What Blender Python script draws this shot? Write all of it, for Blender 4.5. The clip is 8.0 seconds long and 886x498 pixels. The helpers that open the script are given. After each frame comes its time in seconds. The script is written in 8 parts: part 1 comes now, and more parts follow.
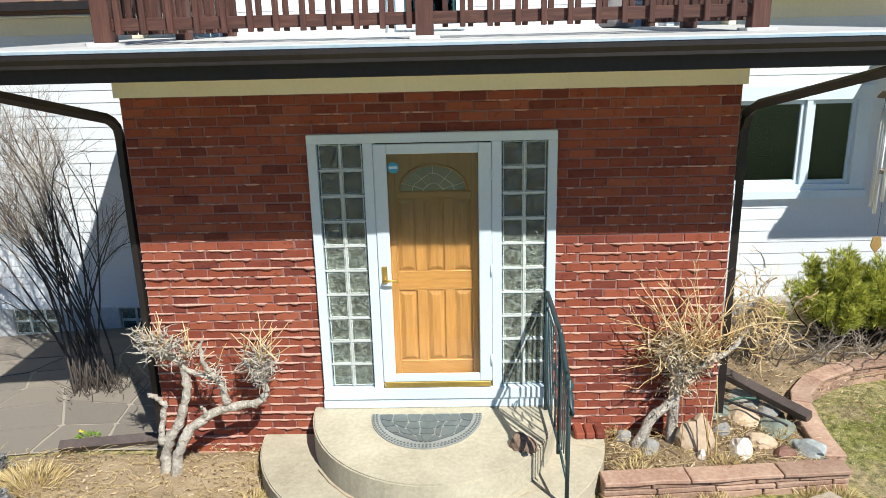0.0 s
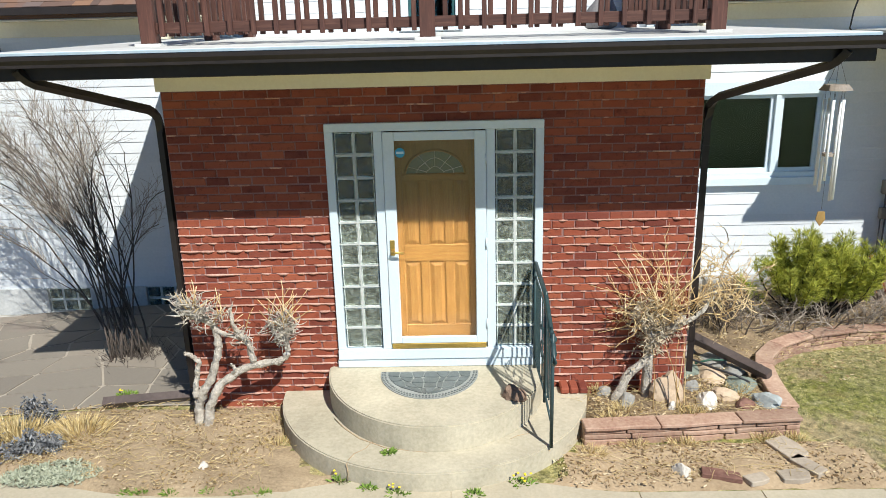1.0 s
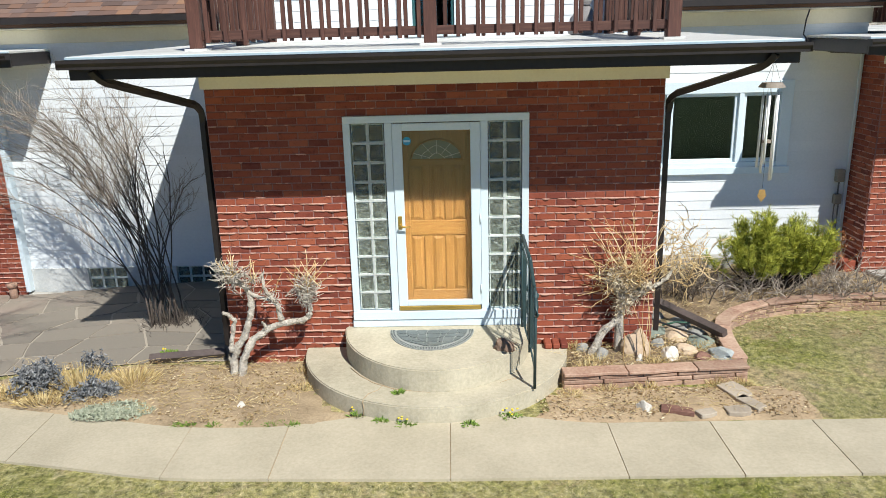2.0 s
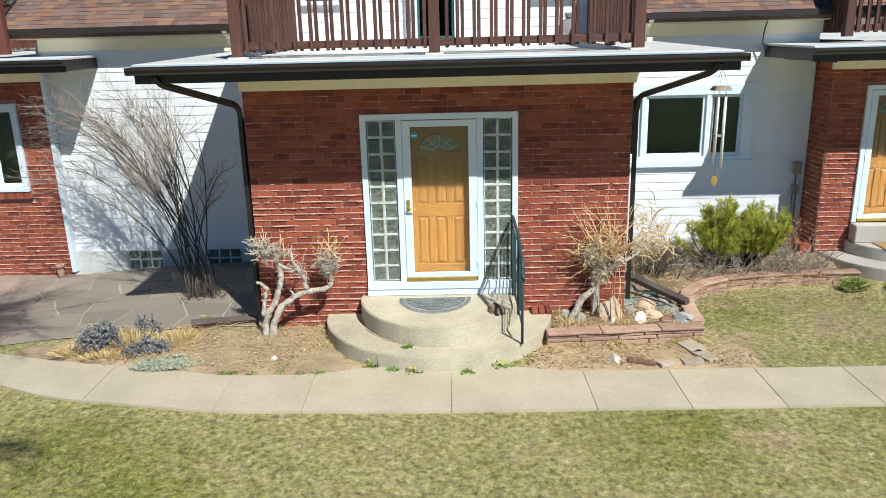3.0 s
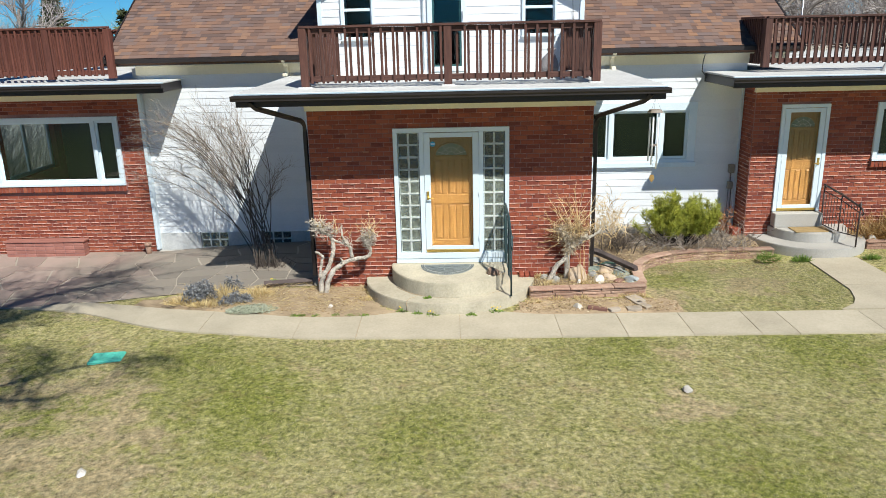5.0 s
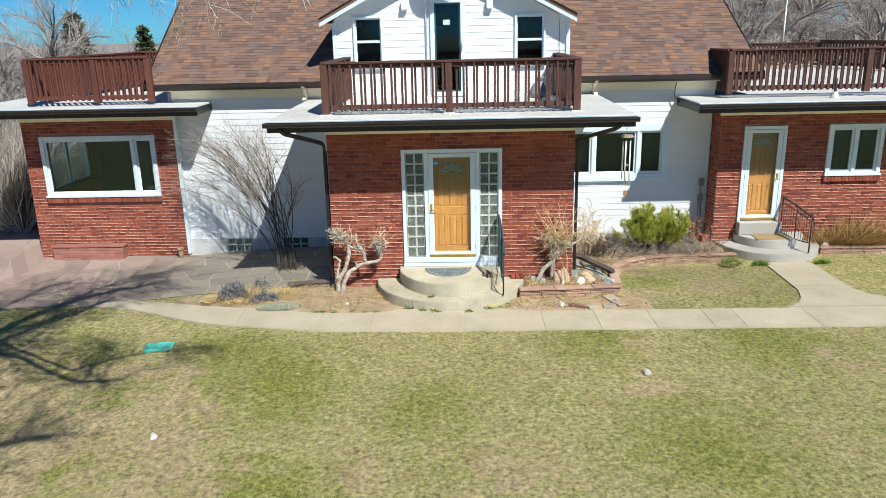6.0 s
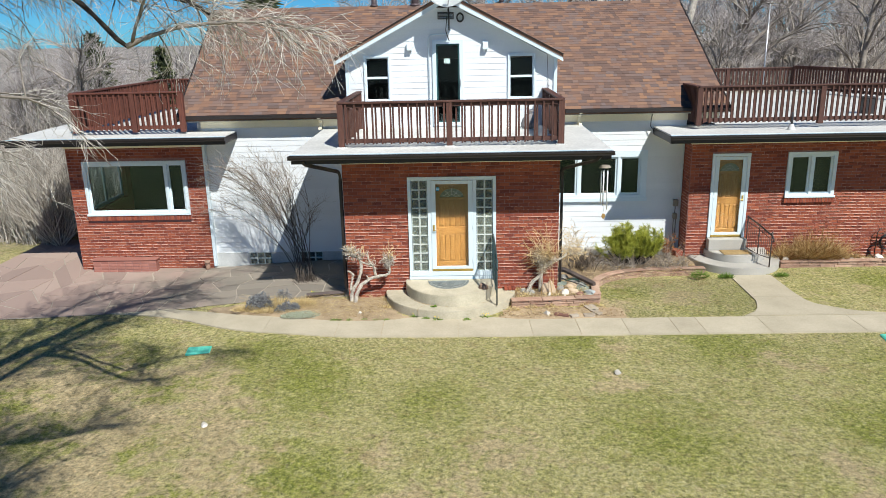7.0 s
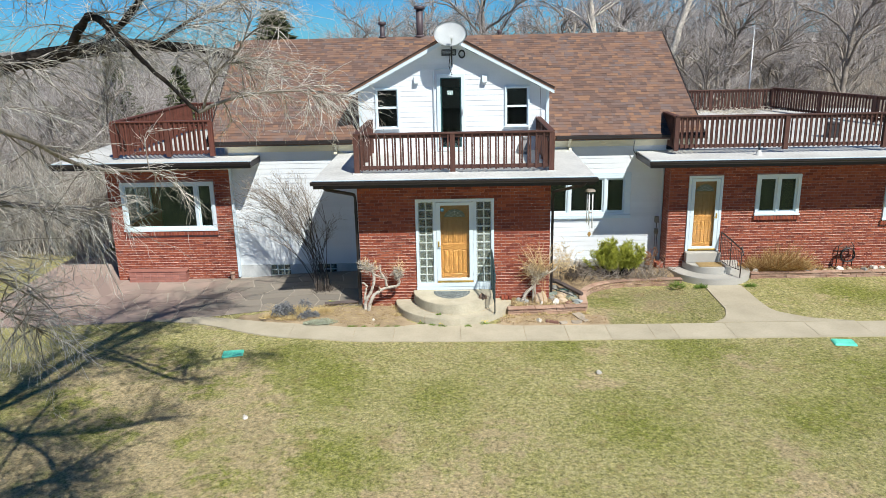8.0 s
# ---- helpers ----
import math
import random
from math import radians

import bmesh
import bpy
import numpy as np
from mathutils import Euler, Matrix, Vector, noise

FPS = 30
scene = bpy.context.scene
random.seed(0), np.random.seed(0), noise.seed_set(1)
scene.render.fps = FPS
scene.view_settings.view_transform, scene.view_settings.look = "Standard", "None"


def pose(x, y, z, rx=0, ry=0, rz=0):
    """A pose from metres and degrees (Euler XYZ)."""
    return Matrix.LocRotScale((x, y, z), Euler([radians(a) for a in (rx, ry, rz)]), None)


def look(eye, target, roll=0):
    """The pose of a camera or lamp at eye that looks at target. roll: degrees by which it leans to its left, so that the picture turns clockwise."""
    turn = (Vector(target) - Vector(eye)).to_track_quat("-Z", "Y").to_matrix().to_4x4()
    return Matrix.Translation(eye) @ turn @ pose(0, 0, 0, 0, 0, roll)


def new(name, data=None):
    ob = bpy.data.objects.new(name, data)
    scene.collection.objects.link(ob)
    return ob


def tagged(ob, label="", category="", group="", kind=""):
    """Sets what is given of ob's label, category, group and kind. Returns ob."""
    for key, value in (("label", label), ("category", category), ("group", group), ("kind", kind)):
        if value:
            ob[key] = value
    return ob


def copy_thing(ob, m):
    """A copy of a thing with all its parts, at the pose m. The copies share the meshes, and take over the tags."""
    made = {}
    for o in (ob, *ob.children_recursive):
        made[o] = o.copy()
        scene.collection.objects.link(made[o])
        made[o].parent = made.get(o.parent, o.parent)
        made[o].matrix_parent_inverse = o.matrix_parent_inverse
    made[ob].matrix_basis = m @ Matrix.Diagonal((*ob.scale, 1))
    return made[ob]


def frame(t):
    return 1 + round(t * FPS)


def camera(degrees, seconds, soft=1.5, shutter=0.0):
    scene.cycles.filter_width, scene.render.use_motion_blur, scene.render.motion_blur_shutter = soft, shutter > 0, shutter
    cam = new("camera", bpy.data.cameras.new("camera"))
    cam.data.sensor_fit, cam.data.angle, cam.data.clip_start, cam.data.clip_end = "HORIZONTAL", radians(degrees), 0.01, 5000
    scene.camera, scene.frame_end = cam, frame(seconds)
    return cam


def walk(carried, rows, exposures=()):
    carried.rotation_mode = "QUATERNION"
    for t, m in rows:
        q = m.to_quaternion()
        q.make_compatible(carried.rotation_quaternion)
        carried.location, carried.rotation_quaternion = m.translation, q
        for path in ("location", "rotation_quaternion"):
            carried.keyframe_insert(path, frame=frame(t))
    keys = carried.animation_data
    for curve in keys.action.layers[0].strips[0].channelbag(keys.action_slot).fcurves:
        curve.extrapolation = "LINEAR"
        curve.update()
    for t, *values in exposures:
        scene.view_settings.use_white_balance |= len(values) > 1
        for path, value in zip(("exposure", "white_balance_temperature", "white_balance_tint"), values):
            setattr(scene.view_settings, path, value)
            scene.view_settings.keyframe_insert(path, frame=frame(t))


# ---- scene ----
cam = camera(61.3, 8.0, soft=0.8)
PATH = [
    (0.0, (0.197, -5.959, 3.622), (0.156, -4.041, 3.058), -1.38),
    (0.5, (0.215, -6.324, 3.646), (0.172, -4.406, 3.078), -1.42),
    (1.0, (0.210, -6.827, 3.653), (0.167, -4.909, 3.085), -1.46),
    (1.5, (0.214, -7.416, 3.667), (0.171, -5.498, 3.102), -1.48),
    (2.0, (0.225, -8.064, 3.697), (0.182, -6.144, 3.136), -1.49),
    (2.5, (0.232, -8.759, 3.747), (0.189, -6.839, 3.188), -1.48),
    (3.0, (0.227, -9.498, 3.818), (0.184, -7.578, 3.260), -1.46),
    (3.5, (0.209, -10.279, 3.915), (0.164, -8.359, 3.356), -1.42),
    (4.0, (0.183, -11.101, 4.043), (0.137, -9.182, 3.483), -1.38),
    (4.5, (0.160, -11.960, 4.211), (0.113, -10.041, 3.651), -1.34),
    (5.0, (0.150, -12.849, 4.432), (0.101, -10.930, 3.871), -1.30),
    (5.5, (0.157, -13.762, 4.712), (0.108, -11.842, 4.152), -1.26),
    (6.0, (0.178, -14.690, 5.056), (0.128, -12.770, 4.498), -1.23),
    (6.5, (0.198, -15.630, 5.459), (0.149, -13.709, 4.905), -1.21),
    (7.0, (0.202, -16.579, 5.904), (0.153, -14.657, 5.353), -1.20),
    (7.5, (0.182, -17.539, 6.357), (0.133, -15.616, 5.811), -1.22),
    (8.0, (0.159, -18.515, 6.770), (0.110, -16.591, 6.225), -1.24),
]
walk(cam, [(t, look(eye, target, roll)) for t, eye, target, roll in PATH], ((0.0, 0.32), (2.0, 0.24), (8.0, 0.25)))

# ---- world, sun, exposure ----
SUN_WAY = Vector((0.47, -0.77, 1.0)).normalized()      # towards the sun
world = bpy.data.worlds.new("sky")
scene.world = world
world.use_nodes = True
wn, wl = world.node_tree.nodes, world.node_tree.links
wn.clear()
sky = wn.new("ShaderNodeTexSky")
sky.sky_type, sky.sun_disc = "NISHITA", False
sky.sun_elevation = math.asin(SUN_WAY.z)
sky.sun_rotation = math.atan2(SUN_WAY.x, SUN_WAY.y)
sky.altitude, sky.air_density, sky.dust_density, sky.ozone_density = 1600, 0.8, 0.3, 4.0
wback, wout = wn.new("ShaderNodeBackground"), wn.new("ShaderNodeOutputWorld")
wback.inputs["Strength"].default_value = 0.050
wtint = wn.new("ShaderNodeMix")
wtint.data_type, wtint.blend_type = "RGBA", "MULTIPLY"
wtint.inputs[0].default_value, wtint.inputs[7].default_value = 1.0, (0.37, 1.02, 1.46, 1.0)
wl.new(sky.outputs[0], wtint.inputs[6])
wl.new(wtint.outputs[2], wback.inputs["Color"])
wl.new(wback.outputs[0], wout.inputs["Surface"])
sun = new("sun", bpy.data.lights.new("sun", "SUN"))
sun.data.energy, sun.data.angle, sun.data.color = 5.0, radians(0.53), (1.0, 0.985, 0.92)
sun.matrix_world = look(SUN_WAY * 60, (0, 0, 0))


# ---- materials ----
class Mat:
    """A node material with a few short ways to add nodes."""

    def __init__(self, name, rough=0.8, metal=0.0):
        self.m = bpy.data.materials.new(name)
        self.m.use_nodes = True
        self.n, self.l = self.m.node_tree.nodes, self.m.node_tree.links
        self.b = self.n["Principled BSDF"]
        self.b.inputs["Roughness"].default_value = rough
        self.b.inputs["Metallic"].default_value = metal
        if rough >= 0.85:
            self.b.inputs["Specular IOR Level"].default_value = 0.18
        self.pos = self.n.new("ShaderNodeTexCoord").outputs["Object"]

    def world_pos(self):
        return self.n.new("ShaderNodeNewGeometry").outputs["Position"]

    def island(self):
        return self.n.new("ShaderNodeNewGeometry").outputs["Random Per Island"]

    def rand(self):
        return self.n.new("ShaderNodeObjectInfo").outputs["Random"]

    def stretch(self, src, s):
        k = self.n.new("ShaderNodeMapping")
        k.inputs["Scale"].default_value = s
        self.l.new(src, k.inputs["Vector"])
        return k.outputs[0]

    def noise(self, scale, src=None, detail=4.0, rough=0.55, distort=0.0):
        k = self.n.new("ShaderNodeTexNoise")
        k.inputs["Scale"].default_value, k.inputs["Detail"].default_value = scale, detail
        k.inputs["Roughness"].default_value, k.inputs["Distortion"].default_value = rough, distort
        self.l.new(src or self.pos, k.inputs["Vector"])
        return k.outputs["Fac"]

    def ramp(self, fac, *stops):
        k = self.n.new("ShaderNodeValToRGB")
        e = k.color_ramp.elements
        while len(e) < len(stops):
            e.new(0.5)
        for one, (at, c) in zip(e, stops):
            one.position, one.color = at, (*c, 1.0)
        self.l.new(fac, k.inputs[0])
        return k.outputs[0]

    def mix(self, fac, a, b, mode="MIX"):
        k = self.n.new("ShaderNodeMix")
        k.data_type, k.blend_type = "RGBA", mode
        for sock, v in ((k.inputs[0], fac), (k.inputs[6], a), (k.inputs[7], b)):
            if isinstance(v, (int, float)):
                sock.default_value = v
            elif isinstance(v, tuple):
                sock.default_value = (*v, 1.0)
            else:
                self.l.new(v, sock)
        return k.outputs[2]

    def blobs(self, p, spots):
        """Soft round patches (x, y, radius) on the ground, 1 in the middle and 0 outside, summed."""
        total = None
        for x, y, r in spots:
            k = self.n.new("ShaderNodeVectorMath")
            k.operation = "DISTANCE"
            k.inputs[1].default_value = (x, y, 0.0)
            self.l.new(p, k.inputs[0])
            one = self.math("MAXIMUM", self.math("SUBTRACT", 1.0, self.math("DIVIDE", k.outputs["Value"], r)), 0.0)
            total = one if total is None else self.math("ADD", total, one)
        return total

    def math(self, op, a, b=0.0):
        k = self.n.new("ShaderNodeMath")
        k.operation = op
        for sock, v in ((k.inputs[0], a), (k.inputs[1], b)):
            if isinstance(v, (int, float)):
                sock.default_value = v
            else:
                self.l.new(v, sock)
        return k.outputs[0]

    def color(self, c):
        if isinstance(c, tuple):
            self.b.inputs["Base Color"].default_value = (*c, 1.0)
        else:
            self.l.new(c, self.b.inputs["Base Color"])
        return self

    def rough(self, r):
        self.l.new(r, self.b.inputs["Roughness"])
        return self

    def bump(self, height, strength=0.3, depth=0.01):
        k = self.n.new("ShaderNodeBump")
        k.inputs["Strength"].default_value, k.inputs["Distance"].default_value = strength, depth
        self.l.new(height, k.inputs["Height"])
        self.l.new(k.outputs[0], self.b.inputs["Normal"])
        return self


def grainy(name, dark, light, scale, rough=0.8, bump=0.2, depth=0.004, stain=0.6, spread=0.12, metal=0.0):
    """A surface with large stains, fine grain, relief, and a shade of its own for each piece."""
    m = Mat(name, rough, metal)
    p = m.world_pos()
    big, fine = m.noise(stain, p, 3), m.noise(scale, p, 6, 0.65)
    c = m.ramp(m.math("ADD", m.math("MULTIPLY", big, 0.5), m.math("MULTIPLY", fine, 0.5)), (0.32, dark), (0.68, light))
    tone = m.ramp(m.rand(), (0.0, (1 - spread,) * 3), (1.0, (1 + spread,) * 3))
    m.color(m.mix(1.0, c, tone, "MULTIPLY"))
    m.bump(fine, bump, depth)
    return m.m


def brick_material(name, use_island):
    m = Mat(name, 0.85)
    r = m.island() if use_island else m.rand()
    base = m.ramp(r, (0.0, (0.145, 0.036, 0.027)), (0.2, (0.225, 0.055, 0.034)), (0.55, (0.30, 0.077, 0.042)), (0.85, (0.365, 0.108, 0.058)), (1.0, (0.18, 0.044, 0.032)))
    p = m.world_pos()
    fine, big = m.noise(90, p, 5, 0.7), m.noise(1.3, p, 4)
    c = m.mix(m.math("MULTIPLY", fine, 0.18), base, (0.28, 0.095, 0.065))
    c = m.mix(m.ramp(big, (0.5, (0, 0, 0)), (0.75, (0.2, 0.2, 0.2))), c, (0.33, 0.12, 0.085))
    smear = m.noise(9, m.stretch(p, (1, 1, 2.2)), 6, 0.7)
    c = m.mix(m.ramp(smear, (0.50, (0, 0, 0)), (0.74, (0.4, 0.4, 0.4))), c, (0.27, 0.11, 0.08))
    c = m.mix(m.ramp(m.noise(14, p, 5, 0.7), (0.30, (0.6, 0.6, 0.6)), (0.46, (0, 0, 0))), c, (0.07, 0.018, 0.014))
    m.color(c).bump(m.noise(60, p, 6, 0.7), 0.5, 0.008)
    return m.m


BRICK, BRICK_FAR = brick_material("brick_face", False), brick_material("brick_faces", True)
MORTAR = grainy("mortar", (0.18, 0.088, 0.080), (0.40, 0.225, 0.20), 70, 0.9, 0.4, 0.006, 1.7)
MORTAR_OOZE = grainy("squeezed_mortar", (0.33, 0.165, 0.125), (0.68, 0.44, 0.36), 45, 0.9, 0.6, 0.01, 2.5)
# both whites carry a little of the blue skylight in their colour
SIDING = grainy("white_siding", (0.66, 0.70, 0.73), (0.78, 0.81, 0.835), 30, 0.55, 0.05, 0.002, 1.0, 0.02)
TRIM = grainy("white_trim", (0.61, 0.715, 0.78), (0.70, 0.80, 0.86), 40, 0.4, 0.03, 0.002, 2.0, 0.02)
CREAM = grainy("cream_trim", (0.76, 0.705, 0.55), (0.86, 0.82, 0.66), 30, 0.6, 0.05, 0.002, 1.5, 0.03)
BROWN_METAL = grainy("brown_metal", (0.013, 0.010, 0.010), (0.030, 0.023, 0.021), 20, 0.5, 0.05, 0.002, 2.5, 0.05)
MEMBRANE = grainy("white_membrane", (0.44, 0.44, 0.42), (0.74, 0.74, 0.71), 14, 0.6, 0.15, 0.006, 0.9, 0.02)
CONCRETE = grainy("concrete", (0.35, 0.315, 0.235), (0.57, 0.52, 0.40), 30, 0.9, 0.3, 0.004, 2.3, 0.05)
WALK_CONCRETE = grainy("walk_concrete", (0.38, 0.335, 0.245), (0.54, 0.48, 0.365), 35, 0.9, 0.25, 0.004, 1.3, 0.06)
CONCRETE_GREY = grainy("grey_concrete", (0.33, 0.32, 0.29), (0.48, 0.46, 0.42), 45, 0.9, 0.25, 0.004, 1.1, 0.05)
FOUNDATION = grainy("foundation", (0.38, 0.40, 0.40), (0.62, 0.63, 0.62), 25, 0.9, 0.35, 0.008, 2.0, 0.03)
SANDSTONE = grainy("pink_sandstone", (0.27, 0.14, 0.10), (0.52, 0.38, 0.285), 28, 0.9, 0.4, 0.008, 2.5, 0.18)
FLAG_JOINT = grainy("flagstone_joint", (0.30, 0.265, 0.22), (0.42, 0.37, 0.305), 60, 0.9, 0.3, 0.004)
SOIL = grainy("bare_soil", (0.30, 0.22, 0.135), (0.54, 0.415, 0.275), 30, 0.95, 0.6, 0.015, 1.8)
MULCH = grainy("dry_bed_soil", (0.25, 0.185, 0.115), (0.56, 0.435, 0.285), 40, 0.95, 0.7, 0.02, 2.4)
MULCH_DARK = grainy("raised_bed_soil", (0.115, 0.082, 0.052), (0.33, 0.245, 0.155), 40, 0.95, 0.7, 0.02, 2.4)
IRON = grainy("painted_iron", (0.018, 0.045, 0.050), (0.045, 0.085, 0.092), 50, 0.45, 0.1, 0.001, 8)
IRON_BROWN = grainy("brown_iron", (0.03, 0.02, 0.018), (0.07, 0.05, 0.045), 50, 0.5, 0.1, 0.001, 8)
BRASS = grainy("brass", (0.55, 0.38, 0.10), (0.72, 0.52, 0.18), 30, 0.35, 0.05, 0.001, 6, 0.03, 0.9)
STEEL = grainy("brushed_metal", (0.50, 0.52, 0.53), (0.68, 0.69, 0.70), 60, 0.35, 0.05, 0.001, 6, 0.03, 0.8)
GREY_PLASTIC = grainy("grey_dish", (0.72, 0.75, 0.75), (0.82, 0.85, 0.85), 30, 0.5, 0.05, 0.001, 3)
DARK_PLASTIC = grainy("dark_plastic", (0.02, 0.02, 0.022), (0.04, 0.04, 0.045), 30, 0.5, 0.05, 0.001, 3)
RUBBER = grainy("dark_rubber", (0.07, 0.086, 0.086), (0.16, 0.185, 0.182), 60, 0.36, 0.4, 0.004, 6)
RUBBER_DUSTY = grainy("dusty_rubber", (0.20, 0.215, 0.205), (0.34, 0.355, 0.335), 60, 0.7, 0.4, 0.004, 6)
# room linings near black, the dark of unlit rooms put into the colour
INSIDE = grainy("unlit_dark_lining", (0.05, 0.056, 0.06), (0.08, 0.09, 0.094), 10, 0.9, 0.05, 0.002)
TEAL_TRIM = grainy("teal_paint", (0.015, 0.07, 0.075), (0.03, 0.11, 0.115), 30, 0.5, 0.05, 0.001, 3)
GREEN_LID = grainy("green_plastic", (0.09, 0.60, 0.45), (0.17, 0.76, 0.59), 20, 0.6, 0.1, 0.002, 4)
BLUE_STICKER = grainy("blue_sticker", (0.02, 0.25, 0.42), (0.03, 0.32, 0.50), 60, 0.4, 0.0, 0.001, 6)
FLUE = grainy("flue_metal", (0.06, 0.045, 0.05), (0.11, 0.08, 0.085), 30, 0.5, 0.1, 0.002, 3)


def wood_material(name, dark, mid, light, along, rough=0.6, spread=0.2):
    """Boards with grain along one axis and a shade for each board."""
    m = Mat(name, rough)
    s = {"x": (1.2, 14, 14), "y": (14, 1.2, 14), "z": (14, 14, 1.2)}[along]
    p = m.stretch(m.world_pos(), s)
    g = m.noise(3.0, p, 6, 0.65, 0.6)
    big = m.noise(0.8, m.world_pos(), 3)
    c = m.ramp(g, (0.3, dark), (0.52, mid), (0.72, light))
    c = m.mix(m.math("MULTIPLY", big, 0.4), c, mid)
    tone = m.ramp(m.rand(), (0.0, (1 - spread,) * 3), (1.0, (1 + spread,) * 3))
    m.color(m.mix(1.0, c, tone, "MULTIPLY")).bump(g, 0.2, 0.003)
    return m.m


DECK_Z = wood_material("stained_wood_upright", (0.045, 0.018, 0.013), (0.085, 0.033, 0.023), (0.15, 0.068, 0.045), "z", 0.7)
DECK_X = wood_material("stained_wood_rail", (0.045, 0.018, 0.013), (0.085, 0.034, 0.024), (0.15, 0.07, 0.048), "x", 0.7)
DECK_RED = wood_material("red_stained_wood", (0.075, 0.024, 0.016), (0.12, 0.038, 0.025), (0.17, 0.06, 0.038), "z", 0.7)
OAK_Z = wood_material("oak_upright", (0.24, 0.112, 0.030), (0.34, 0.165, 0.044), (0.42, 0.220, 0.066), "z", 0.4, 0.04)
OAK_X = wood_material("oak_rail", (0.24, 0.112, 0.030), (0.34, 0.165, 0.044), (0.42, 0.220, 0.066), "x", 0.4, 0.04)


def glass_material(name, tint, rough=0.0, trans=1.0):
    m = Mat(name, rough)
    m.color(tint)
    m.b.inputs["Transmission Weight"].default_value = trans
    m.b.inputs["IOR"].default_value = 1.45
    return m


_wg = glass_material("window_glass", (0.74, 0.86, 0.90))
_wg.b.inputs["Specular Tint"].default_value = (0.62, 0.86, 0.92, 1.0)
GLASS = _wg.m
STORM_GLASS = glass_material("clear_glass", (0.95, 0.97, 0.96)).m
_gb = glass_material("glass_block", (0.26, 0.32, 0.285), 0.05, 0.70)
_gb.color(_gb.ramp(_gb.noise(17, _gb.world_pos(), 2, 0.5, 1.8), (0.36, (0.17, 0.185, 0.155)), (0.50, (0.30, 0.335, 0.295)), (0.66, (0.50, 0.55, 0.50))))
_gb.bump(_gb.noise(9, _gb.world_pos(), 1, 0.5, 1.8), 0.9, 0.045)
GLASS_BLOCK = _gb.m
_ge = Mat("glass_block_edge", 0.25)
_ge.color(_ge.ramp(_ge.noise(22, _ge.world_pos(), 3, 0.6, 1.5), (0.34, (0.36, 0.43, 0.395)), (0.50, (0.62, 0.69, 0.655)), (0.62, (0.86, 0.90, 0.87))))
_ge.bump(_ge.noise(22, _ge.world_pos(), 3, 0.6, 1.5), 0.8, 0.03)
GLASS_EDGE = _ge.m
LEADED = glass_material("leaded_glass", (0.30, 0.38, 0.34), 0.12, 0.5).m


def shingle_material(name, use_island):
    m = Mat(name, 0.95)
    r = m.island() if use_island else m.rand()
    base = m.ramp(r, (0.0, (0.085, 0.060, 0.056)), (0.25, (0.145, 0.086, 0.068)), (0.45, (0.225, 0.120, 0.076)), (0.65, (0.145, 0.118, 0.118)), (0.8, (0.30, 0.160, 0.088)), (0.92, (0.19, 0.11, 0.085)), (1.0, (0.105, 0.088, 0.092)))
    p = m.world_pos()
    c = m.mix(m.math("MULTIPLY", m.noise(160, p, 4, 0.8), 0.4), base, (0.30, 0.19, 0.14))
    c = m.mix(m.math("MULTIPLY", m.noise(0.5, p, 3), 0.35), c, (0.13, 0.10, 0.09))
    m.color(c).bump(m.noise(150, p, 4, 0.8), 0.4, 0.004)
    return m.m


SHINGLE, SHINGLE_FAR = shingle_material("shingle", False), shingle_material("shingles", True)


# bare and green spots of the lawn: x, y, radius
BARE = ((0.1, -8.3, 1.2), (0.8, -6.8, 0.9), (5.6, -8.4, 0.9), (5.6, -7.2, 0.6), (-4.0, -5.6, 1.1), (-5.5, -5.2, 1.7), (-4.5, -3.85, 0.8), (-2.0, -3.6, 0.45), (3.15, -3.1, 0.45), (6.1, -3.7, 0.7), (5.3, -0.2, 0.9), (-6.9, -7.2, 3.0), (-7.6, -3.8, 2.2), (-5.0, -6.6, 2.4), (-3.3, -7.2, 1.4), (-6.2, -4.6, 1.9), (-4.4, -5.0, 1.6), (-3.4, -8.6, 1.8), (-1.0, -8.9, 1.2), (9.8, 0.2, 0.6), (2.9, -4.6, 0.6), (-1.2, -6.9, 0.6), (3.7, -0.5, 0.5), (3.6, -1.1, 0.5), (3.9, 0.5, 0.4))
LUSH = ((-2.8, -4.2, 1.9), (2.2, -2.9, 1.3), (-3.9, -2.9, 1.0), (5.4, -3.0, 1.5), (8.6, -5.0, 2.2), (4.1, 0.2, 0.8), (3.2, -6.4, 1.7), (-0.4, -5.2, 1.2), (6.4, -6.2, 1.2), (10.5, 0.6, 1.4), (-5.2, -0.7, 0.6), (-2.2, -7.6, 1.5), (-6.4, -3.3, 1.1), (-4.6, -6.7, 0.8), (-5.0, -4.4, 0.8), (-6.7, -6.1, 1.0), (-7.8, -5.0, 1.0), (-3.9, -8.0, 0.8))


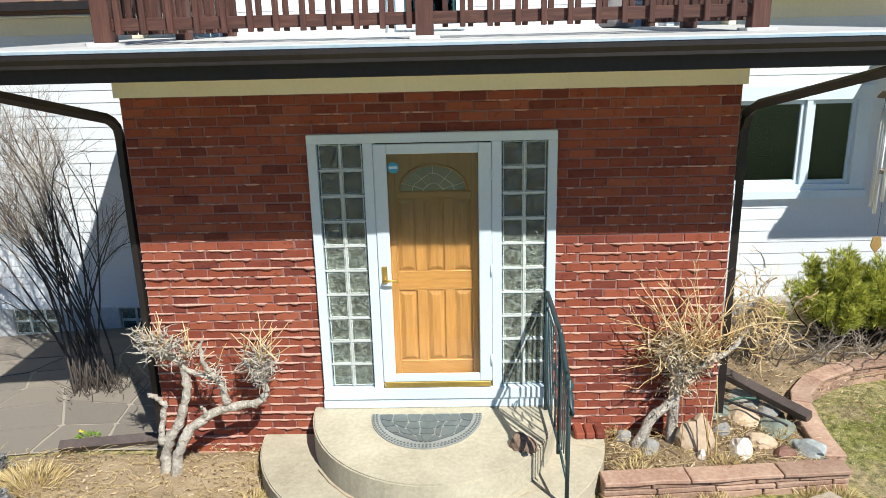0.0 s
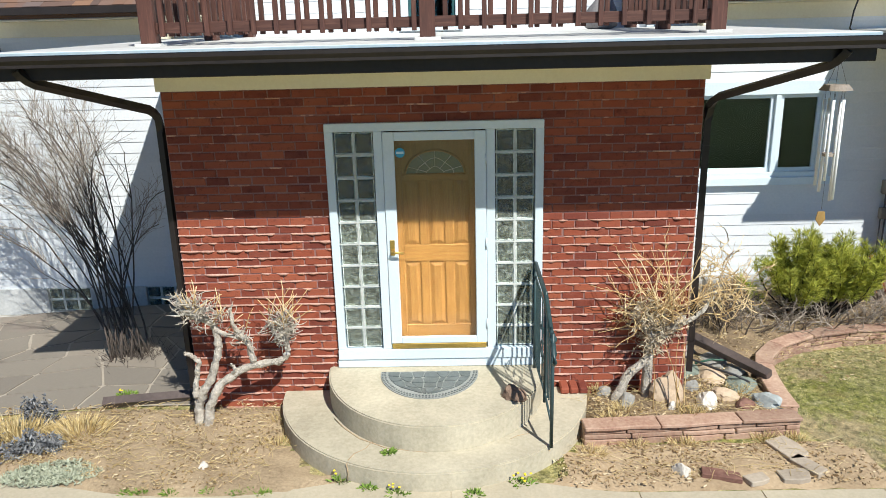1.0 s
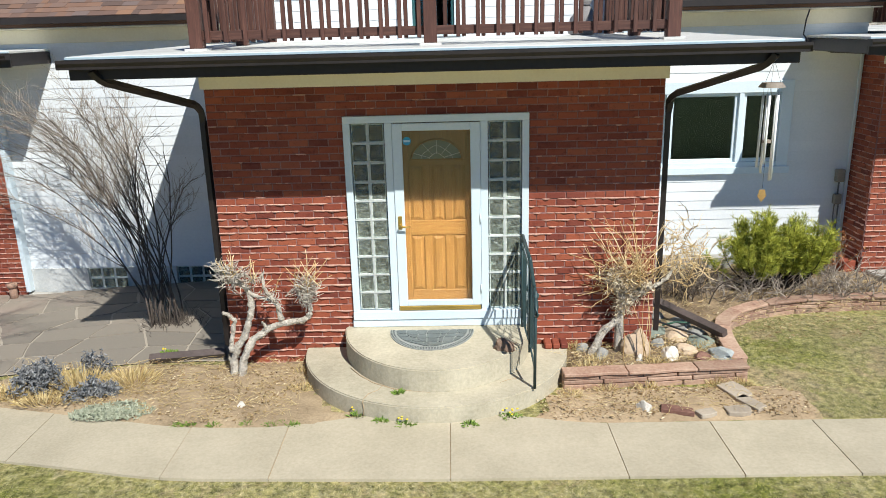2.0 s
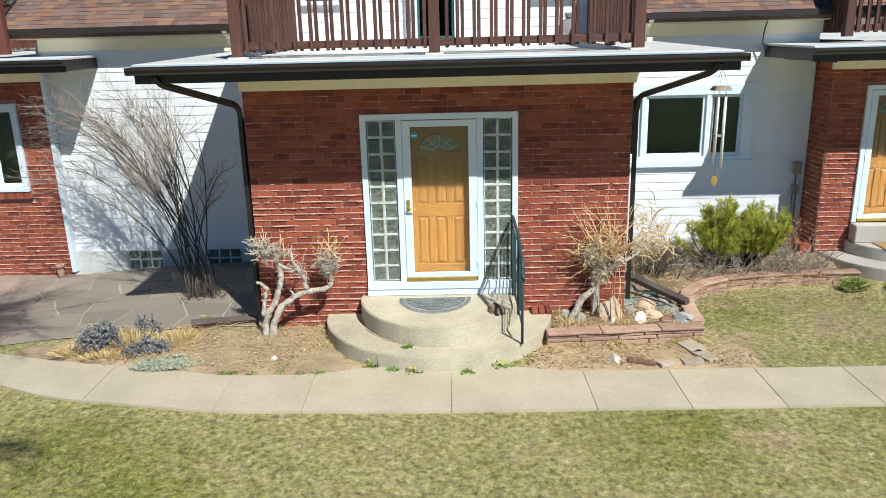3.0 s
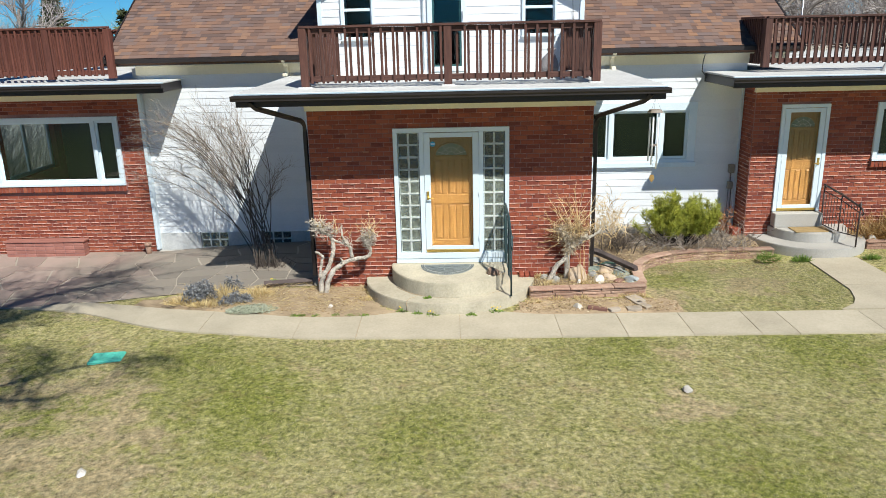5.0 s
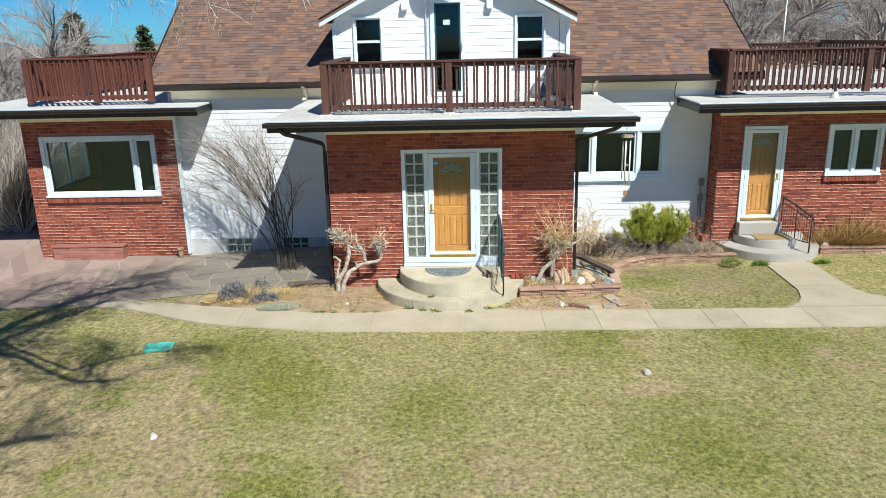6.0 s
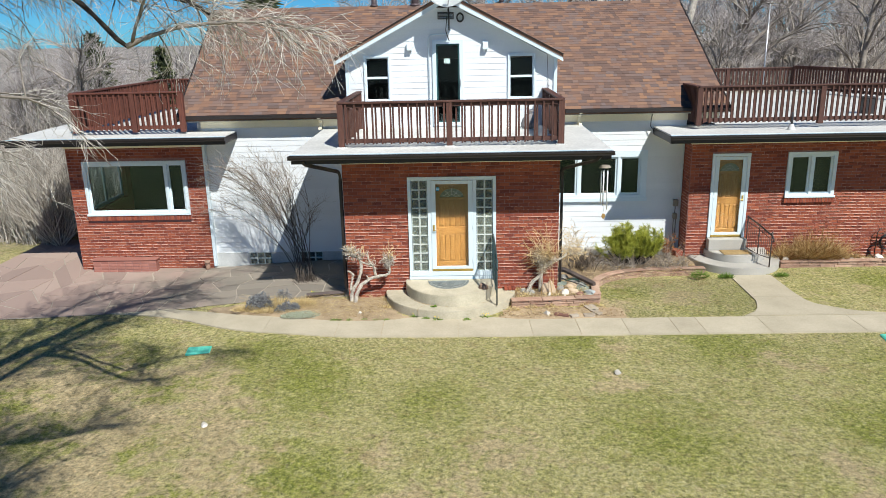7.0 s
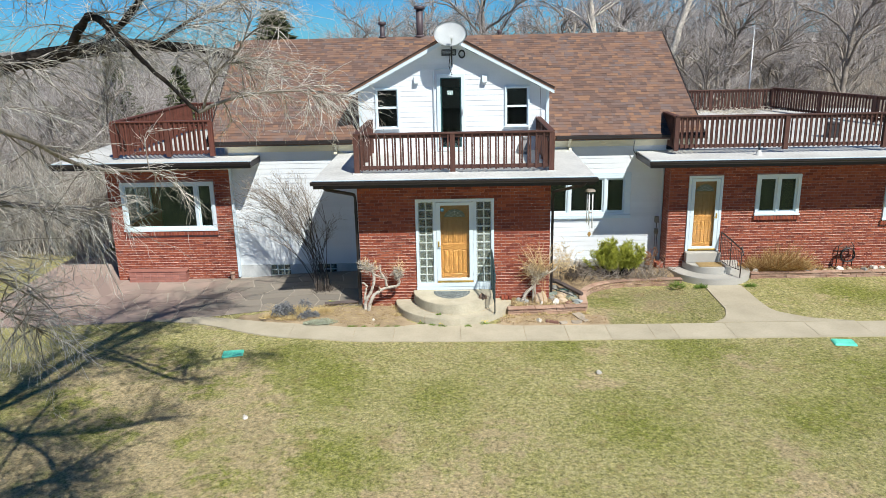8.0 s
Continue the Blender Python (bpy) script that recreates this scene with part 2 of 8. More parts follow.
def turf_zones(m, p):
    """How green and how bare the turf is at a place."""
    mid, big = m.noise(3.6, p, 8, 0.78), m.noise(0.5, p, 4, 0.6, 0.5)
    lush = m.math("ADD", m.math("MULTIPLY", m.math("MINIMUM", m.blobs(p, LUSH), 1.0), 0.22), m.math("ADD", m.math("MULTIPLY", mid, 0.8), m.math("MULTIPLY", big, 0.4)))
    bare = m.math("ADD", m.math("SUBTRACT", m.math("MULTIPLY", m.math("MINIMUM", m.blobs(p, BARE), 0.8), 0.27), m.math("MULTIPLY", m.math("MINIMUM", m.blobs(p, LUSH), 1.0), 0.16)), m.math("MULTIPLY", m.noise(2.6, p, 9, 0.74, 0.5), 1.4))
    return m.ramp(lush, (0.56, (0, 0, 0)), (0.80, (1, 1, 1))), m.ramp(bare, (0.75, (0, 0, 0)), (0.91, (1, 1, 1)))


def turf_mottle(m, p, c):
    """Painted shade between tufts, and patches of brown thatch, over a turf colour."""
    c = m.mix(m.ramp(m.noise(2.1, p, 8, 0.78, 0.4), (0.53, (0, 0, 0)), (0.66, (0.6, 0.6, 0.6))), c, (0.35, 0.265, 0.12))
    c = m.mix(m.ramp(m.noise(5.5, p, 7, 0.75), (0.55, (0, 0, 0)), (0.70, (0.6, 0.6, 0.6))), c, (0.66, 0.60, 0.38))
    tone = m.ramp(m.noise(13, p, 8, 0.8), (0.35, (0.26, 0.28, 0.25)), (0.48, (0.74, 0.75, 0.74)), (0.64, (1.2, 1.16, 1.1)))
    return m.mix(1.0, c, tone, "MULTIPLY")


def lawn_material():
    m = Mat("lawn", 0.95)
    p = m.world_pos()
    lush, bare = turf_zones(m, p)
    fine = m.noise(19, p, 10, 0.82)
    grass = m.ramp(fine, (0.36, (0.20, 0.185, 0.065)), (0.5, (0.46, 0.42, 0.18)), (0.63, (0.70, 0.62, 0.36)))
    green = m.ramp(fine, (0.36, (0.09, 0.115, 0.020)), (0.52, (0.28, 0.305, 0.062)), (0.65, (0.54, 0.50, 0.18)))
    dirt = m.ramp(fine, (0.36, (0.36, 0.275, 0.145)), (0.64, (0.72, 0.59, 0.36)))
    c = m.mix(lush, grass, green)
    c = turf_mottle(m, p, m.mix(bare, c, dirt))
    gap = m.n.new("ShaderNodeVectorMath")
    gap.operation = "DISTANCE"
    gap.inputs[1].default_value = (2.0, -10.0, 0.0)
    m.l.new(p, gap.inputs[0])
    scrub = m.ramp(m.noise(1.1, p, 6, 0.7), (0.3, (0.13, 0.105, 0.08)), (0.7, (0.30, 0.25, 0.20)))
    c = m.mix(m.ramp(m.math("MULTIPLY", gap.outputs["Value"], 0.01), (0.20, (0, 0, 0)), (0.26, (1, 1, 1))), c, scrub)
    # far ground turns paler and greyer, distance haze put into the colour
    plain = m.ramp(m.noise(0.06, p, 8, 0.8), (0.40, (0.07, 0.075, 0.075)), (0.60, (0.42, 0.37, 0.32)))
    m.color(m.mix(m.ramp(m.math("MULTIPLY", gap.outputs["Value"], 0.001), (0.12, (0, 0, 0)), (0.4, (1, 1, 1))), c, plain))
    m.bump(fine, 0.9, 0.03)
    return m.m


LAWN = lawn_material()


def leafy(name, stops, rough=0.7):
    m = Mat(name, rough)
    m.color(m.ramp(m.island(), *stops))
    return m.m


def blade_material():
    m = Mat("grass_blades", 0.8)
    lush, bare = turf_zones(m, m.world_pos())
    r = m.island()
    straw = m.ramp(r, (0.0, (0.13, 0.14, 0.045)), (0.3, (0.40, 0.385, 0.15)), (0.65, (0.60, 0.53, 0.27)), (1.0, (0.74, 0.65, 0.40)))
    green = m.ramp(r, (0.0, (0.07, 0.09, 0.020)), (0.45, (0.26, 0.285, 0.06)), (0.8, (0.46, 0.45, 0.145)), (1.0, (0.66, 0.59, 0.31)))
    tired = m.ramp(r, (0.0, (0.25, 0.205, 0.10)), (1.0, (0.62, 0.525, 0.32)))
    p = m.world_pos()
    m.color(turf_mottle(m, p, m.mix(bare, m.mix(lush, straw, green), tired)))
    return m.m


BLADES = blade_material()
BARK_PALE = grainy("weathered_bark", (0.32, 0.275, 0.22), (0.86, 0.80, 0.70), 34, 0.95, 1.0, 0.035, 9)
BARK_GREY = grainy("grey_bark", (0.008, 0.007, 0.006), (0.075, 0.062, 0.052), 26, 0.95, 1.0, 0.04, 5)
BARK_PALE_TREE = grainy("pale_grey_bark", (0.16, 0.135, 0.11), (0.40, 0.36, 0.31), 24, 0.9, 0.6, 0.01, 4)
STEM = grainy("dark_shrub_stem", (0.04, 0.032, 0.028), (0.17, 0.14, 0.12), 26, 0.95, 0.8, 0.02, 5)
TWIG_GREY = leafy("grey_twigs", ((0.0, (0.16, 0.13, 0.105)), (0.6, (0.34, 0.29, 0.245)), (1.0, (0.52, 0.46, 0.39))), 0.9)
TWIG_TAN = leafy("tan_twigs", ((0.0, (0.42, 0.28, 0.13)), (0.5, (0.70, 0.51, 0.26)), (1.0, (0.86, 0.71, 0.45))), 0.9)
STRAW = leafy("straw", ((0.0, (0.38, 0.27, 0.11)), (0.5, (0.60, 0.46, 0.215)), (1.0, (0.74, 0.62, 0.37))), 0.9)
JUNIPER = leafy("juniper_needles", ((0.0, (0.14, 0.18, 0.022)), (0.5, (0.38, 0.41, 0.045)), (1.0, (0.62, 0.60, 0.10))), 0.7)
FIR = leafy("fir_needles", ((0.0, (0.035, 0.05, 0.022)), (0.6, (0.085, 0.105, 0.042)), (1.0, (0.17, 0.185, 0.075))), 0.8)
LAVENDER = leafy("grey_green_leaves", ((0.0, (0.10, 0.105, 0.11)), (0.6, (0.21, 0.215, 0.225)), (1.0, (0.35, 0.355, 0.35))), 0.8)
SAGE = leafy("pale_sage_leaves", ((0.0, (0.28, 0.31, 0.22)), (1.0, (0.48, 0.50, 0.38))), 0.8)
FRESH = leafy("fresh_green_leaves", ((0.0, (0.09, 0.17, 0.022)), (1.0, (0.24, 0.36, 0.06))), 0.7)
SPOUT_BROWN = grainy("weathered_brown_metal", (0.065, 0.048, 0.043), (0.125, 0.096, 0.088), 25, 0.55, 0.1, 0.002, 4)
YELLOW = leafy("yellow_petals", ((0.0, (0.75, 0.52, 0.02)), (1.0, (0.85, 0.66, 0.04))), 0.7)
WOODS = leafy("bare_woods", ((0.0, (0.20, 0.172, 0.165)), (0.5, (0.42, 0.38, 0.365)), (1.0, (0.66, 0.615, 0.59))), 0.95)
BRUSH = leafy("pale_brush", ((0.0, (0.24, 0.21, 0.18)), (0.5, (0.46, 0.415, 0.36)), (1.0, (0.66, 0.61, 0.54))), 0.95)
TWIG_PALE = leafy("pale_twigs", ((0.0, (0.26, 0.24, 0.215)), (0.5, (0.58, 0.545, 0.495)), (1.0, (0.82, 0.785, 0.72))), 0.9)


# ---- ways to build ----
def link_mesh(name, verts, faces, material, parent=None, label="", smooth=False):
    me = bpy.data.meshes.new(name)
    me.from_pydata([tuple(v) for v in verts], [], faces)
    me.update()
    if smooth:
        me.polygons.foreach_set("use_smooth", [True] * len(me.polygons))
    me.materials.append(material)
    ob = new(name, me)
    if parent:
        ob.parent = parent
    if label:
        ob["label"] = label
    return ob


def part(name, bm, material, parent=None, label="", smooth=False):
    """Links a bmesh as one mesh object under a thing or a part."""
    me = bpy.data.meshes.new(name)
    bm.to_mesh(me)
    bm.free()
    if smooth:
        me.polygons.foreach_set("use_smooth", [True] * len(me.polygons))
    me.materials.append(material)
    ob = new(name, me)
    if parent:
        ob.parent = parent
    if label:
        ob["label"] = label
    return ob


def shared(name, me, at, parent, turn=None):
    ob = new(name, me)
    ob.parent = parent
    ob.matrix_basis = Matrix.Translation(at) @ turn if turn else Matrix.Translation(at)
    return ob


def thing(name, at, label, category, group="", kind=""):
    ob = new(name)
    ob.location = at
    ob.empty_display_size = 0.1
    return tagged(ob, label, category, group, kind)


def boxes(*specs, bevel=0.0):
    """A bmesh of boxes (x0, x1, y0, y1, z0, z1), with softened edges."""
    bm = bmesh.new()
    for x0, x1, y0, y1, z0, z1 in specs:
        m = Matrix.LocRotScale(((x0 + x1) / 2, (y0 + y1) / 2, (z0 + z1) / 2), None, (abs(x1 - x0), abs(y1 - y0), abs(z1 - z0)))
        bmesh.ops.create_cube(bm, size=1.0, matrix=m)
    if bevel:
        bmesh.ops.bevel(bm, geom=bm.edges[:], offset=bevel, segments=1, affect="EDGES")
    return bm


def box(name, x0, x1, y0, y1, z0, z1, material, parent=None, label="", bevel=0.004):
    return part(name, boxes((x0, x1, y0, y1, z0, z1), bevel=bevel), material, parent, label)


def prism(outline, axis, a, b, bevel=0.0):
    """A bmesh of a closed outline in the plane across one axis, drawn out from a to b."""
    bm = bmesh.new()
    place = {"x": lambda u, v, w: (w, u, v), "y": lambda u, v, w: (u, w, v), "z": lambda u, v, w: (u, v, w)}[axis]
    vs = [bm.verts.new(place(u, v, a)) for u, v in outline]
    face = bm.faces.new(vs)
    out = bmesh.ops.extrude_face_region(bm, geom=[face])
    d = Vector(place(0, 0, b - a))
    bmesh.ops.translate(bm, vec=d, verts=[g for g in out["geom"] if isinstance(g, bmesh.types.BMVert)])
    bmesh.ops.recalc_face_normals(bm, faces=bm.faces[:])
    if bevel:
        bmesh.ops.bevel(bm, geom=bm.edges[:], offset=bevel, segments=1, affect="EDGES")
    return bm


class Tubes:
    """Collects tapered tubes along lines of points into one mesh."""

    def __init__(self, sides=5):
        self.v, self.f, self.sides = [], [], sides

    def add(self, pts, radii, sides=0, cap=True):
        n = sides or self.sides
        pts = [Vector(p) for p in pts]
        start, up = len(self.v), Vector((0.31, 0.17, 0.94))
        for i, p in enumerate(pts):
            d = (pts[min(i + 1, len(pts) - 1)] - pts[max(i - 1, 0)])
            d = d.normalized() if d.length > 1e-9 else Vector((0, 0, 1))
            a = d.cross(up)
            a = a.normalized() if a.length > 1e-3 else d.orthogonal().normalized()
            b = d.cross(a)
            r = radii[i] if isinstance(radii, (list, tuple)) else radii
            for k in range(n):
                w = 2 * math.pi * k / n
                self.v.append(p + (a * math.cos(w) + b * math.sin(w)) * r)
        for i in range(len(pts) - 1):
            for k in range(n):
                o, q = start + i * n, (k + 1) % n
                self.f.append((o + k, o + q, o + n + q, o + n + k))
        if cap and n > 2:
            self.f.append(tuple(start + k for k in range(n))[::-1])
            self.f.append(tuple(start + (len(pts) - 1) * n + k for k in range(n)))
        return self

    def link(self, name, material, parent=None, label="", smooth=True):
        return link_mesh(name, self.v, self.f, material, parent, label, smooth)


def smooth_step(a, b, x):
    t = min(1.0, max(0.0, (x - a) / (b - a)))
    return t * t * (3 - 2 * t)


def ground_z(x, y):
    """The lie of the land: level at the walk, a little lower by the patio, falling away far to the side and behind."""
    z = -0.17 * smooth_step(3.0, 7.0, -x)
    z -= 9.0 * smooth_step(13.0, 55.0, -x + 0.35 * max(0.0, y - 6)) * smooth_step(-10, 8, y)
    z += 5.0 * smooth_step(22.0, 80.0, y) * smooth_step(-5.0, 30.0, x)
    far = math.hypot(x, y)
    return z - 14.0 * smooth_step(120, 600, far)


# ---- ground ----
def build_ground():
    near = np.arange(-24, 24.01, 0.75)
    steps = np.array([27, 31, 36, 42, 50, 60, 75, 95, 120, 160, 230, 350, 600, 1100, 2200, 4200.0])
    axis = np.concatenate([-steps[::-1], near, steps])
    n = len(axis)
    verts = [(x, y, ground_z(x, y) - 0.012) for y in axis for x in axis]
    faces = [(j * n + i, j * n + i + 1, (j + 1) * n + i + 1, (j + 1) * n + i) for j in range(n - 1) for i in range(n - 1)]
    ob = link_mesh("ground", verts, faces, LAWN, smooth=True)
    tagged(ob, "patchy spring lawn with straw-coloured and green grass", "ground", kind="structure")


build_ground()

WALK_BACK = ((-8.2, 0.10), (-6.8, -0.22), (-5.88, -0.46), (-5.0, -0.85), (-3.8, -1.23), (-2.5, -1.56), (-1.35, -1.56), (-0.85, -1.34), (0.75, -1.34), (1.2, -1.57), (16, -1.50))
WALK_FRONT = ((-8.2, -0.42), (-6.8, -0.66), (-6.08, -0.95), (-5.45, -1.40), (-4.35, -1.98), (-2.45, -2.42), (0, -2.48), (16, -2.44))


def along(table, x):
    xs, ys = zip(*table)
    return float(np.mean(np.interp([x - 0.36, x - 0.18, x, x + 0.18, x + 0.36], xs, ys)))


def flat_piece(name, outline, thick, z, material, parent, bevel=0.008):
    """A slab of any outline whose upper face lies at height z above the land."""
    bm = prism(outline, "z", -thick, z)
    for v in bm.verts:
        v.co.z += ground_z(v.co.x, v.co.y)
    return part(name, bm, material, parent)


def build_walk():
    walk_ob = thing("front_walk", (0, 0, 0), "pale concrete front walk of cast slabs with cracked joints", "walkway", kind="structure")
    breaks = (-8.2, -6.8, -5.3, -4.0, -2.435, -1.47, 0.11, 1.63, 2.615, 3.595, 4.60, 5.15, 6.45, 8.35, 9.6, 11.0, 12.4, 14.0, 16.0)
    for a, b in zip(breaks, breaks[1:]):
        gap = 0.004 + 0.007 * ((b * 13) % 1)
        xs = np.linspace(a + gap / 2, b - gap / 2, 9)
        lean = 0.005
        outline = [(x + lean, along(WALK_FRONT, x)) for x in xs] + [(x - lean, along(WALK_BACK, x)) for x in xs[::-1]]
        flat_piece("slab", outline, 0.08, 0.012 + 0.004 * ((a * 7) % 1), WALK_CONCRETE, walk_ob)
    xs = np.linspace(-8.1, 15.9, 80)
    verts = [(x, y0, ground_z(x, y0) + 0.006) for x in xs for y0 in (along(WALK_FRONT, x) + 0.01, along(WALK_BACK, x) - 0.01)]
    link_mesh("joint_filler", verts, [(2 * i, 2 * i + 2, 2 * i + 3, 2 * i + 1) for i in range(79)], SOIL, walk_ob, "sandy joint filling")
    side = thing("side_walk", (0, 0, 0), "pale concrete path flaring from the walk to the side door steps", "walkway", kind="structure")
    lx = lambda y: float(np.interp(y, (-1.49, -1.2, -0.6, 1.1), (6.25, 6.62, 6.82, 6.85)))
    rx = lambda y: float(np.interp(y, (-1.49, -1.25, -0.75, -0.2, 1.1), (9.6, 8.6, 7.95, 7.88, 7.86)))
    for a, b in ((-1.49, -0.35), (-0.335, 1.25)):
        ys = np.linspace(a, b, 6)
        flat_piece("slab", [(lx(y), y) for y in ys] + [(rx(y), y) for y in ys[::-1]], 0.08, 0.014, WALK_CONCRETE, side)


def flag_material():
    m = Mat("flagstone", 0.85)
    p = m.world_pos()
    r = m.rand()
    grey = m.ramp(r, (0.0, (0.18, 0.16, 0.135)), (0.5, (0.22, 0.196, 0.163)), (1.0, (0.26, 0.225, 0.183)))
    red = m.ramp(r, (0.0, (0.28, 0.20, 0.175)), (0.5, (0.34, 0.24, 0.207)), (1.0, (0.40, 0.30, 0.255)))
    split = m.n.new("ShaderNodeSeparateXYZ")
    m.l.new(p, split.inputs[0])
    side = m.math("ADD", split.outputs[0], m.math("MULTIPLY", m.noise(0.9, p, 4), 9.0))
    c = m.mix(m.ramp(m.math("ADD", m.math("MULTIPLY", side, 0.12), 0.95), (0.40, (1, 1, 1)), (0.80, (0, 0, 0))), grey, red)
    fine = m.noise(35, p, 5, 0.7)
    c = m.mix(m.math("MULTIPLY", fine, 0.3), c, (0.42, 0.37, 0.31))
    m.color(c).bump(fine, 0.3, 0.005)
    return m.m


FLAGSTONE = flag_material()


def patio_front(x):
    return float(np.interp(x, (-13.0, -9.8, -6.9, -5.6, -3.4, -2.5), (-0.9, -0.75, -0.35, -0.10, 0.02, 0.02)))


def build_patio():
    patio = thing("patio", (0, 0, 0), "flagstone patio of grey and reddish slabs with pale mortar joints", "patio", kind="structure")
    rng = random.Random(5)
    xs = np.linspace(-13.0, -2.5, 60)
    top = lambda x: 3.06 + 3.2 * smooth_step(-10.2, -11.2, x)
    rows = [[(x, y0, ground_z(x, y0) + 0.009) for y0 in np.linspace(patio_front(x), top(x), 6)] for x in xs]
    verts = [v for r in rows for v in r]
    faces = [(i * 6 + j, (i + 1) * 6 + j, (i + 1) * 6 + j + 1, i * 6 + j + 1) for i in range(59) for j in range(5)]
    link_mesh("joint_bed", verts, faces, FLAG_JOINT, patio)
    nx, ny = 15, 7
    grid = {}
    for i in range(nx + 1):
        for j in range(ny + 1):
            x = -13.0 + 10.45 * i / nx
            y0, y1 = patio_front(x) + 0.02, 3.06 + (3.2 * smooth_step(-10.2, -11.2, x))
            u = (j + (rng.uniform(-0.33, 0.33) if 0 < j < ny else 0)) / ny
            grid[i, j] = Vector((x + (rng.uniform(-0.26, 0.26) if 0 < i < nx else 0), y0 + (y1 - y0) * u))
    for i in range(nx):
        for j in range(ny):
            q = [grid[i, j], grid[i + 1, j], grid[i + 1, j + 1], grid[i, j + 1]]
            mid = sum(q, Vector((0, 0))) / 4
            q = [c + (mid - c).normalized() * 0.016 for c in q]
            ring = []
            for k in range(4):
                a, b = q[k], q[(k + 1) % 4]
                ring += [tuple(a + (b - a) * 0.045), tuple(a + (b - a) * 0.5 + (mid - (a + b) / 2) * rng.uniform(-0.02, 0.06)), tuple(a + (b - a) * 0.955)]
            flat_piece("flagstone", ring, 0.03, 0.018 + rng.uniform(-0.004, 0.006), FLAGSTONE, patio)


# ---- brick walls ----
COURSE, BRICK_LEN = 0.0792, 0.215


def brick_mesh(name, length, rng):
    """One worn brick, its face to -y, with knocked-off edges."""
    h, d, e = COURSE - 0.013, 0.05, 0.004
    l = length - 0.012
    v, f = [], []
    for yy, ins in ((-d / 2, e), (-d / 2 + e, 0.0), (d / 2, 0.0)):
        for sx, sz in ((-1, -1), (1, -1), (1, 1), (-1, 1)):
            v.append((sx * (l / 2 - ins) + rng.uniform(-0.0015, 0.0015), yy + rng.uniform(-0.0015, 0.0015), sz * (h / 2 - ins) + rng.uniform(-0.0015, 0.0015)))
    f.append((0, 1, 2, 3))
    for k in (0, 4):
        for i in range(4):
            f.append((k + i, k + 4 + i, k + 4 + (i + 1) % 4, k + (i + 1) % 4))
    me = bpy.data.meshes.new(name)
    me.from_pydata(v, [], f)
    me.materials.append(BRICK)
    return me


_rng = random.Random(11)
FULL = [brick_mesh("brick", BRICK_LEN, _rng) for _ in range(6)]
HALF = [brick_mesh("half_brick", BRICK_LEN / 2, _rng) for _ in range(3)]


def brick_wall(name, x0, x1, z0, z1, face, holes, label, near, seed):
    """A running-bond wall whose bricks face -y at y = face. holes: (x0, x1, z0, z1). near: the stretch (x0, x1, z0, z1) whose bricks are single objects."""
    rng = random.Random(seed)
    wall = thing(name, (0, 0, 0), label, "wall", kind="structure")
    hs = sorted(set([x0, x1] + [h for o in holes for h in o[:2]]))
    specs = []
    for a, b in zip(hs, hs[1:]):
        cut = [o for o in holes if o[0] <= a + 1e-6 and o[1] >= b - 1e-6]
        zs = [z0]
        for o in sorted(cut, key=lambda o: o[2]):
            zs += [o[2], o[3]]
        zs.append(z1)
        specs += [(a, b, face + 0.006, face + 0.24, p, q) for p, q in zip(zs[::2], zs[1::2]) if q - p > 0.01]
    part("backing", boxes(*specs), MORTAR, wall, "pale pinkish mortar behind the bricks")
    far_v, far_f, count = [], [], 0
    rows = int((z1 - z0) / COURSE)
    blocked = lambda a, b, z: any(b > o[0] + 0.01 and a < o[1] - 0.01 and o[2] - COURSE * 0.5 < z < o[3] + COURSE * 0.5 for o in holes)
    edges = sorted([x0, x1] + [h for o in holes for h in o[:2]])
    bead_v, bead_f = [], []
    for r in range(rows):
        z = z0 + (r + 0.5) * COURSE
        spans, cur = [], x0
        for o in sorted(o for o in holes if o[2] - COURSE * 0.4 < z < o[3] + COURSE * 0.4):
            spans.append((cur, o[0]))
            cur = o[1]
        spans.append((cur, x1))
        for a, b in spans:
            x = x0 + (BRICK_LEN * (-0.5 if r % 2 else 0.0))
            while x < b:
                p, q = max(x, a), min(x + BRICK_LEN, b)
                x += BRICK_LEN
                if q - p < 0.05:
                    continue
                mid, out = (p + q) / 2, rng.uniform(-0.004, 0.004)
                full = abs(q - p - BRICK_LEN) < 0.01
                me = rng.choice(FULL if full else HALF)
                own = BRICK_LEN if full else BRICK_LEN / 2
                m = Matrix.Translation((mid, face + 0.025 + out, z + rng.uniform(-0.002, 0.002))) @ Matrix.Diagonal(((q - p) / own, 1, 1, 1))
                if near[0] <= mid <= near[1] and near[2] <= z <= near[3] and count < 300:
                    ob = new("brick", me)
                    ob.parent, ob.matrix_basis = wall, m
                    count += 1
                else:
                    s = len(far_v)
                    far_v += [m @ v.co for v in me.vertices]
                    far_f += [tuple(s + i for i in f.vertices) for f in me.polygons]
            # mortar squeezed out of the bed joint
            zb, n = z - COURSE / 2, max(2, int((b - a) / 0.024))
            s = len(bead_v)
            lively = rng.uniform(0.85, 1.4) * (0.90 if z < z0 + 0.60 * (z1 - z0) else 0.20)
            for k in range(n + 1):
                xx = a + (b - a) * k / n
                g = noise.noise(Vector((xx * 3.1, r * 7.7, seed))) * 0.55 + noise.noise(Vector((xx * 13.0, r * 3.3, seed + 9))) * 0.7
                ooze = max(0.0, 0.46 + 1.5 * g + 0.55 * noise.noise(Vector((xx * 31.0, r * 2.3, seed)))) * lively
                drop = max(0.0, 0.45 + noise.noise(Vector((xx * 8.0, r * 5.1, seed + 4)))) * lively
                outy = face - 0.003 - 0.017 * min(1.2, ooze) if ooze > 0.22 else face + 0.006
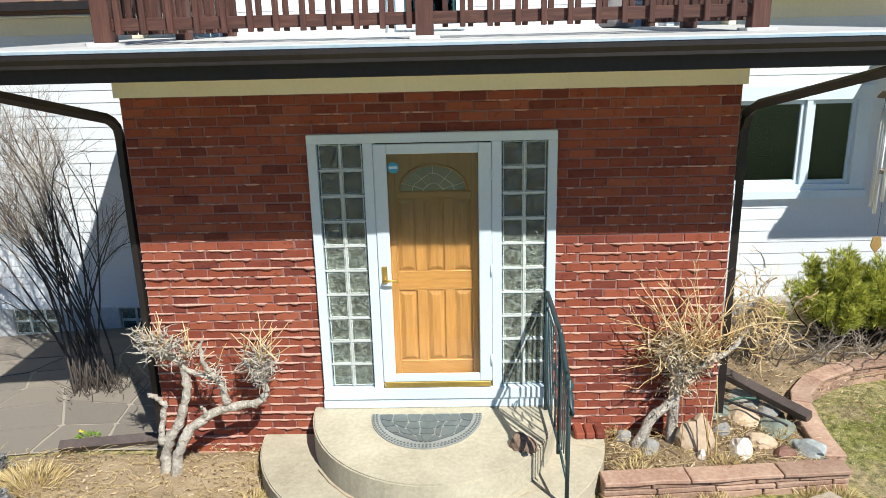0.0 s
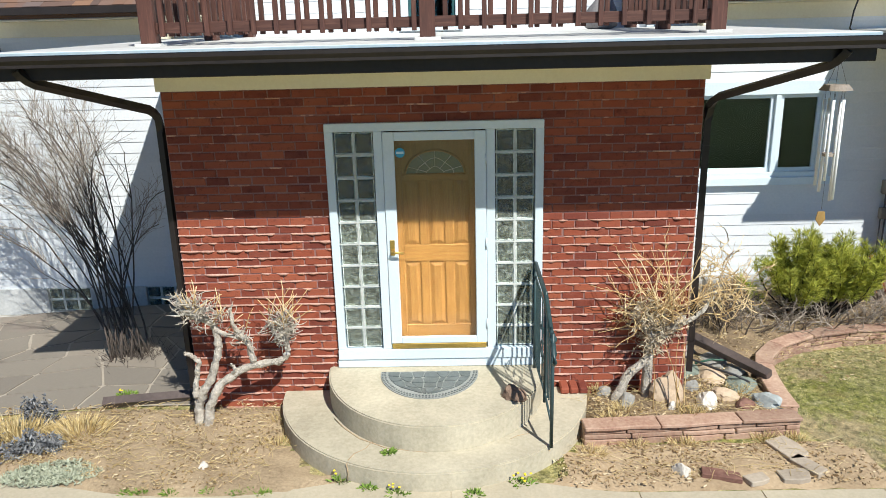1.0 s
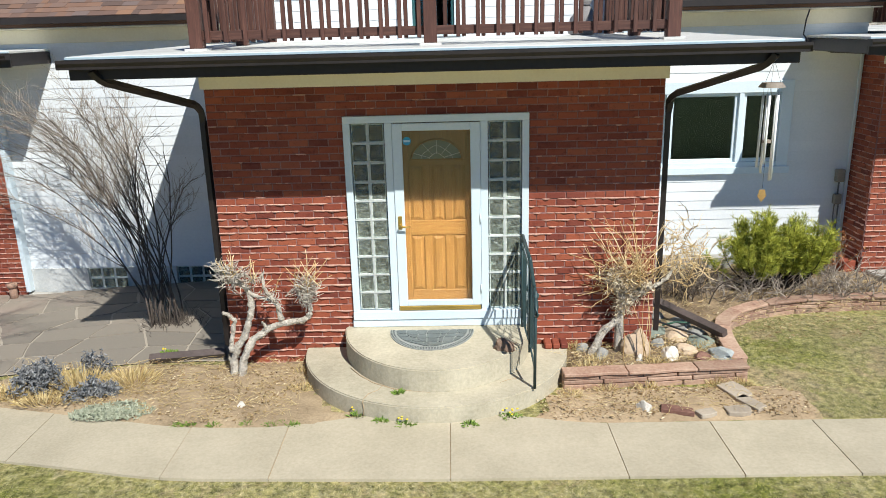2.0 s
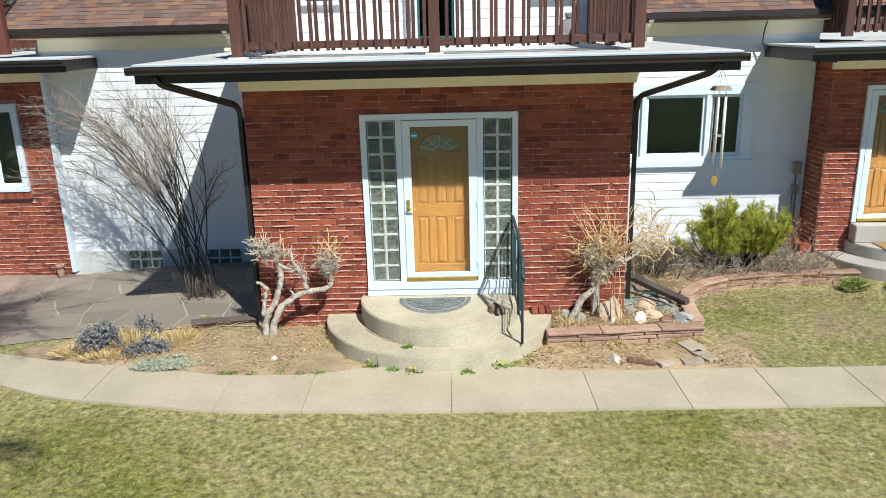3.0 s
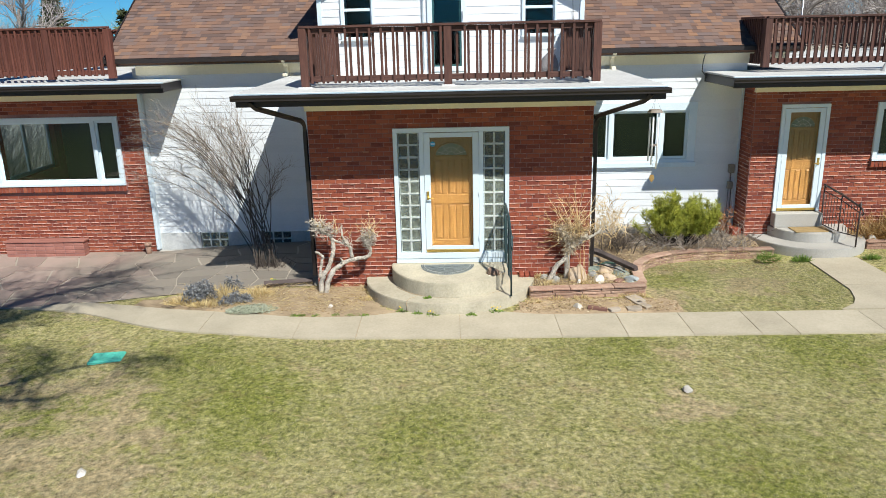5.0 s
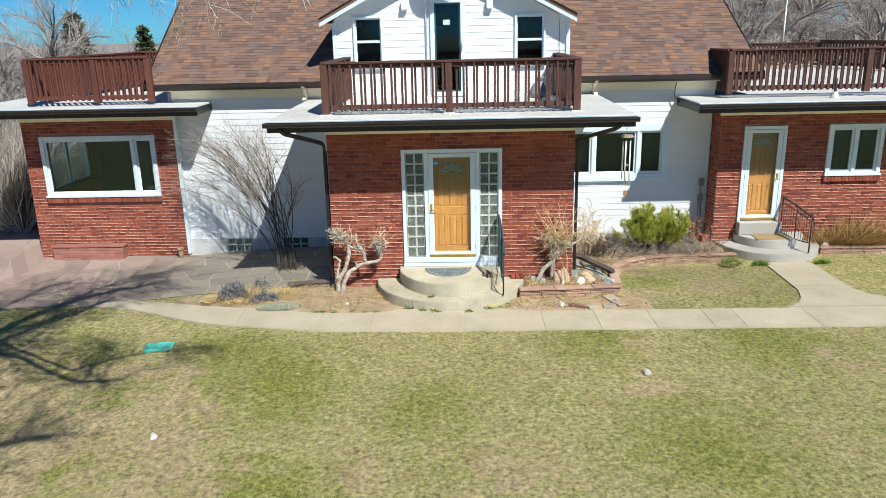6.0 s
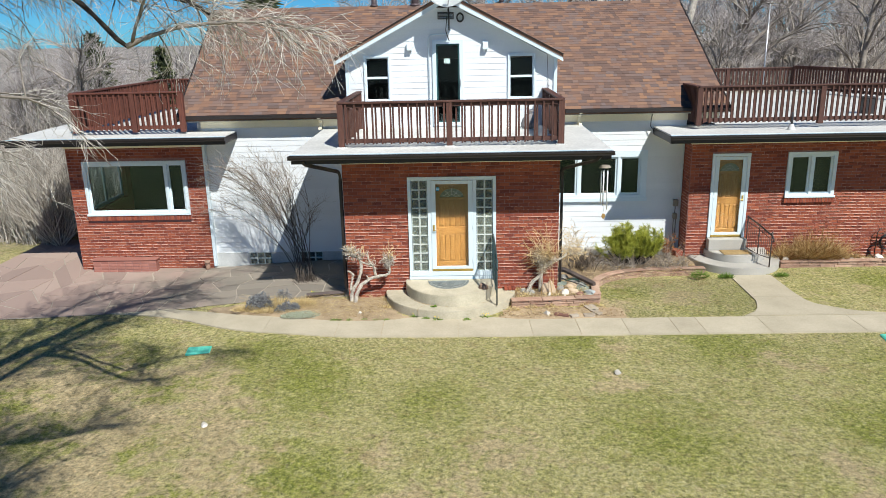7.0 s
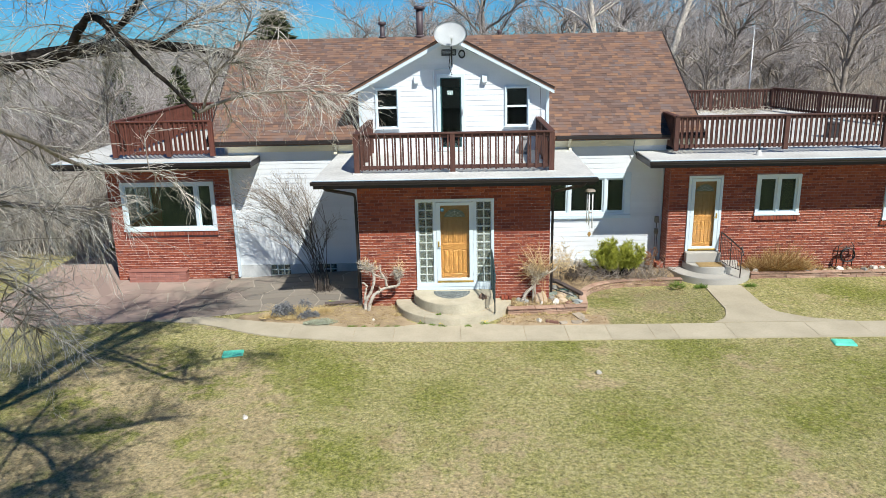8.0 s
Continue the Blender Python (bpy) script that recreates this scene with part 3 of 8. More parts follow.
                zt, zl = zb + 0.0065 + 0.003 * g, zb - 0.006 - 0.012 * drop * min(1.0, ooze)
                bead_v += [(xx, face + 0.03, zt), (xx, outy + 0.003, zt - 0.001), (xx, outy, (zt + zl) / 2), (xx, outy + 0.006, zl), (xx, face + 0.03, zl + 0.004)]
            for k in range(n):
                for c in range(4):
                    i = s + k * 5 + c
                    bead_f.append((i, i + 1, i + 6, i + 5))
    if far_v:
        far = link_mesh("brickwork", far_v, far_f, BRICK_FAR, wall)
        far["kind"] = "stuff"
    bead = link_mesh("squeezed_mortar", bead_v, bead_f, MORTAR_OOZE, wall, "mortar oozing out of the bed joints", smooth=True)
    bead["kind"] = "stuff"
    return wall


def brick_sill(name, x0, x1, face, z0, z1):
    """A row of bricks standing on edge under a window."""
    n = round((x1 - x0) / 0.078)
    sill = thing(name, (0, 0, 0), "row of upright red bricks under the window", "window sill", kind="structure")
    w = (x1 - x0) / n
    me = None
    for k in range(n):
        if not me:
            ob = box("brick", -w / 2 + 0.005, w / 2 - 0.005, -0.055, 0.05, z0, z1, BRICK, sill, bevel=0.004)
            me = ob.data
            ob.location = (x0 + (k + 0.5) * w, face, 0)
        else:
            shared("brick", me, (x0 + (k + 0.5) * w, face, 0), sill)
    box("bed_joint", x0, x1, face - 0.045, face + 0.05, z0 + 0.006, z1 - 0.006, MORTAR, sill)


# ---- siding ----
def siding(name, x0, x1, z0, z1, face, holes, label, width=None):
    """Lapped boards that face -y, each a part; width(z): how far the wall reaches at that height."""
    lap = 0.146
    wall = thing(name, (0, 0, 0), label, "wall", kind="structure")
    z, r = z0, 0
    sheath = []
    while z < z1 - 0.01:
        top = min(z + lap, z1)
        a0, b0 = width(z) if width else (x0, x1)
        a1, b1 = width(top) if width else (x0, x1)
        if b0 - a0 > 0.1:
            spans, cur = [], a0
            for o in sorted(o for o in holes if o[2] < top - 0.03 and o[3] > z + 0.03):
                spans.append((cur, o[0]))
                cur = o[1]
            spans.append((cur, b0))
            for o in holes:
                for lo, hi in ((o[3], top), (z, o[2])):
                    if hi - lo > 0.006 and lo >= z - 1e-6 and hi <= top + 1e-6 and o[2] < top - 0.03 and o[3] > z + 0.03:
                        part("board", boxes((o[0], o[1], face + 0.006, face + 0.034, lo, hi)), SIDING, wall)
            for a, b in spans:
                if b - a < 0.03:
                    continue
                out = [(face + 0.020, z - 0.010), (face + 0.001, z - 0.008), (face, z - 0.004), (face + 0.009, top + 0.004), (face + 0.034, top + 0.004)]
                bm = prism(out, "x", a, b)
                for v in bm.verts:
                    if v.co.z > (z + top) / 2:
                        v.co.x = min(max(v.co.x, a1), b1)
                part("board", bm, SIDING, wall)
                sheath.append((max(a, a1), min(b, b1), face + 0.036, face + 0.16, z - 0.002 * (r % 2), top))
        z, r = top, r + 1
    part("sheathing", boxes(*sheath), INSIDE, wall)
    return wall


# ---- windows and doors ----
def ring(x0, x1, z0, z1, w, y0, y1):
    """Four boxes round an opening, w wide."""
    return ((x0, x0 + w, y0, y1, z0, z1), (x1 - w, x1, y0, y1, z0, z1), (x0 + w, x1 - w, y0, y1, z0, z0 + w), (x0 + w, x1 - w, y0, y1, z1 - w, z1))


def pane(name, x0, x1, y, z0, z1, parent, material=None):
    ob = box(name, x0, x1, y, y + 0.006, z0, z1, material or GLASS, parent, bevel=0)
    ob.visible_shadow = False
    return ob


def house_window(name, x0, x1, z0, z1, face, splits, label, casing=0.07, sash=0.045, cross=()):
    """A white window in a wall that faces -y; splits: where the mullions stand; cross: heights of meeting rails."""
    win = thing(name, (x0, face, z0), label, "window", kind="structure")
    inv = Matrix.Translation((-x0, -face, -z0))

    def put(ob):
        ob.data.transform(inv)
        return ob

    put(part("window_frame", boxes(*ring(x0, x1, z0, z1, casing, face - 0.03, face + 0.12), bevel=0.004), TRIM, win))
    put(box("window_sill", x0 - 0.02, x1 + 0.02, face - 0.07, face - 0.031, z0 + 0.002, z0 + casing * 0.6, TRIM, win))
    xs = [x0 + casing] + list(splits) + [x1 - casing]
    for s in splits:
        put(box("mullion", s - 0.035, s + 0.035, face - 0.022, face + 0.11, z0 + casing, z1 - casing, TRIM, win))
    for a, b in zip(xs, xs[1:]):
        a, b = a + (0.035 if a in splits else 0), b - (0.035 if b in splits else 0)
        zs = [z0 + casing] + list(cross) + [z1 - casing]
        for k, (p, q) in enumerate(zip(zs, zs[1:])):
            sash_ob = put(part("sash", boxes(*ring(a, b, p, q, sash, face + 0.02 + 0.025 * k, face + 0.06 + 0.025 * k), bevel=0.003), TRIM, win))
            put(pane("pane", a + sash - 0.004, b - sash + 0.004, face + 0.038 + 0.025 * k, p + sash - 0.004, q - sash + 0.004, win))
    return win


def panel_door(name, x0, x1, z0, z1, y, fan, label):
    """A wooden door of six raised panels and, if fan, a fan light at the top."""
    door = thing(name, (x0, y, z0), label, "door", kind="structure")
    inv = Matrix.Translation((-x0, -y, -z0))
    w, h = x1 - x0, z1 - z0

    def put(ob):
        ob.data.transform(inv)
        return ob

    put(box("core", x0, x1, y + 0.016, y + 0.045, z0, z1, OAK_Z, door))
    st, gap = 0.115, 0.085
    pw = (w - 2 * st - 2 * gap) / 3
    for a, b in ((x0, x0 + st), (x1 - st, x1)):
        put(box("stile", a, b, y, y + 0.016, z0, z1, OAK_Z, door))
    low, mid, mid2, top = z0 + 0.20, z0 + 0.20 + 0.31 * h, z0 + 0.20 + 0.31 * h + 0.17, z0 + 0.785 * h
    rails = [(z0, low), (mid, mid2), (top, top + 0.05), (z1 - 0.07, z1)]
    for a, b in rails:
        put(box("rail", x0 + st, x1 - st, y + 0.001, y + 0.016, a, b, OAK_X, door))
    for k in range(2):
        a = x0 + st + pw + k * (pw + gap)
        for p, q in ((low, mid), (mid2, top)):
            put(box("muntin", a, a + gap, y + 0.001, y + 0.016, p, q, OAK_Z, door))
    for k in range(3):
        a = x0 + st + k * (pw + gap)
        for p, q in ((low, mid), (mid2, top)):
            bm = bmesh.new()
            o, i = 0.012, 0.045
            ring_o = [bm.verts.new((sx, y + 0.014, sz)) for sx, sz in ((a + o, p + o), (a + pw - o, p + o), (a + pw - o, q - o), (a + o, q - o))]
            ring_i = [bm.verts.new((sx, y + 0.002, sz)) for sx, sz in ((a + i, p + i), (a + pw - i, p + i), (a + pw - i, q - i), (a + i, q - i))]
            bm.faces.new(ring_i)
            for c in range(4):
                bm.faces.new((ring_o[c], ring_o[(c + 1) % 4], ring_i[(c + 1) % 4], ring_i[c]))
            put(part("panel", bm, OAK_Z, door))
    if fan:
        cx, zc, ru, rv = (x0 + x1) / 2, top + 0.055, 0.325 * w, 0.225
        arc = [(cx + ru * math.cos(t), zc + rv * math.sin(t)) for t in np.linspace(0, math.pi, 21)]
        put(part("fan_light", prism(arc, "y", y - 0.002, y + 0.012), LEADED, door, "leaded glass fan light"))
        rim = Tubes(6).add([(px, y - 0.002, pz) for px, pz in arc + [arc[0]]], 0.012)
        put(rim.link("fan_moulding", OAK_X, door))
        lead = Tubes(4)
        for t in np.linspace(0.35, math.pi - 0.35, 5):
            lead.add([(cx + 0.3 * ru * math.cos(t), y - 0.004, zc + 0.3 * rv * math.sin(t)), (cx + ru * math.cos(t), y - 0.004, zc + rv * math.sin(t))], 0.003)
        for s in (0.3, 0.62):
            lead.add([(cx + s * ru * math.cos(t), y - 0.004, zc + s * rv * math.sin(t) * (1 + 0.12 * math.cos(4 * t))) for t in np.linspace(0, math.pi, 17)], 0.003)
        put(lead.link("lead_cames", STEEL, door))
    return door


def storm_door(name, x0, x1, z0, z1, y, label, hinge_right):
    """A white framed full-view storm door with its closer, handle and sweep."""
    d = thing(name, (x0, y, z0), label, "storm door", kind="structure")
    inv = Matrix.Translation((-x0, -y, -z0))

    def put(ob):
        ob.data.transform(inv)
        return ob

    w, head, foot = 0.105, 0.08, 0.068
    za, zb = z0 + 0.055, z1
    sides = ((x0, x0 + w, y - 0.03, y + 0.005, za, zb), (x1 - w, x1, y - 0.03, y + 0.005, za, zb), (x0 + w, x1 - w, y - 0.03, y + 0.005, za, za + foot), (x0 + w, x1 - w, y - 0.03, y + 0.005, zb - head, zb))
    put(part("door_frame", boxes(*sides, bevel=0.006), TRIM, d))
    put(box("sweep", x0 + 0.01, x1 - 0.01, y - 0.036, y + 0.004, z0 + 0.004, z0 + 0.055, BRASS, d, "brass-coloured bottom sweep"))
    put(pane("pane", x0 + w - 0.006, x1 - w + 0.006, y - 0.014, za + foot - 0.006, zb - head + 0.006, d, STORM_GLASS))
    hx = x0 + w / 2 if hinge_right else x1 - w / 2
    hz = z0 + (z1 - z0) * 0.50
    put(box("lock_plate", hx - 0.022, hx + 0.022, y - 0.042, y - 0.028, hz - 0.10, hz + 0.05, BRASS, d))
    side = 1 if hinge_right else -1
    lever = Tubes(8).add([(hx, y - 0.035, hz - 0.06), (hx, y - 0.085, hz - 0.06), (hx + side * 0.03, y - 0.09, hz - 0.06), (hx + side * 0.11, y - 0.085, hz - 0.065)], (0.014, 0.012, 0.011, 0.009))
    put(lever.link("handle", BRASS, d, "brass lever handle"))
    for k in (0.12, 0.5, 0.88):
        hz2 = z0 + (z1 - z0) * k
        hx2 = x1 - 0.004 if hinge_right else x0 + 0.004
        put(Tubes(8).add([(hx2, y - 0.036, hz2 - 0.05), (hx2, y - 0.036, hz2 + 0.05)], 0.008).link("hinge", TRIM, d))
    return d


def block_light(name, x0, x1, z0, z1, y, label, group, nx=2, nz=10, category="sidelight"):
    """Columns and rows of glass blocks in pale joints."""
    t = thing(name, (x0, y, z0), label, category, group, "structure")
    inv = Matrix.Translation((-x0, -y, -z0))
    bw, bh, j = (x1 - x0) / nx, (z1 - z0) / nz, 0.014
    specs = [(x0, x1, y - 0.003, y + 0.075, z0 + k * bh - j / 2, z0 + k * bh + j / 2) for k in range(1, nz)]
    specs += [(x0 + i * bw - j / 2, x0 + i * bw + j / 2, y - 0.004, y + 0.074, z0, z1) for i in range(1, nx)]
    ob = part("joints", boxes(*specs), FLAG_JOINT_PALE, t)
    ob.data.transform(inv)
    # each block is a hollow ring with a wavy pane in front and one behind
    hw, hh, wall_t = bw / 2 - j / 2 - 0.001, bh / 2 - j / 2 - 0.001, 0.011
    body, face = bpy.data.meshes.new("glass_block"), bpy.data.meshes.new("front_pane")
    bm = boxes((-hw, -hw + wall_t, 0.004, 0.073, -hh, hh), (hw - wall_t, hw, 0.004, 0.073, -hh, hh), (-hw + wall_t, hw - wall_t, 0.004, 0.073, -hh, -hh + wall_t), (-hw + wall_t, hw - wall_t, 0.004, 0.073, hh - wall_t, hh), bevel=0.003)
    bm.to_mesh(body)
    bm.free()
    bm = boxes((-hw + wall_t, hw - wall_t, -0.002, 0.008, -hh + wall_t, hh - wall_t), bevel=0.004)
    bm.to_mesh(face)
    bm.free()
    body.materials.append(GLASS_EDGE)
    face.materials.append(GLASS_BLOCK)
    for i in range(nx):
        for k in range(nz):
            block = shared("glass_block", body, ((i + 0.5) * bw, 0, (k + 0.5) * bh), t)
            for name_p, yy in (("front_pane", 0.0), ("back_pane", 0.066)):
                p = shared(name_p, face, (0, yy, 0), block)
                p.visible_shadow = False


FLAG_JOINT_PALE = grainy("pale_joint", (0.55, 0.58, 0.56), (0.72, 0.75, 0.73), 40, 0.7, 0.1, 0.002)

# ---- the entry ----
FZ0, FZ1 = 0.50, 2.84                      # white entry frame
X_L, X_R, WALL_T = -2.46, 2.43, 3.24       # brick front


def build_entry():
    f = thing("entry_frame", (0, 0, 0), "white painted wooden frame round the front door and glass-block sidelights", "door frame", kind="structure")
    y0, y1 = -0.035, 0.16
    for a, b in ((-1.0, -0.925), (0.925, 1.0)):
        box("jamb", a, b, y0, y1, FZ0 + 0.122, FZ1 - 0.075, TRIM, f)
    for a, b in ((-0.555, -0.475), (0.475, 0.555)):
        box("post", a, b, y0 + 0.004, y1, FZ0 + 0.122, FZ1 - 0.075, TRIM, f)
    box("head", -1.0, 1.0, y0 - 0.003, y1, FZ1 - 0.075, FZ1, TRIM, f)
    box("sill", -1.0, 1.0, y0 - 0.02, y1, FZ0 + 0.02, FZ0 + 0.122, TRIM, f)
    box("apron", -1.01, 1.01, y0 - 0.005, y1, 0.43, FZ0 + 0.017, TRIM, f)
    block_light("sidelight", -0.922, -0.558, FZ0 + 0.125, FZ1 - 0.078, 0.0, "column of wavy glass blocks in pale joints beside the door", "entry sidelights")
    block_light("sidelight", 0.558, 0.922, FZ0 + 0.125, FZ1 - 0.078, 0.0, "column of wavy glass blocks in pale joints beside the door", "entry sidelights")
    storm_door("door_1", -0.472, 0.472, FZ0 + 0.125, FZ1 - 0.085, -0.012, "white full-view storm door with a metal lever handle, closed", True)
    panel_door("door_2", -0.43, 0.43, FZ0 + 0.135, FZ1 - 0.10, 0.07, True, "golden oak front door with raised panels and fan light")
    s = thing("door_sticker", (-0.315, -0.0325, FZ1 - 0.275), "round blue security sticker on the storm door glass", "sticker")
    disc = bmesh.new()
    bmesh.ops.create_cone(disc, cap_ends=True, segments=28, radius1=0.045, radius2=0.045, depth=0.003, matrix=Matrix.Rotation(math.pi / 2, 4, "X"))
    part("disc", disc, BLUE_STICKER, s)
    box("bar", -0.034, 0.034, -0.0035, -0.0018, -0.010, 0.012, TRIM, s, "white bar across the sticker", bevel=0)


build_entry()


def half_round(r, depth, cx, cy, n=40, squash=1.0):
    return [(cx + r * math.cos(t), cy + r * squash * math.sin(t)) for t in np.linspace(math.pi, 2 * math.pi, n)]


def step_slab(name, outline, z0, z1, material, parent):
    bm = prism(outline, "z", z0, z1)
    top = [e for e in bm.edges if all(abs(v.co.z - z1) < 1e-5 for v in e.verts)]
    bmesh.ops.bevel(bm, geom=top, offset=0.012, segments=2, affect="EDGES")
    return part(name, bm, material, parent)


def build_steps():
    s = thing("entry_steps", (0, 0, 0), "two half-round cast concrete steps, worn and cracked, before the front door", "steps", kind="structure")
    step_slab("lower_step", half_round(1.5, 0, -0.06, -0.03, 48, 1.0), -0.1, 0.185, CONCRETE, s)
    step_slab("upper_step", half_round(1.06, 0, -0.04, 0.02, 44, 1.16), 0.187, 0.425, CONCRETE, s)
    box("landing", -1.0, 1.0, -0.036, 0.2, 0.19, 0.428, CONCRETE, s)
    crack = Tubes(4)
    crack.add([(-0.52, -0.97, 0.186), (-0.60, -1.06, 0.186), (-0.63, -1.14, 0.186), (-0.72, -1.22, 0.186), (-0.755, -1.315, 0.184), (-0.765, -1.36, 0.17), (-0.757, -1.365, 0.09), (-0.77, -1.36, 0.0)], (0.003, 0.004, 0.003, 0.005, 0.006, 0.006, 0.004, 0.006))
    crack.add([(0.62, -1.02, 0.187), (0.70, -0.96, 0.187), (0.82, -0.92, 0.187)], (0.002, 0.004, 0.002))
    crack.add([(-0.98, -0.62, 0.187), (-0.86, -0.80, 0.187), (-0.70, -0.98, 0.187), (-0.45, -1.14, 0.187), (-0.1, -1.215, 0.187)], (0.006, 0.007, 0.008, 0.005, 0.002))
    crack.link("crack", SOIL, s, "dirt-filled crack")
    side = thing("side_steps", (0, 0, 0), "grey half-round concrete steps and threshold before the side door", "steps", kind="structure")
    step_slab("lower_step", half_round(1.15, 0, 7.32, 2.47, 40, 1.08), -0.1, 0.18, CONCRETE_GREY, side)
    step_slab("upper_step", half_round(0.78, 0, 7.36, 2.47, 36, 1.0), 0.182, 0.37, CONCRETE_GREY, side)
    box("threshold", 6.62, 7.60, 2.24, 2.47, 0.372, 0.66, CONCRETE_GREY, side, bevel=0.012)
    m = thing("side_mat", (7.25, 2.02, 0.371), "worn brown fibre mat on the side step", "door mat")
    bm = boxes((-0.36, 0.36, -0.20, 0.20, 0, 0.016), bevel=0.005)
    part("mat", bm, STRAW_MAT, m)


STRAW_MAT = grainy("coir", (0.22, 0.15, 0.07), (0.40, 0.29, 0.14), 90, 0.95, 0.6, 0.004, 5)
build_steps()


def build_mat():
    m = thing("door_mat", (-0.10, -0.16, 0.426), "half-round dark grey rubber mat moulded like paving stones", "door mat")
    r, d = 0.475, 0.56
    base = [(r * math.cos(t), d * math.sin(t)) for t in np.linspace(math.pi, 2 * math.pi, 40)]
    part("backing", prism(base, "z", 0, 0.009), RUBBER_DUSTY, m, "dusty grey joints of the mat")
    rng = random.Random(3)
    nu, nv, nodes = 7, 4, {}
    for i in range(nu + 1):
        for j in range(nv + 1):
            v = (j + (rng.uniform(-0.3, 0.3) if 0 < j < nv else 0)) / nv
            u = -1 + 2 * (i + (rng.uniform(-0.33, 0.33) if 0 < i < nu else 0) + (0.22 if j % 2 and 0 < i < nu else 0)) / nu
            nodes[i, j] = Vector((0.86 * r * u * math.sqrt(max(0.05, 1 - (0.96 * v) ** 2)), -0.012 - 0.83 * d * v * (1 - 0.10 * u * u)))
    for i in range(nu):
        for j in range(nv):
            q = [nodes[i, j + 1], nodes[i + 1, j + 1], nodes[i + 1, j], nodes[i, j]]
            mid = sum(q, Vector((0, 0))) / 4
            q = [c + (mid - c).normalized() * 0.007 for c in q]
            ring_q = []
            for k in range(4):
                p, n = q[k], q[(k + 1) % 4]
                ring_q += [tuple(p.lerp(n, 0.14)), tuple(p.lerp(n, 0.86))]
            part("raised_stone", prism(ring_q, "z", 0.0092, 0.016), RUBBER, m)
    pebble = boxes((-0.009, 0.009, -0.009, 0.009, 0, 0.008), bevel=0.003)
    me = bpy.data.meshes.new("pebble")
    pebble.to_mesh(me)
    pebble.free()
    me.materials.append(RUBBER)
    for ringk, n in ((0.91, 44), (0.965, 48)):
        for t in np.linspace(math.pi + 0.03, 2 * math.pi - 0.03, n):
            shared("pebble", me, (ringk * r * math.cos(t), ringk * d * math.sin(t), 0.0085), m, Matrix.Rotation(t, 4, "Z"))


build_mat()


def iron_rail(name, pts, label, material, height, scroll_at):
    """A wrought-iron stair rail: two posts, handrail, bottom bar, balusters, and a scrolled panel. pts: (x, y, z) feet from wall to foot."""
    rail = thing(name, pts[0], label, "handrail")
    o = Vector(pts[0])
    a, b, c = (Vector(p) - o for p in pts)      # wall end, step edge, foot
    up = Vector((0, 0, height))
    part_of = lambda n, line, r, lab="": Tubes(8).add(line, r).link(n, material, rail, lab)
    for n, p in (("post", a), ("post", c)):
        part_of(n, [p, p + up], 0.016)
    part_of("post", [b, b + up], 0.014)
    part_of("handrail", [a + up + Vector((0, 0.02, 0.02)), b + up + Vector((0, 0, -0.04)), c + up + Vector((0, -0.02, -0.10)), c + up + Vector((0, -0.10, -0.14)), c + up + Vector((0, -0.13, -0.20)), c + up + Vector((0, -0.09, -0.23))], 0.021)
    low = Vector((0, 0, 0.10))
    part_of("bottom_bar", [a + low, b + low, c + low + Vector((0, 0, 0.12))], 0.011)
    part_of("top_bar", [a + up - Vector((0, 0, 0.10)), b + up - Vector((0, 0, 0.15)), c + up - Vector((0, 0, 0.21))], 0.009)
    n = 13
    for k in range(1, n):
        u = k / n
        p = a.lerp(c, u)
        zz = (a.z + (b.z - a.z) * min(1, u * 1.4)) if u < 0.71 else b.z + (c.z - b.z) * (u - 0.71) / 0.29
        drop = 0.10 + 0.12 * u
        twist = Tubes(4)
        foot, head = Vector((p.x, p.y, a.z + 0.10 + (0.02 if u > 0.8 else 0))), Vector((p.x, p.y, a.z + height - drop))
        if abs(u - scroll_at) < 0.09:
            continue
        twist.add([foot, head], 0.0075).link("baluster", material, rail, smooth=False)
    p = a.lerp(c, scroll_at)
    for s in (1, -1):
        for q in (0, 1):
            curl = []
            for k in range(26):
                t = k / 25
                w = 2.2 * math.pi * t
                rad = 0.075 * (1 - 0.75 * t)
                zc = a.z + height * (0.30 if q else 0.62)
                curl.append(p + Vector((0, s * (0.075 - rad * math.cos(w)), 0)) + Vector((0, 0, zc - p.z + (1 if q else -1) * (0.12 - 0.12 * t) + rad * math.sin(w) * s)))
            Tubes(5).add(curl, 0.006).link("scroll", material, rail)
    part_of("baluster", [Vector((p.x, p.y, a.z + 0.1)), Vector((p.x, p.y, a.z + height - 0.15))], 0.0075)
    ball = bmesh.new()
    bmesh.ops.create_uvsphere(ball, u_segments=12, v_segments=8, radius=0.036, matrix=Matrix.Translation(c + up + Vector((0, 0.02, -0.06))))
    part("knob", ball, material, rail, "verdigris cast knob", True)
    return rail


iron_rail("handrail", ((0.93, -0.10, 0.428), (0.945, -0.80, 0.425), (0.965, -1.16, 0.186)), "blue-green painted wrought-iron stair rail with scrolls", IRON, 1.05, 0.46)
iron_rail("handrail", ((7.64, 2.40, 0.30), (7.75, 1.88, 0.26), (7.86, 1.36, 0.184)), "dark brown wrought-iron rail with a flower scroll at the side steps", IRON_BROWN, 0.90, 0.5)


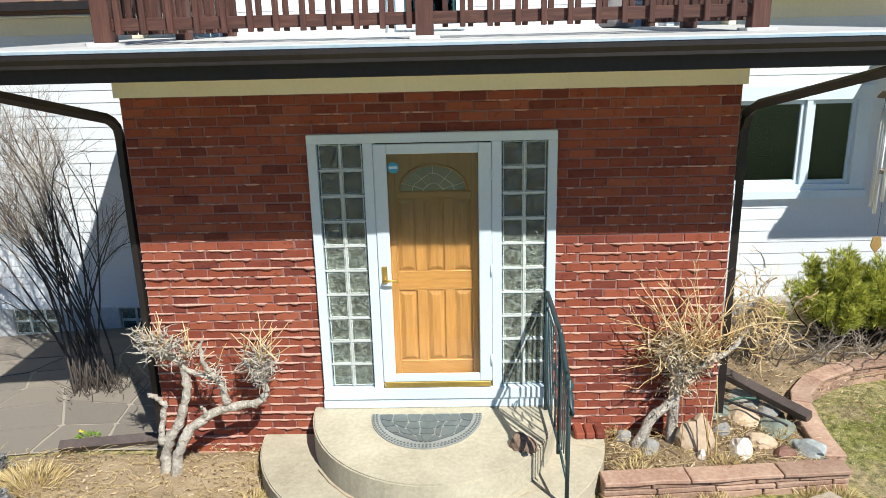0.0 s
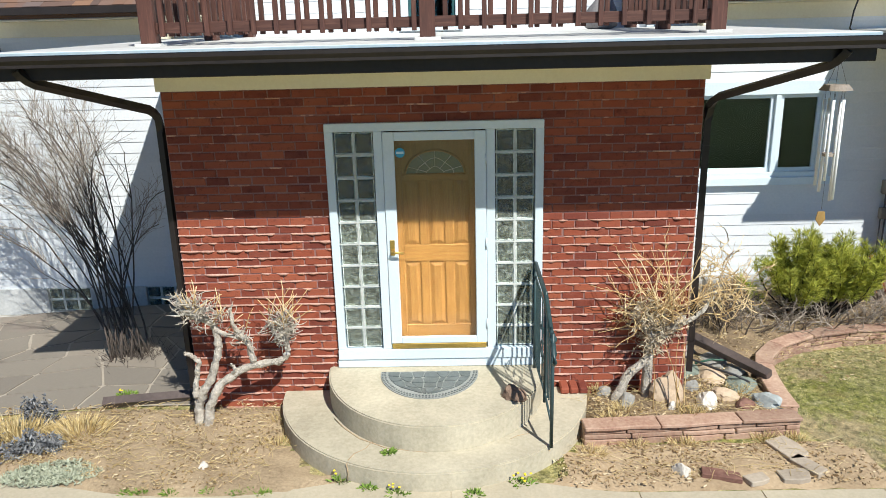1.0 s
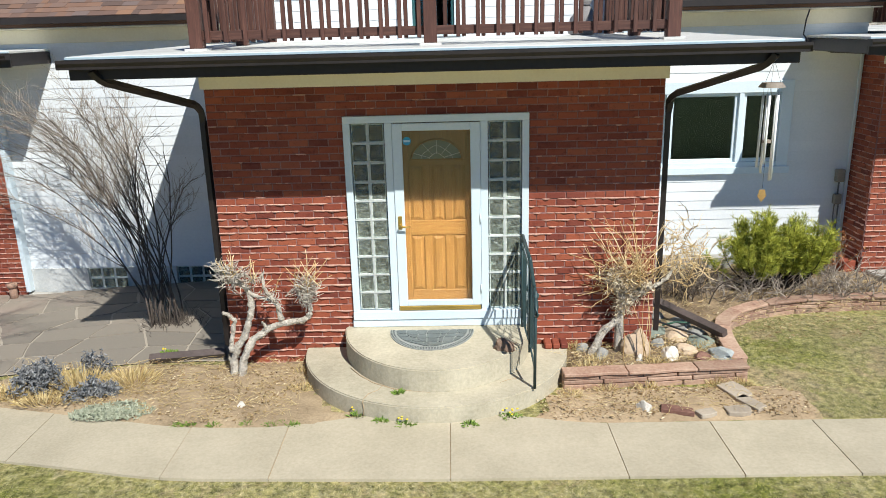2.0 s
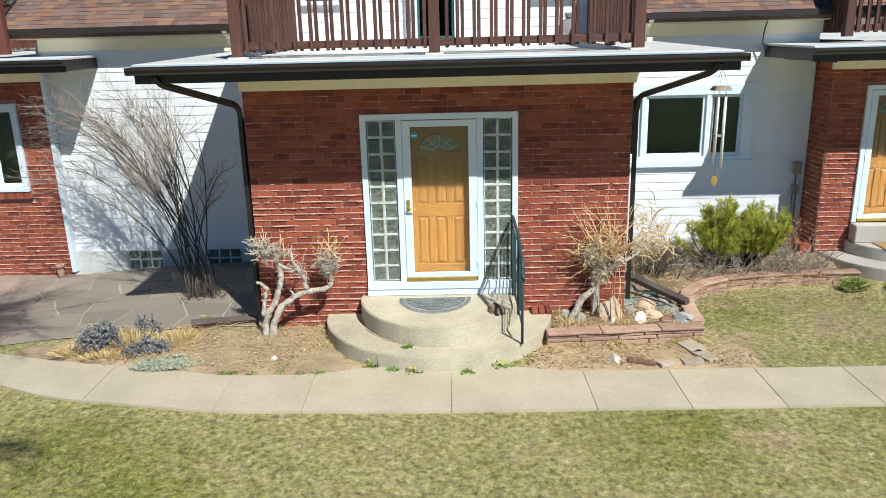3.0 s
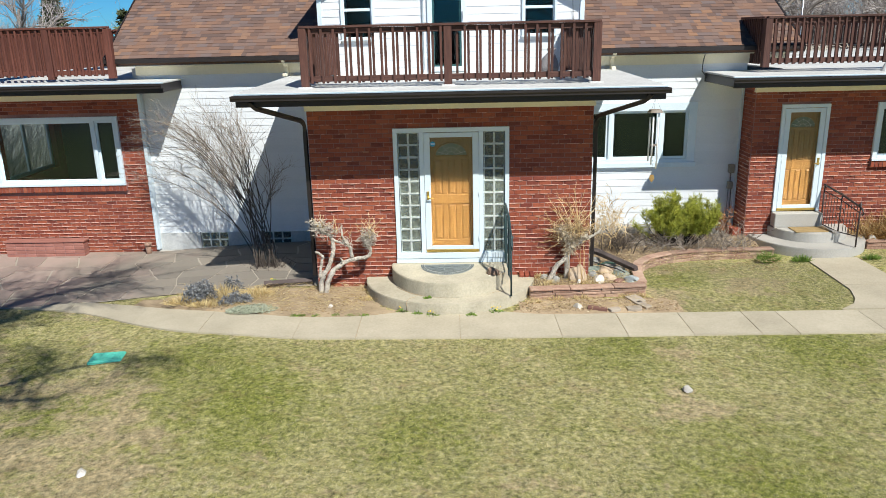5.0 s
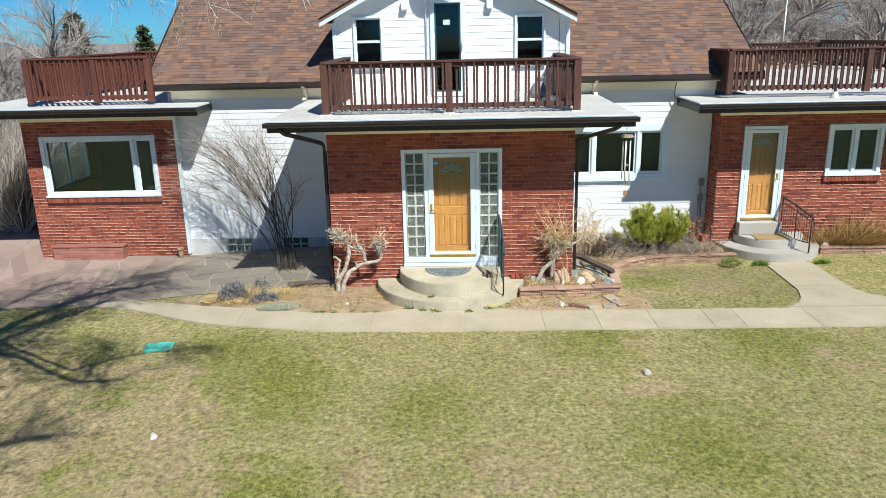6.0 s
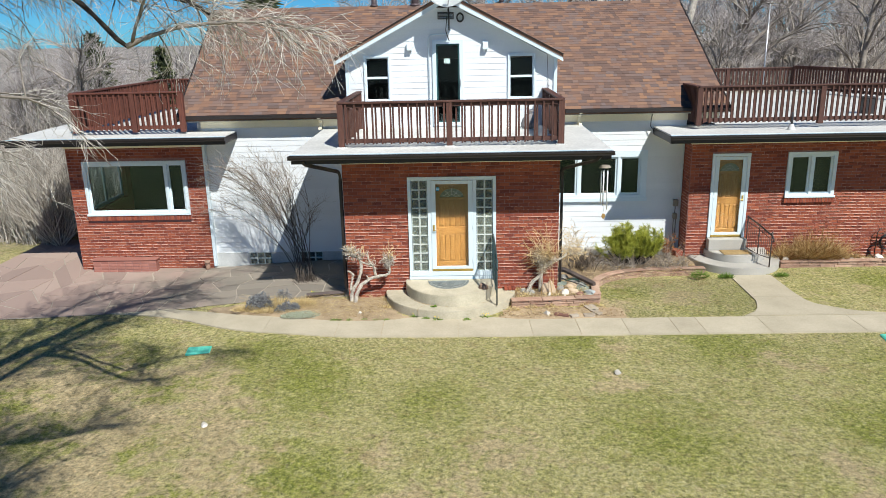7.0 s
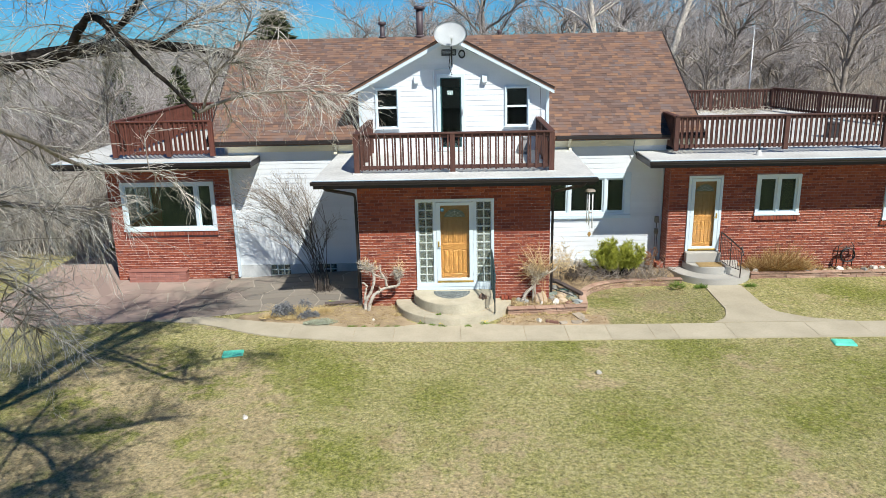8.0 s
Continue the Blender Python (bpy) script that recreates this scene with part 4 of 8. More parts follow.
# ---- roofs, gutters, soffits ----
def gutter_run(name, x0, x1, y, z, label):
    """A K-profile gutter along x, open above, its front at y and top at z."""
    g = thing(name, (0, 0, 0), label, "gutter")
    out = [(y, z), (y + 0.012, z), (y + 0.012, z - 0.012), (y + 0.006, z - 0.03), (y + 0.026, z - 0.062), (y + 0.026, z - 0.078), (y + 0.115, z - 0.078), (y + 0.115, z), (y + 0.121, z), (y + 0.121, z - 0.085), (y + 0.020, z - 0.085), (y + 0.020, z - 0.062), (y - 0.003, z - 0.030), (y - 0.003, z)]
    part("trough", prism(out, "x", x0, x1), BROWN_METAL, g)
    for x in (x0, x1):
        box("end_cap", x - 0.006 * (x == x0), x + 0.006 * (x == x1), y, y + 0.12, z - 0.083, z - 0.002, BROWN_METAL, g, bevel=0.001)
    n = max(2, int((x1 - x0) / 1.1))
    for k in range(n):
        x = x0 + (x1 - x0) * (k + 0.5) / n
        box("strap", x - 0.012, x + 0.012, y + 0.002, y + 0.118, z - 0.001, z + 0.003, BROWN_METAL, g, bevel=0)
    return g


def flat_roof(name, x0, x1, y0, y1, z, rise, label, wall_x0, wall_x1, wall_y, sides):
    """A low roof slab with white membrane, dark fascia, cream soffit with a slotted joint, and frieze."""
    r = thing(name, (0, 0, 0), label, "roof", kind="structure")
    top = [(y0, z - 0.035), (y0, z), (y1, z + rise), (y1, z + rise - 0.035)]
    part("membrane", prism(top, "x", x0, x1, 0.006), MEMBRANE, r, "white roof membrane, weathered")
    box("drip_edge", x0 - 0.012, x1 + 0.012, y0 - 0.016, y0 + 0.02, z - 0.030, z - 0.004, STEEL_BLUE, r, "pale metal drip edge")
    box("fascia", x0, x1, y0 + 0.012, y0 + 0.05, z - 0.215, z - 0.037, BROWN_METAL, r)
    for s, x in (("l", x0), ("r", x1)):
        if s in sides:
            a, b = (x, x + 0.04) if s == "l" else (x - 0.04, x)
            box("fascia", a, b, y0 + 0.052, y1, z - 0.20, z - 0.037, BROWN_METAL, r)
    zs = z - 0.20
    box("soffit", x0 + 0.041, x1 - 0.041, y0 + 0.052, wall_y - 0.003, zs, zs + 0.02, CREAM, r)
    if "l" in sides and x0 < wall_x0:
        box("soffit", x0 + 0.041, wall_x0, wall_y, y1, zs, zs + 0.02, CREAM, r)
    if "r" in sides and x1 > wall_x1:
        box("soffit", wall_x1, x1 - 0.041, wall_y, y1, zs, zs + 0.02, CREAM, r)
    box("frieze", wall_x0 - 0.03, wall_x1 + 0.03, wall_y - 0.036, wall_y + 0.05, zs - 0.19, zs - 0.003, CREAM, r)
    n = int((wall_x1 - wall_x0) / 0.16)
    for k in range(n):
        x = wall_x0 + (wall_x1 - wall_x0) * (k + 0.5) / n
        box("vent_slot", x - 0.008, x + 0.008, wall_y - 0.052, wall_y - 0.038, zs - 0.003, zs - 0.0005, DARK_PLASTIC, r, bevel=0)
    return r


STEEL_BLUE = grainy("pale_drip_metal", (0.42, 0.56, 0.62), (0.62, 0.72, 0.75), 12, 0.5, 0.1, 0.001, 3, 0.03, 0.2)
PORCH_Y, PORCH_Z = -1.02, 3.55
flat_roof("roof_porch", -3.36, 3.36, PORCH_Y, 3.06, PORCH_Z, 0.05, "flat porch roof with white membrane, brown fascia and cream soffit", X_L, X_R, 0.0, "lr")
gutter_run("gutter", -3.40, 3.40, PORCH_Y - 0.125, PORCH_Z - 0.03, "dark brown metal gutter along the porch roof")
flat_roof("roof_left_wing", -11.3, -5.68, 2.05, 9.3, 3.58, 0.05, "flat wing roof with white membrane and dark brown fascia", -10.28, -6.6, 3.0, "lr")
gutter_run("gutter", -11.34, -5.66, 1.92, 3.55, "dark brown metal gutter along the wing roof")
flat_roof("roof_right_wing", 5.24, 17.0, 1.38, 13.6, 3.50, 0.06, "flat wing roof with white membrane and dark brown fascia", 6.1, 16.0, 2.48, "l")
gutter_run("gutter", 5.20, 17.0, 1.25, 3.47, "dark brown metal gutter along the wing roof")


def downspout(name, pts, label, w=0.042, material=BROWN_METAL):
    """A square pipe with bands, along pts."""
    d = thing(name, pts[0], label, "downspout")
    o = Vector(pts[0])
    line = [Vector(p) - o for p in pts]
    fine = [line[0]]
    for i in range(1, len(line) - 1):
        p, q, r = line[i - 1], line[i], line[i + 1]
        fine += [q + (p - q).normalized() * 0.07, q + (p - q).normalized() * 0.025 + (r - q).normalized() * 0.025, q + (r - q).normalized() * 0.07]
    fine.append(line[-1])
    Tubes(4).add(fine, w).link("pipe", material, d, smooth=False)
    a, b = line[-2], line[-1]
    for u in (0.12, 0.88):
        p, step = a.lerp(b, u), (b - a).normalized() * 0.018
        Tubes(4).add([p - step, p + step], w + 0.004).link("strap", material, d, smooth=False)
    return d


downspout("downspout", ((-3.12, -1.06, 3.42), (-3.08, -1.02, 3.33), (-2.515, -0.02, 2.99), (-2.515, 0.05, 2.85), (-2.515, 0.05, 0.20)), "dark brown downspout elbowed under the eave and down the brick corner")
downspout("downspout", ((3.12, -1.06, 3.42), (3.08, -1.02, 3.33), (2.49, -0.02, 2.99), (2.49, 0.05, 2.85), (2.49, 0.05, 0.30)), "dark brown downspout elbowed under the eave and down the brick corner")
downspout("drain_pipe", ((2.54, 0.70, 0.40), (2.72, 0.84, 0.34), (3.30, 0.06, 0.225)), "weathered brown downspout extension lying over the rock bed", 0.062, SPOUT_BROWN)
downspout("drain_pipe", ((-3.46, 0.02, 0.05), (-2.58, 0.10, 0.08)), "dark brown downspout extension lying along the patio edge", 0.062, SPOUT_BROWN)

EAVE_Y, EAVE_Z, RIDGE_Y, RIDGE_Z, ROOF_L, ROOF_R = 2.78, 4.02, 8.0, 6.785, -7.08, 7.06
SLOPE = (RIDGE_Z - EAVE_Z) / (RIDGE_Y - EAVE_Y)
DORM_APEX, DORM_EAVE, DORM_L, DORM_R, DORM_Y = 6.875, 5.375, -2.93, 2.80, 2.62
DORM_X = (DORM_L + DORM_R) / 2
DORM_SLOPE = (DORM_APEX - DORM_EAVE) / (DORM_R - DORM_X)


def roof_z(y):
    return EAVE_Z + (y - EAVE_Y) * SLOPE


def roof_left(y):
    """The left edge of the main roof, which flares out towards the ridge."""
    return ROOF_L - 0.071 * max(0.0, min(y, 2 * RIDGE_Y - y) - EAVE_Y)


def flared(bm):
    """Moves the left end of a piece of the main roof to the flared edge."""
    for v in bm.verts:
        if v.co.x < ROOF_L + 0.01:
            v.co.x += roof_left(v.co.y) - ROOF_L
    return bm


def dorm_z(x):
    return DORM_APEX - abs(x - DORM_X) * DORM_SLOPE


def build_main_roof():
    r = thing("roof_main", (0, 0, 0), "gabled roof of brown and tan laminated asphalt shingles", "roof", kind="structure")
    # sheets under the shingles, left open where the dormer stands
    deck = [(EAVE_Y, EAVE_Z), (RIDGE_Y, RIDGE_Z), (RIDGE_Y, RIDGE_Z - 0.14), (EAVE_Y, EAVE_Z - 0.14)]
    part("deck", flared(prism(deck, "x", ROOF_L, -2.66)), SHINGLE_FAR, r)
    part("deck", prism(deck, "x", 2.66, ROOF_R), SHINGLE_FAR, r)
    yk = 7.0
    deck = [(yk, roof_z(yk)), (RIDGE_Y, RIDGE_Z), (RIDGE_Y, RIDGE_Z - 0.14), (yk, roof_z(yk) - 0.14)]
    part("deck", prism(deck, "x", -2.66, 2.66), SHINGLE_FAR, r)
    back = [(RIDGE_Y, RIDGE_Z), (13.2, EAVE_Z), (13.2, EAVE_Z - 0.14), (RIDGE_Y, RIDGE_Z - 0.14)]
    part("deck", flared(prism(back, "x", ROOF_L, ROOF_R)), SHINGLE_FAR, r)
    box("eave_gutter", ROOF_L, -2.9, EAVE_Y - 0.10, EAVE_Y - 0.002, EAVE_Z - 0.095, EAVE_Z - 0.01, BROWN_METAL, r)
    box("eave_gutter", 2.9, ROOF_R, EAVE_Y - 0.10, EAVE_Y - 0.002, EAVE_Z - 0.095, EAVE_Z - 0.01, BROWN_METAL, r)
    box("soffit", ROOF_L + 0.1, -2.72, EAVE_Y, 3.08, EAVE_Z - 0.165, EAVE_Z - 0.145, CREAM, r)
    box("soffit", 2.72, ROOF_R - 0.1, EAVE_Y, 3.08, EAVE_Z - 0.165, EAVE_Z - 0.145, CREAM, r)
    box("frieze", -6.6, -2.72, 3.06, 3.10, EAVE_Z - 0.36, EAVE_Z - 0.167, CREAM, r)
    box("frieze", 2.72, 6.9, 3.06, 3.10, EAVE_Z - 0.36, EAVE_Z - 0.167, CREAM, r)
    rake = [(EAVE_Y - 0.01, EAVE_Z + 0.02), (RIDGE_Y, RIDGE_Z + 0.03), (RIDGE_Y, RIDGE_Z - 0.15), (EAVE_Y - 0.01, EAVE_Z - 0.15)]
    part("rake_edge", flared(prism(rake, "x", ROOF_L - 0.03, ROOF_L - 0.002)), BROWN_METAL, r)
    part("rake_edge", prism(rake, "x", ROOF_R + 0.002, ROOF_R + 0.03), BROWN_METAL, r)
    # shingles: thick tabs in courses
    rng = random.Random(21)
    expo, run = 0.138, math.hypot(RIDGE_Y - EAVE_Y, RIDGE_Z - EAVE_Z)
    ang = math.atan(SLOPE)
    far_v, far_f, count = [], [], 0
    unit = bpy.data.meshes.new("shingle")
    unit.from_pydata([(0, 0, 0.010), (1, 0, 0.010), (1, 1, 0.002), (0, 1, 0.002), (0, 0, 0.0), (1, 0, 0.0)], [], [(0, 1, 2, 3), (4, 5, 1, 0), (4, 0, 3), (5, 2, 1)])
    unit.materials.append(SHINGLE)
    tilt = Matrix.Rotation(ang, 4, "X")
    for c in range(int(run / expo) + 1):
        s = c * expo - 0.02
        left = roof_left(EAVE_Y + s * math.cos(ang))
        x = left - rng.uniform(0, 0.3)
        while x < ROOF_R:
            w = rng.choice((0.10, 0.14, 0.18, 0.22, 0.30))
            a, b = max(x, left), min(x + w - 0.0005, ROOF_R)
            x += w
            y, z = EAVE_Y + s * math.cos(ang), EAVE_Z + s * math.sin(ang)
            if b - a < 0.03 or y > RIDGE_Y - 0.02:
                continue
            mid = (a + b) / 2
            if -2.60 < mid < 2.60 and z < dorm_z(mid) - 0.10:
                continue
            lift = rng.choice((0.003, 0.003, 0.007))
            m = Matrix.Translation((a, y, z + lift)) @ tilt @ Matrix.Diagonal((b - a, min(expo + 0.03, run - s), 1, 1))
            if 2.7 < mid < 6.2 and c < 20 and count < 300:
                ob = new("shingle", unit)
                ob.parent, ob.matrix_basis = r, m
                count += 1
            else:
                k = len(far_v)
                far_v += [m @ v.co for v in unit.vertices]
                far_f += [tuple(k + i for i in f.vertices) for f in unit.polygons]
    field = link_mesh("shingle_field", far_v, far_f, SHINGLE_FAR, r)
    field["kind"] = "stuff"
    n = 48
    for k in range(n):
        end = roof_left(RIDGE_Y)
        xa = end + (ROOF_R - end) * k / n
        xb = end + (ROOF_R - end) * (k + 1) / n + 0.03
        cap = [(RIDGE_Y - 0.15, RIDGE_Z - 0.065), (RIDGE_Y, RIDGE_Z + 0.022), (RIDGE_Y + 0.15, RIDGE_Z - 0.065), (RIDGE_Y, RIDGE_Z + 0.008)]
        ob = part("ridge_cap", prism(cap, "x", xa, xb), SHINGLE, r)
        ob.location.z = 0.006 * (k % 2)


def build_dormer_roof():
    d = thing("roof_dormer", (0, 0, 0), "small gable roof over the dormer with white rake boards", "roof", kind="structure")
    yb = 7.9
    for s, x in ((-1, DORM_L), (1, DORM_R)):
        slab = [(x, DORM_EAVE), (DORM_X, DORM_APEX), (DORM_X, DORM_APEX - 0.07), (x, DORM_EAVE - 0.07)]
        part("deck", prism(slab, "y", DORM_Y, yb), SHINGLE_FAR, d)
        rake = [(x, DORM_EAVE - 0.072), (DORM_X, DORM_APEX - 0.072), (DORM_X, DORM_APEX - 0.185), (x, DORM_EAVE - 0.165)]
        part("rake_board", prism(rake, "y", DORM_Y + 0.012, DORM_Y + 0.045), TRIM, d)
        edge = [(x - 0.02 * (s < 0) + 0.02 * (s > 0), DORM_EAVE + 0.012), (DORM_X, DORM_APEX + 0.02), (DORM_X, DORM_APEX + 0.003), (x, DORM_EAVE + 0.002)]
        part("shingle_edge", prism(edge, "y", DORM_Y - 0.03, yb), BROWN_METAL, d)
        sof = [(x + 0.01 * -s, DORM_EAVE - 0.075), (DORM_X, DORM_APEX - 0.075), (DORM_X, DORM_APEX - 0.09), (x + 0.01 * -s, DORM_EAVE - 0.09)]
        part("soffit", prism(sof, "y", DORM_Y + 0.047, 3.0), TRIM, d)
    for a, b in ((-2.66, -2.60), (2.60, 2.66)):
        cheek = [(3.02, 3.6), (7.6, 3.6), (7.6, dorm_z(2.63) - 0.1), (3.02, dorm_z(2.63) - 0.1)]
        part("cheek_wall", prism(cheek, "x", a, b), SIDING, d)


# ---- balconies ----
def balustrade(parent, a, b, z0, z1, front, posts, wood_z, wood_x, pitch=0.1945, twin=0.058, half=0.0205, first=0.116):
    """Rails and uprights between two corners of a deck; front: the outward unit normal. Uprights stand alternately before and behind the rails."""
    a, b, front = Vector((*a, 0)), Vector((*b, 0)), Vector((*front, 0))
    d = (b - a).normalized()
    length = (b - a).length
    turn = Matrix((d.to_4d(), (-front).to_4d(), Vector((0, 0, 1, 0)), Vector((0, 0, 0, 1)))).transposed()
    turn[3] = (0, 0, 0, 1)
    turn.col[3] = (0, 0, 0, 1)
    base = Matrix.Translation(a) @ turn

    def put(name, spec, mat, bevel=0.005):
        ob = part(name, boxes(spec, bevel=bevel), mat, parent)
        ob.matrix_basis = base
        return ob

    put("cap_rail", (-0.03, length + 0.03, -0.075, 0.075, z1 - 0.04, z1), wood_x)
    put("top_rail", (0, length, -0.02, 0.02, z1 - 0.13, z1 - 0.042), wood_x)
    put("bottom_rail", (0, length, -0.02, 0.02, z0 + 0.06, z0 + 0.15), wood_x)
    for u in posts:
        ob = put("post", (u - 0.065, u + 0.065, -0.065, 0.065, z0 - 0.02, z1 - 0.042), wood_z)
    bm = boxes((-half, half, -0.019, 0.019, z0 + 0.035, z1 - 0.045), bevel=0.004)
    me = bpy.data.meshes.new("picket")
    bm.to_mesh(me)
    bm.free()
    me.materials.append(wood_z)
    rng = random.Random(int(length * 100))
    u = first
    while u < length - 0.1:
        for off, side in ((0.0, -0.0405), (twin, 0.0405)):
            v = u + off + rng.uniform(-0.006, 0.006)
            if v < length - 0.09 and all(abs(v - p) > 0.10 for p in posts):
                ob = new("picket", me)
                ob.parent = parent
                ob.matrix_basis = base @ Matrix.Translation((v, side, 0))
        u += pitch


def build_balconies():
    z0, z1 = 3.60, 4.55
    b = thing("balcony_railing", (0, 0, 0), "dark brown stained wooden balcony railing with paired pickets", "railing")
    balustrade(b, (-2.38, -0.25), (2.40, -0.25), z0, z1, (0, -1), (0.0, 2.36, 4.78), DECK_Z, DECK_X)
    balustrade(b, (-2.38, 3.02), (-2.38, -0.18), z0, z1, (-1, 0), (0.08, 1.6), DECK_Z, DECK_X)
    balustrade(b, (2.40, -0.18), (2.40, 3.02), z0, z1, (1, 0), (1.6, 3.12), DECK_Z, DECK_X)
    for x in (-2.38, -0.02, 2.40):
        box("post_shoe", x - 0.11, x + 0.11, -0.35, -0.15, 3.555, 3.582, MEMBRANE, b, "white sealed post base")
    rd = thing("deck_railing", (0, 0, 0), "weathered brown wooden railing round the roof deck over the side wing", "railing")
    balustrade(rd, (6.15, 2.35), (16.6, 2.35), 3.62, 4.56, (0, -1), (0.0, 3.0, 5.7, 8.4, 10.5), DECK_Z, DECK_X, 0.135, 0.066, 0.018)
    balustrade(rd, (6.15, 3.6), (6.15, 2.42), 3.62, 4.56, (-1, 0), (0.0,), DECK_Z, DECK_X, 0.10, 0.05)
    balustrade(rd, (8.2, 13.3), (13.1, 13.3), 3.58, 4.44, (0, 1), (0.0, 2.4, 4.9), DECK_Z, DECK_X, 0.14, 0.07, 0.02)
    balustrade(rd, (13.1, 13.2), (16.6, 2.42), 3.60, 4.50, (1, 0.32), (2.6, 5.2, 7.8), DECK_Z, DECK_X, 0.14, 0.07, 0.02)
    box("side_panel", 6.115, 6.13, 2.50, 3.55, 3.92, 4.50, DECK_Z, rd, "solid dark board panel")
    ld = thing("deck_railing", (0, 0, 0), "reddish-brown stained wooden railing round the roof deck", "railing")
    balustrade(ld, (-9.70, 2.65), (-6.90, 2.65), 3.66, 4.66, (0, -1), (0.0, 1.55, 2.8), DECK_RED, DECK_RED, 0.14, 0.07)
    balustrade(ld, (-9.70, 9.0), (-9.70, 2.72), 3.66, 4.66, (-1, 0), (0.0, 2.1, 4.2), DECK_RED, DECK_RED, 0.10, 0.05)
    balustrade(ld, (-7.4, 9.0), (-9.62, 9.0), 3.66, 4.66, (0, 1), (0.0,), DECK_RED, DECK_RED, 0.10, 0.05)


build_balconies()

# ---- windows of the house ----
house_window("window_1", -9.88, -7.10, 1.365, 2.84, 2.985, (-7.64,), "large white picture window with a narrow slider over a brick sill", 0.09)
house_window("window_2", 2.45, 5.13, 1.535, 2.89, 3.085, (3.33, 4.39), "white three-part window in the siding wall", 0.17, 0.05)
house_window("window_3", 8.53, 9.77, 1.695, 2.87, 2.465, (9.15,), "white double window over a brick sill", 0.09, 0.05)
house_window("window_4", 12.15, 13.7, 1.5, 2.87, 2.465, (12.9,), "white double window over a brick sill", 0.09, 0.05)
house_window("window_5", -2.225, -1.55, 4.265, 5.425, 2.985, (), "white sash window in the dormer", 0.045, 0.028, (4.87,))
house_window("window_6", 1.445, 2.145, 4.27, 5.415, 2.985, (), "white sash window in the dormer", 0.045, 0.028, (4.85,))
block_light("window_7", -5.63, -5.02, -0.10, 0.245, 3.10, "basement window of greenish glass blocks in the foundation", "", 3, 2, "window")
block_light("window_8", -4.22, -3.61, -0.10, 0.245, 3.10, "basement window of greenish glass blocks in the foundation", "", 3, 2, "window")


def build_side_door():
    f = thing("side_door_frame", (0, 0, 0), "white painted frame round the side door", "door frame", kind="structure")
    part("casing", boxes((6.63, 6.705, 2.44, 2.60, 0.665, 2.79), (7.515, 7.59, 2.44, 2.60, 0.665, 2.79), (6.63, 7.59, 2.437, 2.60, 2.79, 2.86), bevel=0.005), TRIM, f)
    storm_door("door_3", 6.71, 7.51, 0.675, 2.78, 2.475, "white full-view storm door on the side entrance, closed", False)
    panel_door("door_4", 6.71, 7.51, 0.68, 2.785, 2.545, True, "golden oak side door with raised panels and fan light")


build_side_door()


def build_dormer_door():
    f = thing("balcony_door_frame", (0, 0, 0), "white painted frame round the narrow balcony door", "door frame", kind="structure")
    part("casing", boxes(*ring(-0.47, 0.32, 3.62, 5.78, 0.10, 2.955, 3.06), bevel=0.005), TRIM, f)
    d = thing("door_5", (-0.075, 3.0, 3.72), "narrow dark glazed balcony door with teal edges", "door", kind="structure")
    part("door_frame", boxes(*ring(-0.292, 0.292, 0, 1.958, 0.035, -0.01, 0.03), bevel=0.003), TEAL_TRIM, d)
    pane("pane", -0.26, 0.26, 0.012, 0.033, 1.925, d)
    box("handle", 0.31, 0.335, -0.10, -0.048, 0.92, 1.08, STEEL, d)
    box("door_notice", -0.10, 0.06, 0.020, 0.024, 1.48, 1.60, GREY_PAPER, d, "pale paper notice behind the glass")


GREY_PAPER = grainy("grey_paper", (0.30, 0.33, 0.32), (0.38, 0.41, 0.40), 30, 0.8, 0.0, 0.001)


build_dormer_door()



# ---- beds and stones ----
def soil_patch(name, outline, z, material, label, lumps=0.02, cell=0.12):
    """A lumpy sheet of soil over an outline, with a skirt down into the land."""
    xs, ys = [p[0] for p in outline], [p[1] for p in outline]
    n = len(outline)

    def inside(x, y):
        hit = False
        for i in range(n):
            (xa, ya), (xb, yb) = outline[i], outline[i - 1]
            if (ya > y) != (yb > y) and x < (xb - xa) * (y - ya) / (yb - ya) + xa:
                hit = not hit
        return hit

    gx, gy = np.arange(min(xs), max(xs) + cell, cell), np.arange(min(ys), max(ys) + cell, cell)
    verts, index, faces = [], {}, []
    keep = {(i, j) for i in range(len(gx) - 1) for j in range(len(gy) - 1) if inside(gx[i] + cell / 2, gy[j] + cell / 2)}
    for i, j in sorted(keep):
        quad = []
        for a, b in ((i, j), (i + 1, j), (i + 1, j + 1), (i, j + 1)):
            if (a, b) not in index:
                around = sum(((a + da, b + db) in keep) for da in (-1, 0) for db in (-1, 0))
                x, y = gx[a] + 0.05 * noise.noise((a * 1.7, b * 1.3, 2)), gy[b] + 0.05 * noise.noise((a * 1.3, b * 1.9, 7))
                h = z + lumps * noise.noise((x * 2.3, y * 2.3, 1)) + lumps * 0.6 * noise.noise((x * 7, y * 7, 5))
                index[a, b] = len(verts)
                verts.append((x, y, ground_z(x, y) + (h if around == 4 else -0.01)))
            quad.append(index[a, b])
        faces.append(quad)
    ob = link_mesh(name, verts, faces, material, smooth=True)
    return tagged(ob, label, "soil", kind="structure")


soil_patch("planting_bed", ((-5.7, -0.25), (-3.5, -0.05), (-2.6, -0.02), (-1.42, 0.0), (-1.5, -0.6), (-1.2, -1.05), (-0.75, -1.42), (-1.2, -1.55), (-2.5, -1.58), (-3.8, -1.27), (-5.0, -0.9), (-5.8, -0.5)), 0.03, MULCH, "dry bare planting bed with straw and dead stems")
